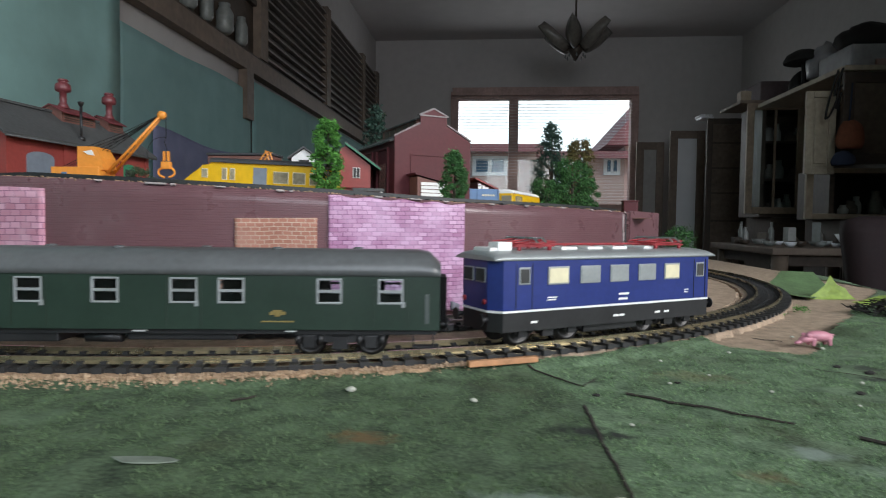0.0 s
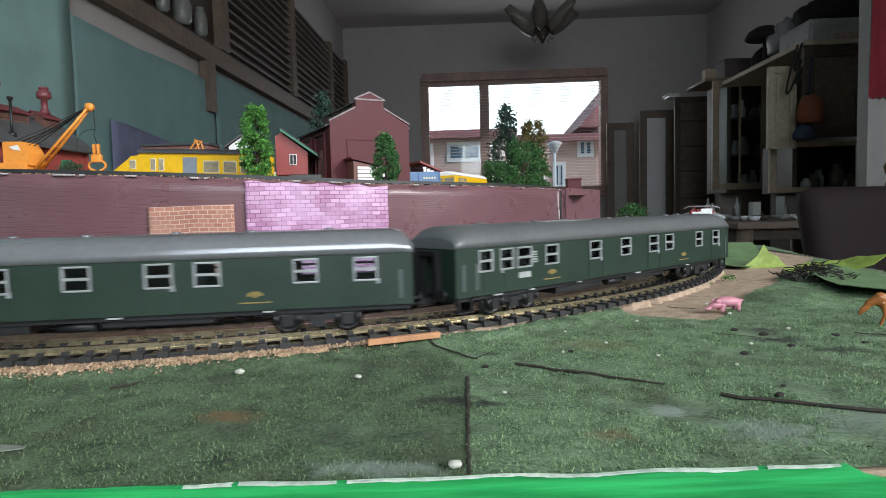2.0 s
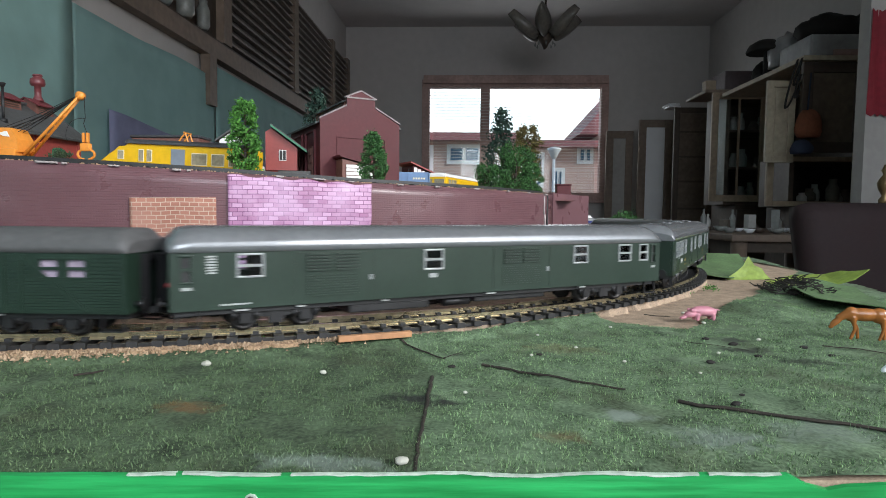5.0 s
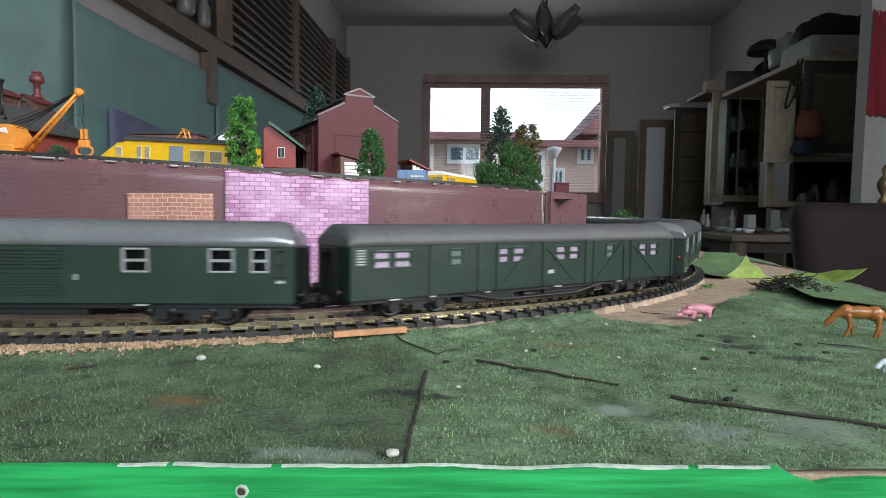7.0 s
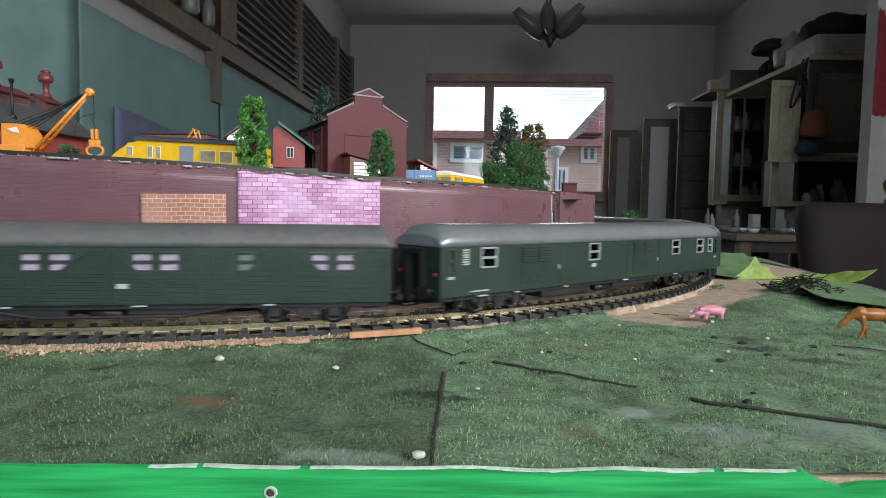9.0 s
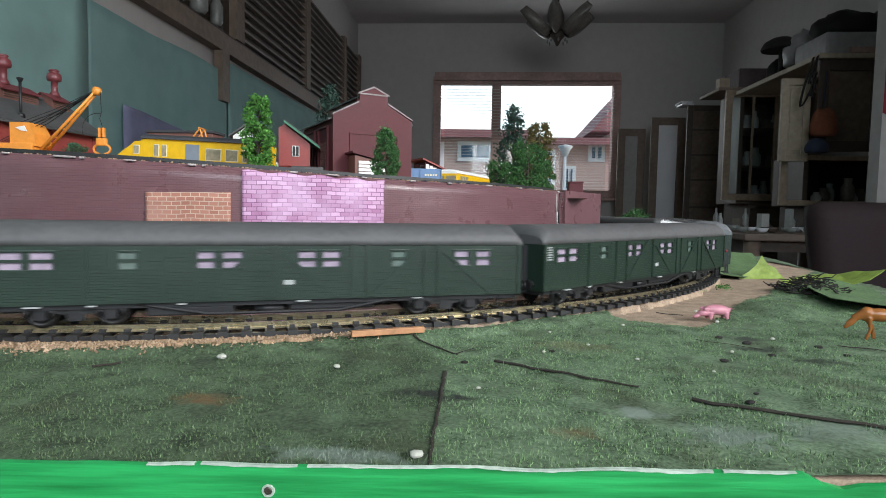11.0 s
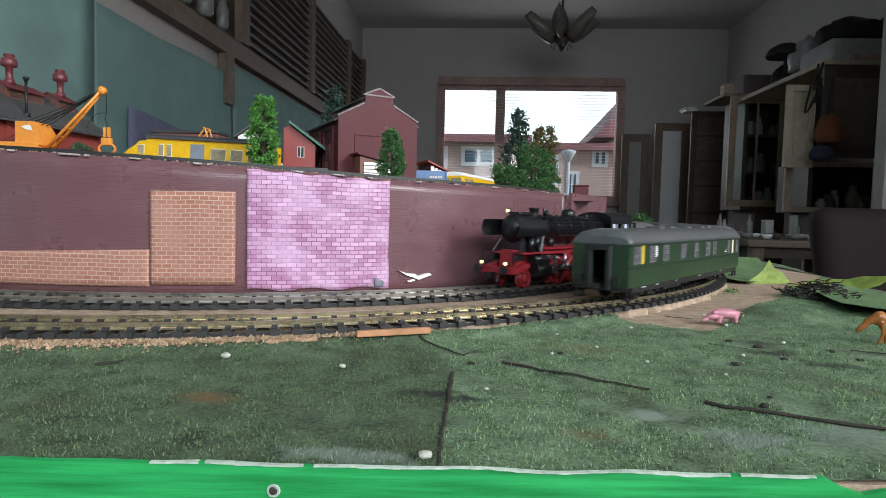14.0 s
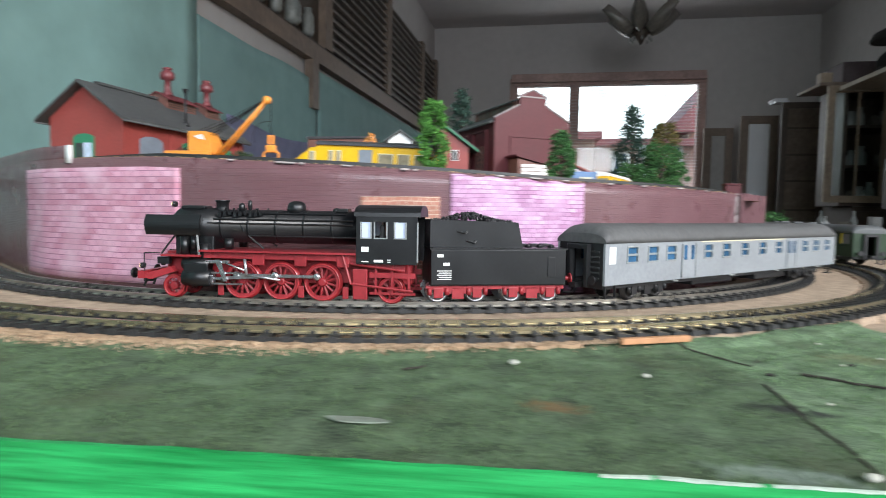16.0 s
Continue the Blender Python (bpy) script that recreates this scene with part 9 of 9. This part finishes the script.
part("peak", lump((1.640, 2.945, 0.372), (0.052, 0.030, 0.045), 8.3, 0.10), NAVY, t)
part("strap", rod(bmesh.new(), (1.672, 2.970, 0.55), (1.690, 2.985, 0.74), 0.004, seg=6), NAVY, t)


def side_table():
    t = thing("side_table", "old dark wooden table heaped with crockery", "table", group="")
    part("tabletop", bx(1.12, 1.75, 2.45, 3.15, -0.055, -0.025, bevel=0.006), WOOD_RAIL, t)
    part("apron", bx(1.16, 1.71, 2.49, 3.11, -0.10, -0.056), WOOD_DARK, t)
    for x in (1.17, 1.69):
        for y in (2.50, 3.09):
            part("leg", rod(bmesh.new(), (x, y, FLOOR_Z), (x, y, -0.056), 0.022, 0.032, 12), WOOD_RAIL, t)


side_table()
rng = random.Random(12)
for i in range(16):
    x, y, r = 1.17 + 0.066 * (i % 8) + rng.uniform(0, 0.012), 2.56 + 0.22 * (i // 8) + rng.uniform(0, 0.08), rng.uniform(0.020, 0.032)
    bm = lathe(bmesh.new(), [(r * 0.4, 0), (r * 0.7, 0.006), (r, r * 0.8), (r * 0.96, r * 0.8), (r * 0.6, 0.012)], (0, 0, 0), "Z", 16)
    tagged(part("bowl", bm, (GREYWARE, SHINY_WHITE, WOOD_DARK)[i % 3], m=pose(x, y, -0.0245)), "bowl among the crockery on the side table", "bowl", "crockery")
for i in range(14):
    x, y, h = 1.165 + 0.04 * i, 2.93 + 0.05 * (i % 3), 0.03 + 0.025 * ((i * 7) % 4)
    m = (WOOD_DARK, GREYWARE, CROCK, DULL)[i % 4]
    if i % 3 == 0:
        tagged(part("carton", bx(-0.018, 0.018, -0.02, 0.02, 0, h, bevel=0.002), m, m=pose(x, y, -0.0245, 0, 0, 17 * i)), "small carton among the clutter on the side table", "carton", "cartons")
    else:
        tagged(part("bottle", lathe(bmesh.new(), [(0.012, 0), (0.014, 0.004), (0.014, h * 0.6), (0.005, h * 0.8), (0.005, h), (0.001, h)], (0, 0, 0), "Z", 12), m, m=pose(x, y, -0.0245)), "small bottle among the clutter on the side table", "bottle", "bottles")
tagged(part("mixing_bowl", lathe(bmesh.new(), [(0.03, 0), (0.045, 0.006), (0.075, 0.055), (0.072, 0.055), (0.04, 0.010), (0.001, 0.008)], (0, 0, 0), "Z", 24), SHINY_WHITE, m=pose(1.47, 2.52, -0.0245)), "large white bowl on the side table", "bowl", "crockery")

MAROON = mat("maroon_upholstery", (0.020, 0.009, 0.010), 0.8, grain=120, vary=0.2, bump=0.15)


FINIAL = mat("aged_brass", (0.16, 0.11, 0.05), 0.4, 0.6, grain=100, vary=0.3, bump=0.05)


def chair():
    t = thing("upholstered_chair", "dark maroon upholstered high-backed chair", "chair", pose(0.86, 1.40, 0))
    bm = bmesh.new()
    box(bm, -0.035, 0.42, 0, 0.09, FLOOR_Z + 0.40, 0.085, bevel=0.042)
    for v in bm.verts:
        v.co.x += (0.085 - v.co.z) * 0.16
    for f in bm.faces:
        f.smooth = True
    part("backrest", bm, MAROON, t)
    part("finial", lathe(bmesh.new(), [(0.011, 0.080), (0.013, 0.092), (0.006, 0.102), (0.014, 0.118), (0.017, 0.132), (0.010, 0.146), (0.005, 0.152), (0.009, 0.162), (0.003, 0.176)], (0.185, 0.05, 0), "Z", 16), FINIAL, t, "turned brass finial")
    part("seat", bx(0.08, 0.50, -0.45, -0.001, FLOOR_Z + 0.36, FLOOR_Z + 0.48, bevel=0.03), MAROON, t)
    for x in (0.11, 0.47):
        for y in (-0.42, 0.04):
            part("leg", bx(x - 0.02, x + 0.02, y - 0.02, y + 0.02, FLOOR_Z, FLOOR_Z + 0.399), WOOD_DARK, t)


chair()
RED_CLOTH = mat("red_cloth", (0.19, 0.012, 0.022), 0.85, grain=50, vary=0.2, bump=0.2)
d = thing("door_1", "white painted glazed door with a dark lever handle", "door", kind="structure")
part("leaf", bx(1.485, 1.60, 2.20, 2.24, FLOOR_Z, 0.44, bevel=0.004), PALE_GREY, d)
part("leaf_top", bx(1.485, 1.60, 2.20, 2.24, 0.441, 1.25), PALE_GREY, d)
part("handle", rod(bmesh.new(), (1.545, 2.195, 0.12), (1.60, 2.17, 0.125), 0.008, seg=8), BLACKISH, d)
part("handle_plate", bx(1.538, 1.556, 2.190, 2.199, 0.05, 0.19, bevel=0.003), BLACKISH, d)
fl = thing("red_banner", "red cloth banner with a pale round patch on the door", "banner")
bm = bmesh.new()
grid = []
for i in range(15):
    x = 1.455 + 0.18 * i / 14
    grid.append([bm.verts.new((x, 2.185 + 0.006 * math.sin(i * 1.4 + z * 6), z - 0.01 * (i % 2))) for z in (0.415, 0.5, 0.6, 0.7, 0.78)])
for a, b in zip(grid, grid[1:]):
    for j in range(4):
        bm.faces.new((a[j], b[j], b[j + 1], a[j + 1])).smooth = True
part("cloth", bm, RED_CLOTH, fl)
part("patch", lathe(bmesh.new(), [(0.036, 0), (0.036, -0.004), (0.002, -0.005)], (1.568, 2.176, 0.545), "Y", 20), PALE_GREY, fl)
tagged(part("red_ribbon", bx(1.478, 1.512, 2.262, 2.268, 0.50, 0.72, bevel=0.002), RED_CLOTH), "narrow red cloth strip hanging by the door post", "ribbon")
pl = structure("door_post", bx(1.455, 1.484, 2.19, 2.25, FLOOR_Z, 1.6), PALE_GREY, "pale grey door post", "trim")

# ---- outside the window ----
HOUSE_BRICK = brick_mat("street_brick", (0.50, 0.32, 0.29), (0.50, 0.36, 0.33), (0.58, 0.50, 0.47), 0.22, 0.065, 0.012)
TILE = mat("roof_tile", (0.34, 0.15, 0.16), 0.8, grain=6, vary=0.2, bump=0.1)
structure("ground", bx(-60, 60, YN + 0.3, 120, FLOOR_Z - 3.2, FLOOR_Z - 3.0), mat("street_paving", (0.32, 0.31, 0.30), 0.9, grain=4, vary=0.15), "grey street outside the window", "ground")
back = structure("backdrop", bx(-90, 90, 95, 96, -20, 60), glow_mat("white_overcast_sky", (0.93, 0.96, 1.0), 1.6), "white overcast sky beyond the houses", "sky")


def row_house(x0, x1, y, z_eave, z_ridge, wins, label):
    t = thing("row_house", label, "house", group="houses across the street")
    zb = FLOOR_Z - 3.0
    bm = bmesh.new()
    uv = bm.loops.layers.uv.new("UVMap")
    box(bm, x0, x1, y, y + 8, zb, z_eave)
    for f in bm.faces:
        for l in f.loops:
            l[uv].uv = (l.vert.co.x + l.vert.co.y, l.vert.co.z)
    part("wall", bm, HOUSE_BRICK, t)
    r = part("roof", prism(bmesh.new(), [(y - 0.4, z_eave - 0.1), (y + 4, z_ridge), (y + 8.4, z_eave - 0.1), (y + 8.4, z_eave + 0.1), (y + 4, z_ridge + 0.2), (y - 0.4, z_eave + 0.1)], x0 - 0.2, x1 + 0.2, "X"), TILE, t)
    part("gutter", bx(x0, x1, y - 0.55, y - 0.4, z_eave - 0.15, z_eave), TILE, r)
    for x, z, w, h in wins:
        f = part("window", bx(x - w, x + w, y - 0.05, y + 0.02, z, z + h), SHINY_WHITE, t)
        part("pane", bx(x - w + 0.12, x - 0.05, y - 0.08, y - 0.051, z + 0.12, z + h - 0.12), BLUE_GLASS, f)
        part("pane", bx(x + 0.05, x + w - 0.12, y - 0.08, y - 0.051, z + 0.12, z + h - 0.12), BLUE_GLASS, f)
    return t


row_house(-7.5, 1.25, 19, 2.40, 2.55, [(-0.18, 1.55, 0.55, 0.62), (-1.55, 1.30, 0.40, 0.85), (-3.2, 1.2, 0.9, 0.9), (-2.5, -3.4, 1.0, 1.7)], "pale brick row house with a flat roof across the street")
row_house(1.4, 7.6, 21, 2.42, 2.62, [(2.26, 0.9, 0.30, 1.25), (3.95, 1.75, 0.28, 0.62), (3.05, 0.7, 0.22, 0.9), (3.0, -3.4, 0.9, 1.8)], "pale brick row house with a reddish roof edge across the street")
t = thing("row_house", "brick house with a pointed gable across the street", "house", group="houses across the street")
part("wall", bx(5.0, 11, 24, 32, FLOOR_Z - 3, 3.2), HOUSE_BRICK, t)
part("roof", prism(bmesh.new(), [(4.2, 3.12), (8.0, 7.4), (11.8, 3.12)], 23.6, 32.4, "Y"), TILE, t)
t = thing("street_lamp", "white street lamp with a wide hood", "street lamp", pose(1.345, 9.5, 0))
part("post", rod(bmesh.new(), (0, 0, FLOOR_Z - 3.0), (0, 0, 0.90), 0.030, 0.022, 12), SHINY_WHITE, t)
part("hood", lathe(bmesh.new(), [(0.035, 0.90), (0.085, 1.01), (0.115, 1.045), (0.10, 1.065), (0.01, 1.085)], (0, 0, 0), "Z", 20), SHINY_WHITE, t)


# ---- motions ----
def motions():
    times = [i * 0.25 for i in range(65)]
    for ob, a, base in OUTER:
        walk(ob, [(t, car_pose(R_OUT, a + outer_shift(t), base, 1)) for t in times])
    for ob, a, base in INNER:
        walk(ob, [(t, car_pose(R_IN, a + steam_shift(t), base, -1)) for t in times])
    fine = [0.0, 13.0] + [13.0 + 0.05 * i for i in range(1, 61)]
    for w, x, s, r in WHEELS:
        rows = []
        for t in fine:
            run = -radians(steam_shift(max(t, 13.0))) * R_IN
            rows.append((t, pose(x, s * 0.0078, r, 0, math.degrees(run / r) * 1.0, 0) @ pose(0, 0, 0, 0, 0, 0 if s > 0 else 180)))
        walk(w, rows)
    for ob, s, kind in RODS:
        rows = []
        for t in fine:
            run = -radians(steam_shift(max(t, 13.0))) * R_IN
            a = run / R_DRIVE + (math.pi / 2 if s < 0 else 0) - 0.9
            dx, dz = CRANK * math.cos(a), -CRANK * math.sin(a)
            if kind == "couple":
                rows.append((t, pose(dx, s * 0.0112, R_DRIVE + dz)))
            else:
                length = DRIVERS[0] + 0.013 - DRIVERS[1]
                cx = DRIVERS[1] + dx + math.sqrt(length ** 2 - (dz - 0.0006) ** 2)
                if kind == "main":
                    rows.append((t, pose(DRIVERS[1] + dx, s * 0.0122, R_DRIVE + dz, 0, math.degrees(math.asin((dz - 0.0006) / length)), 0)))
                else:
                    rows.append((t, pose(cx, s * 0.0122, R_DRIVE + 0.0006)))
        walk(ob, rows)


motions()
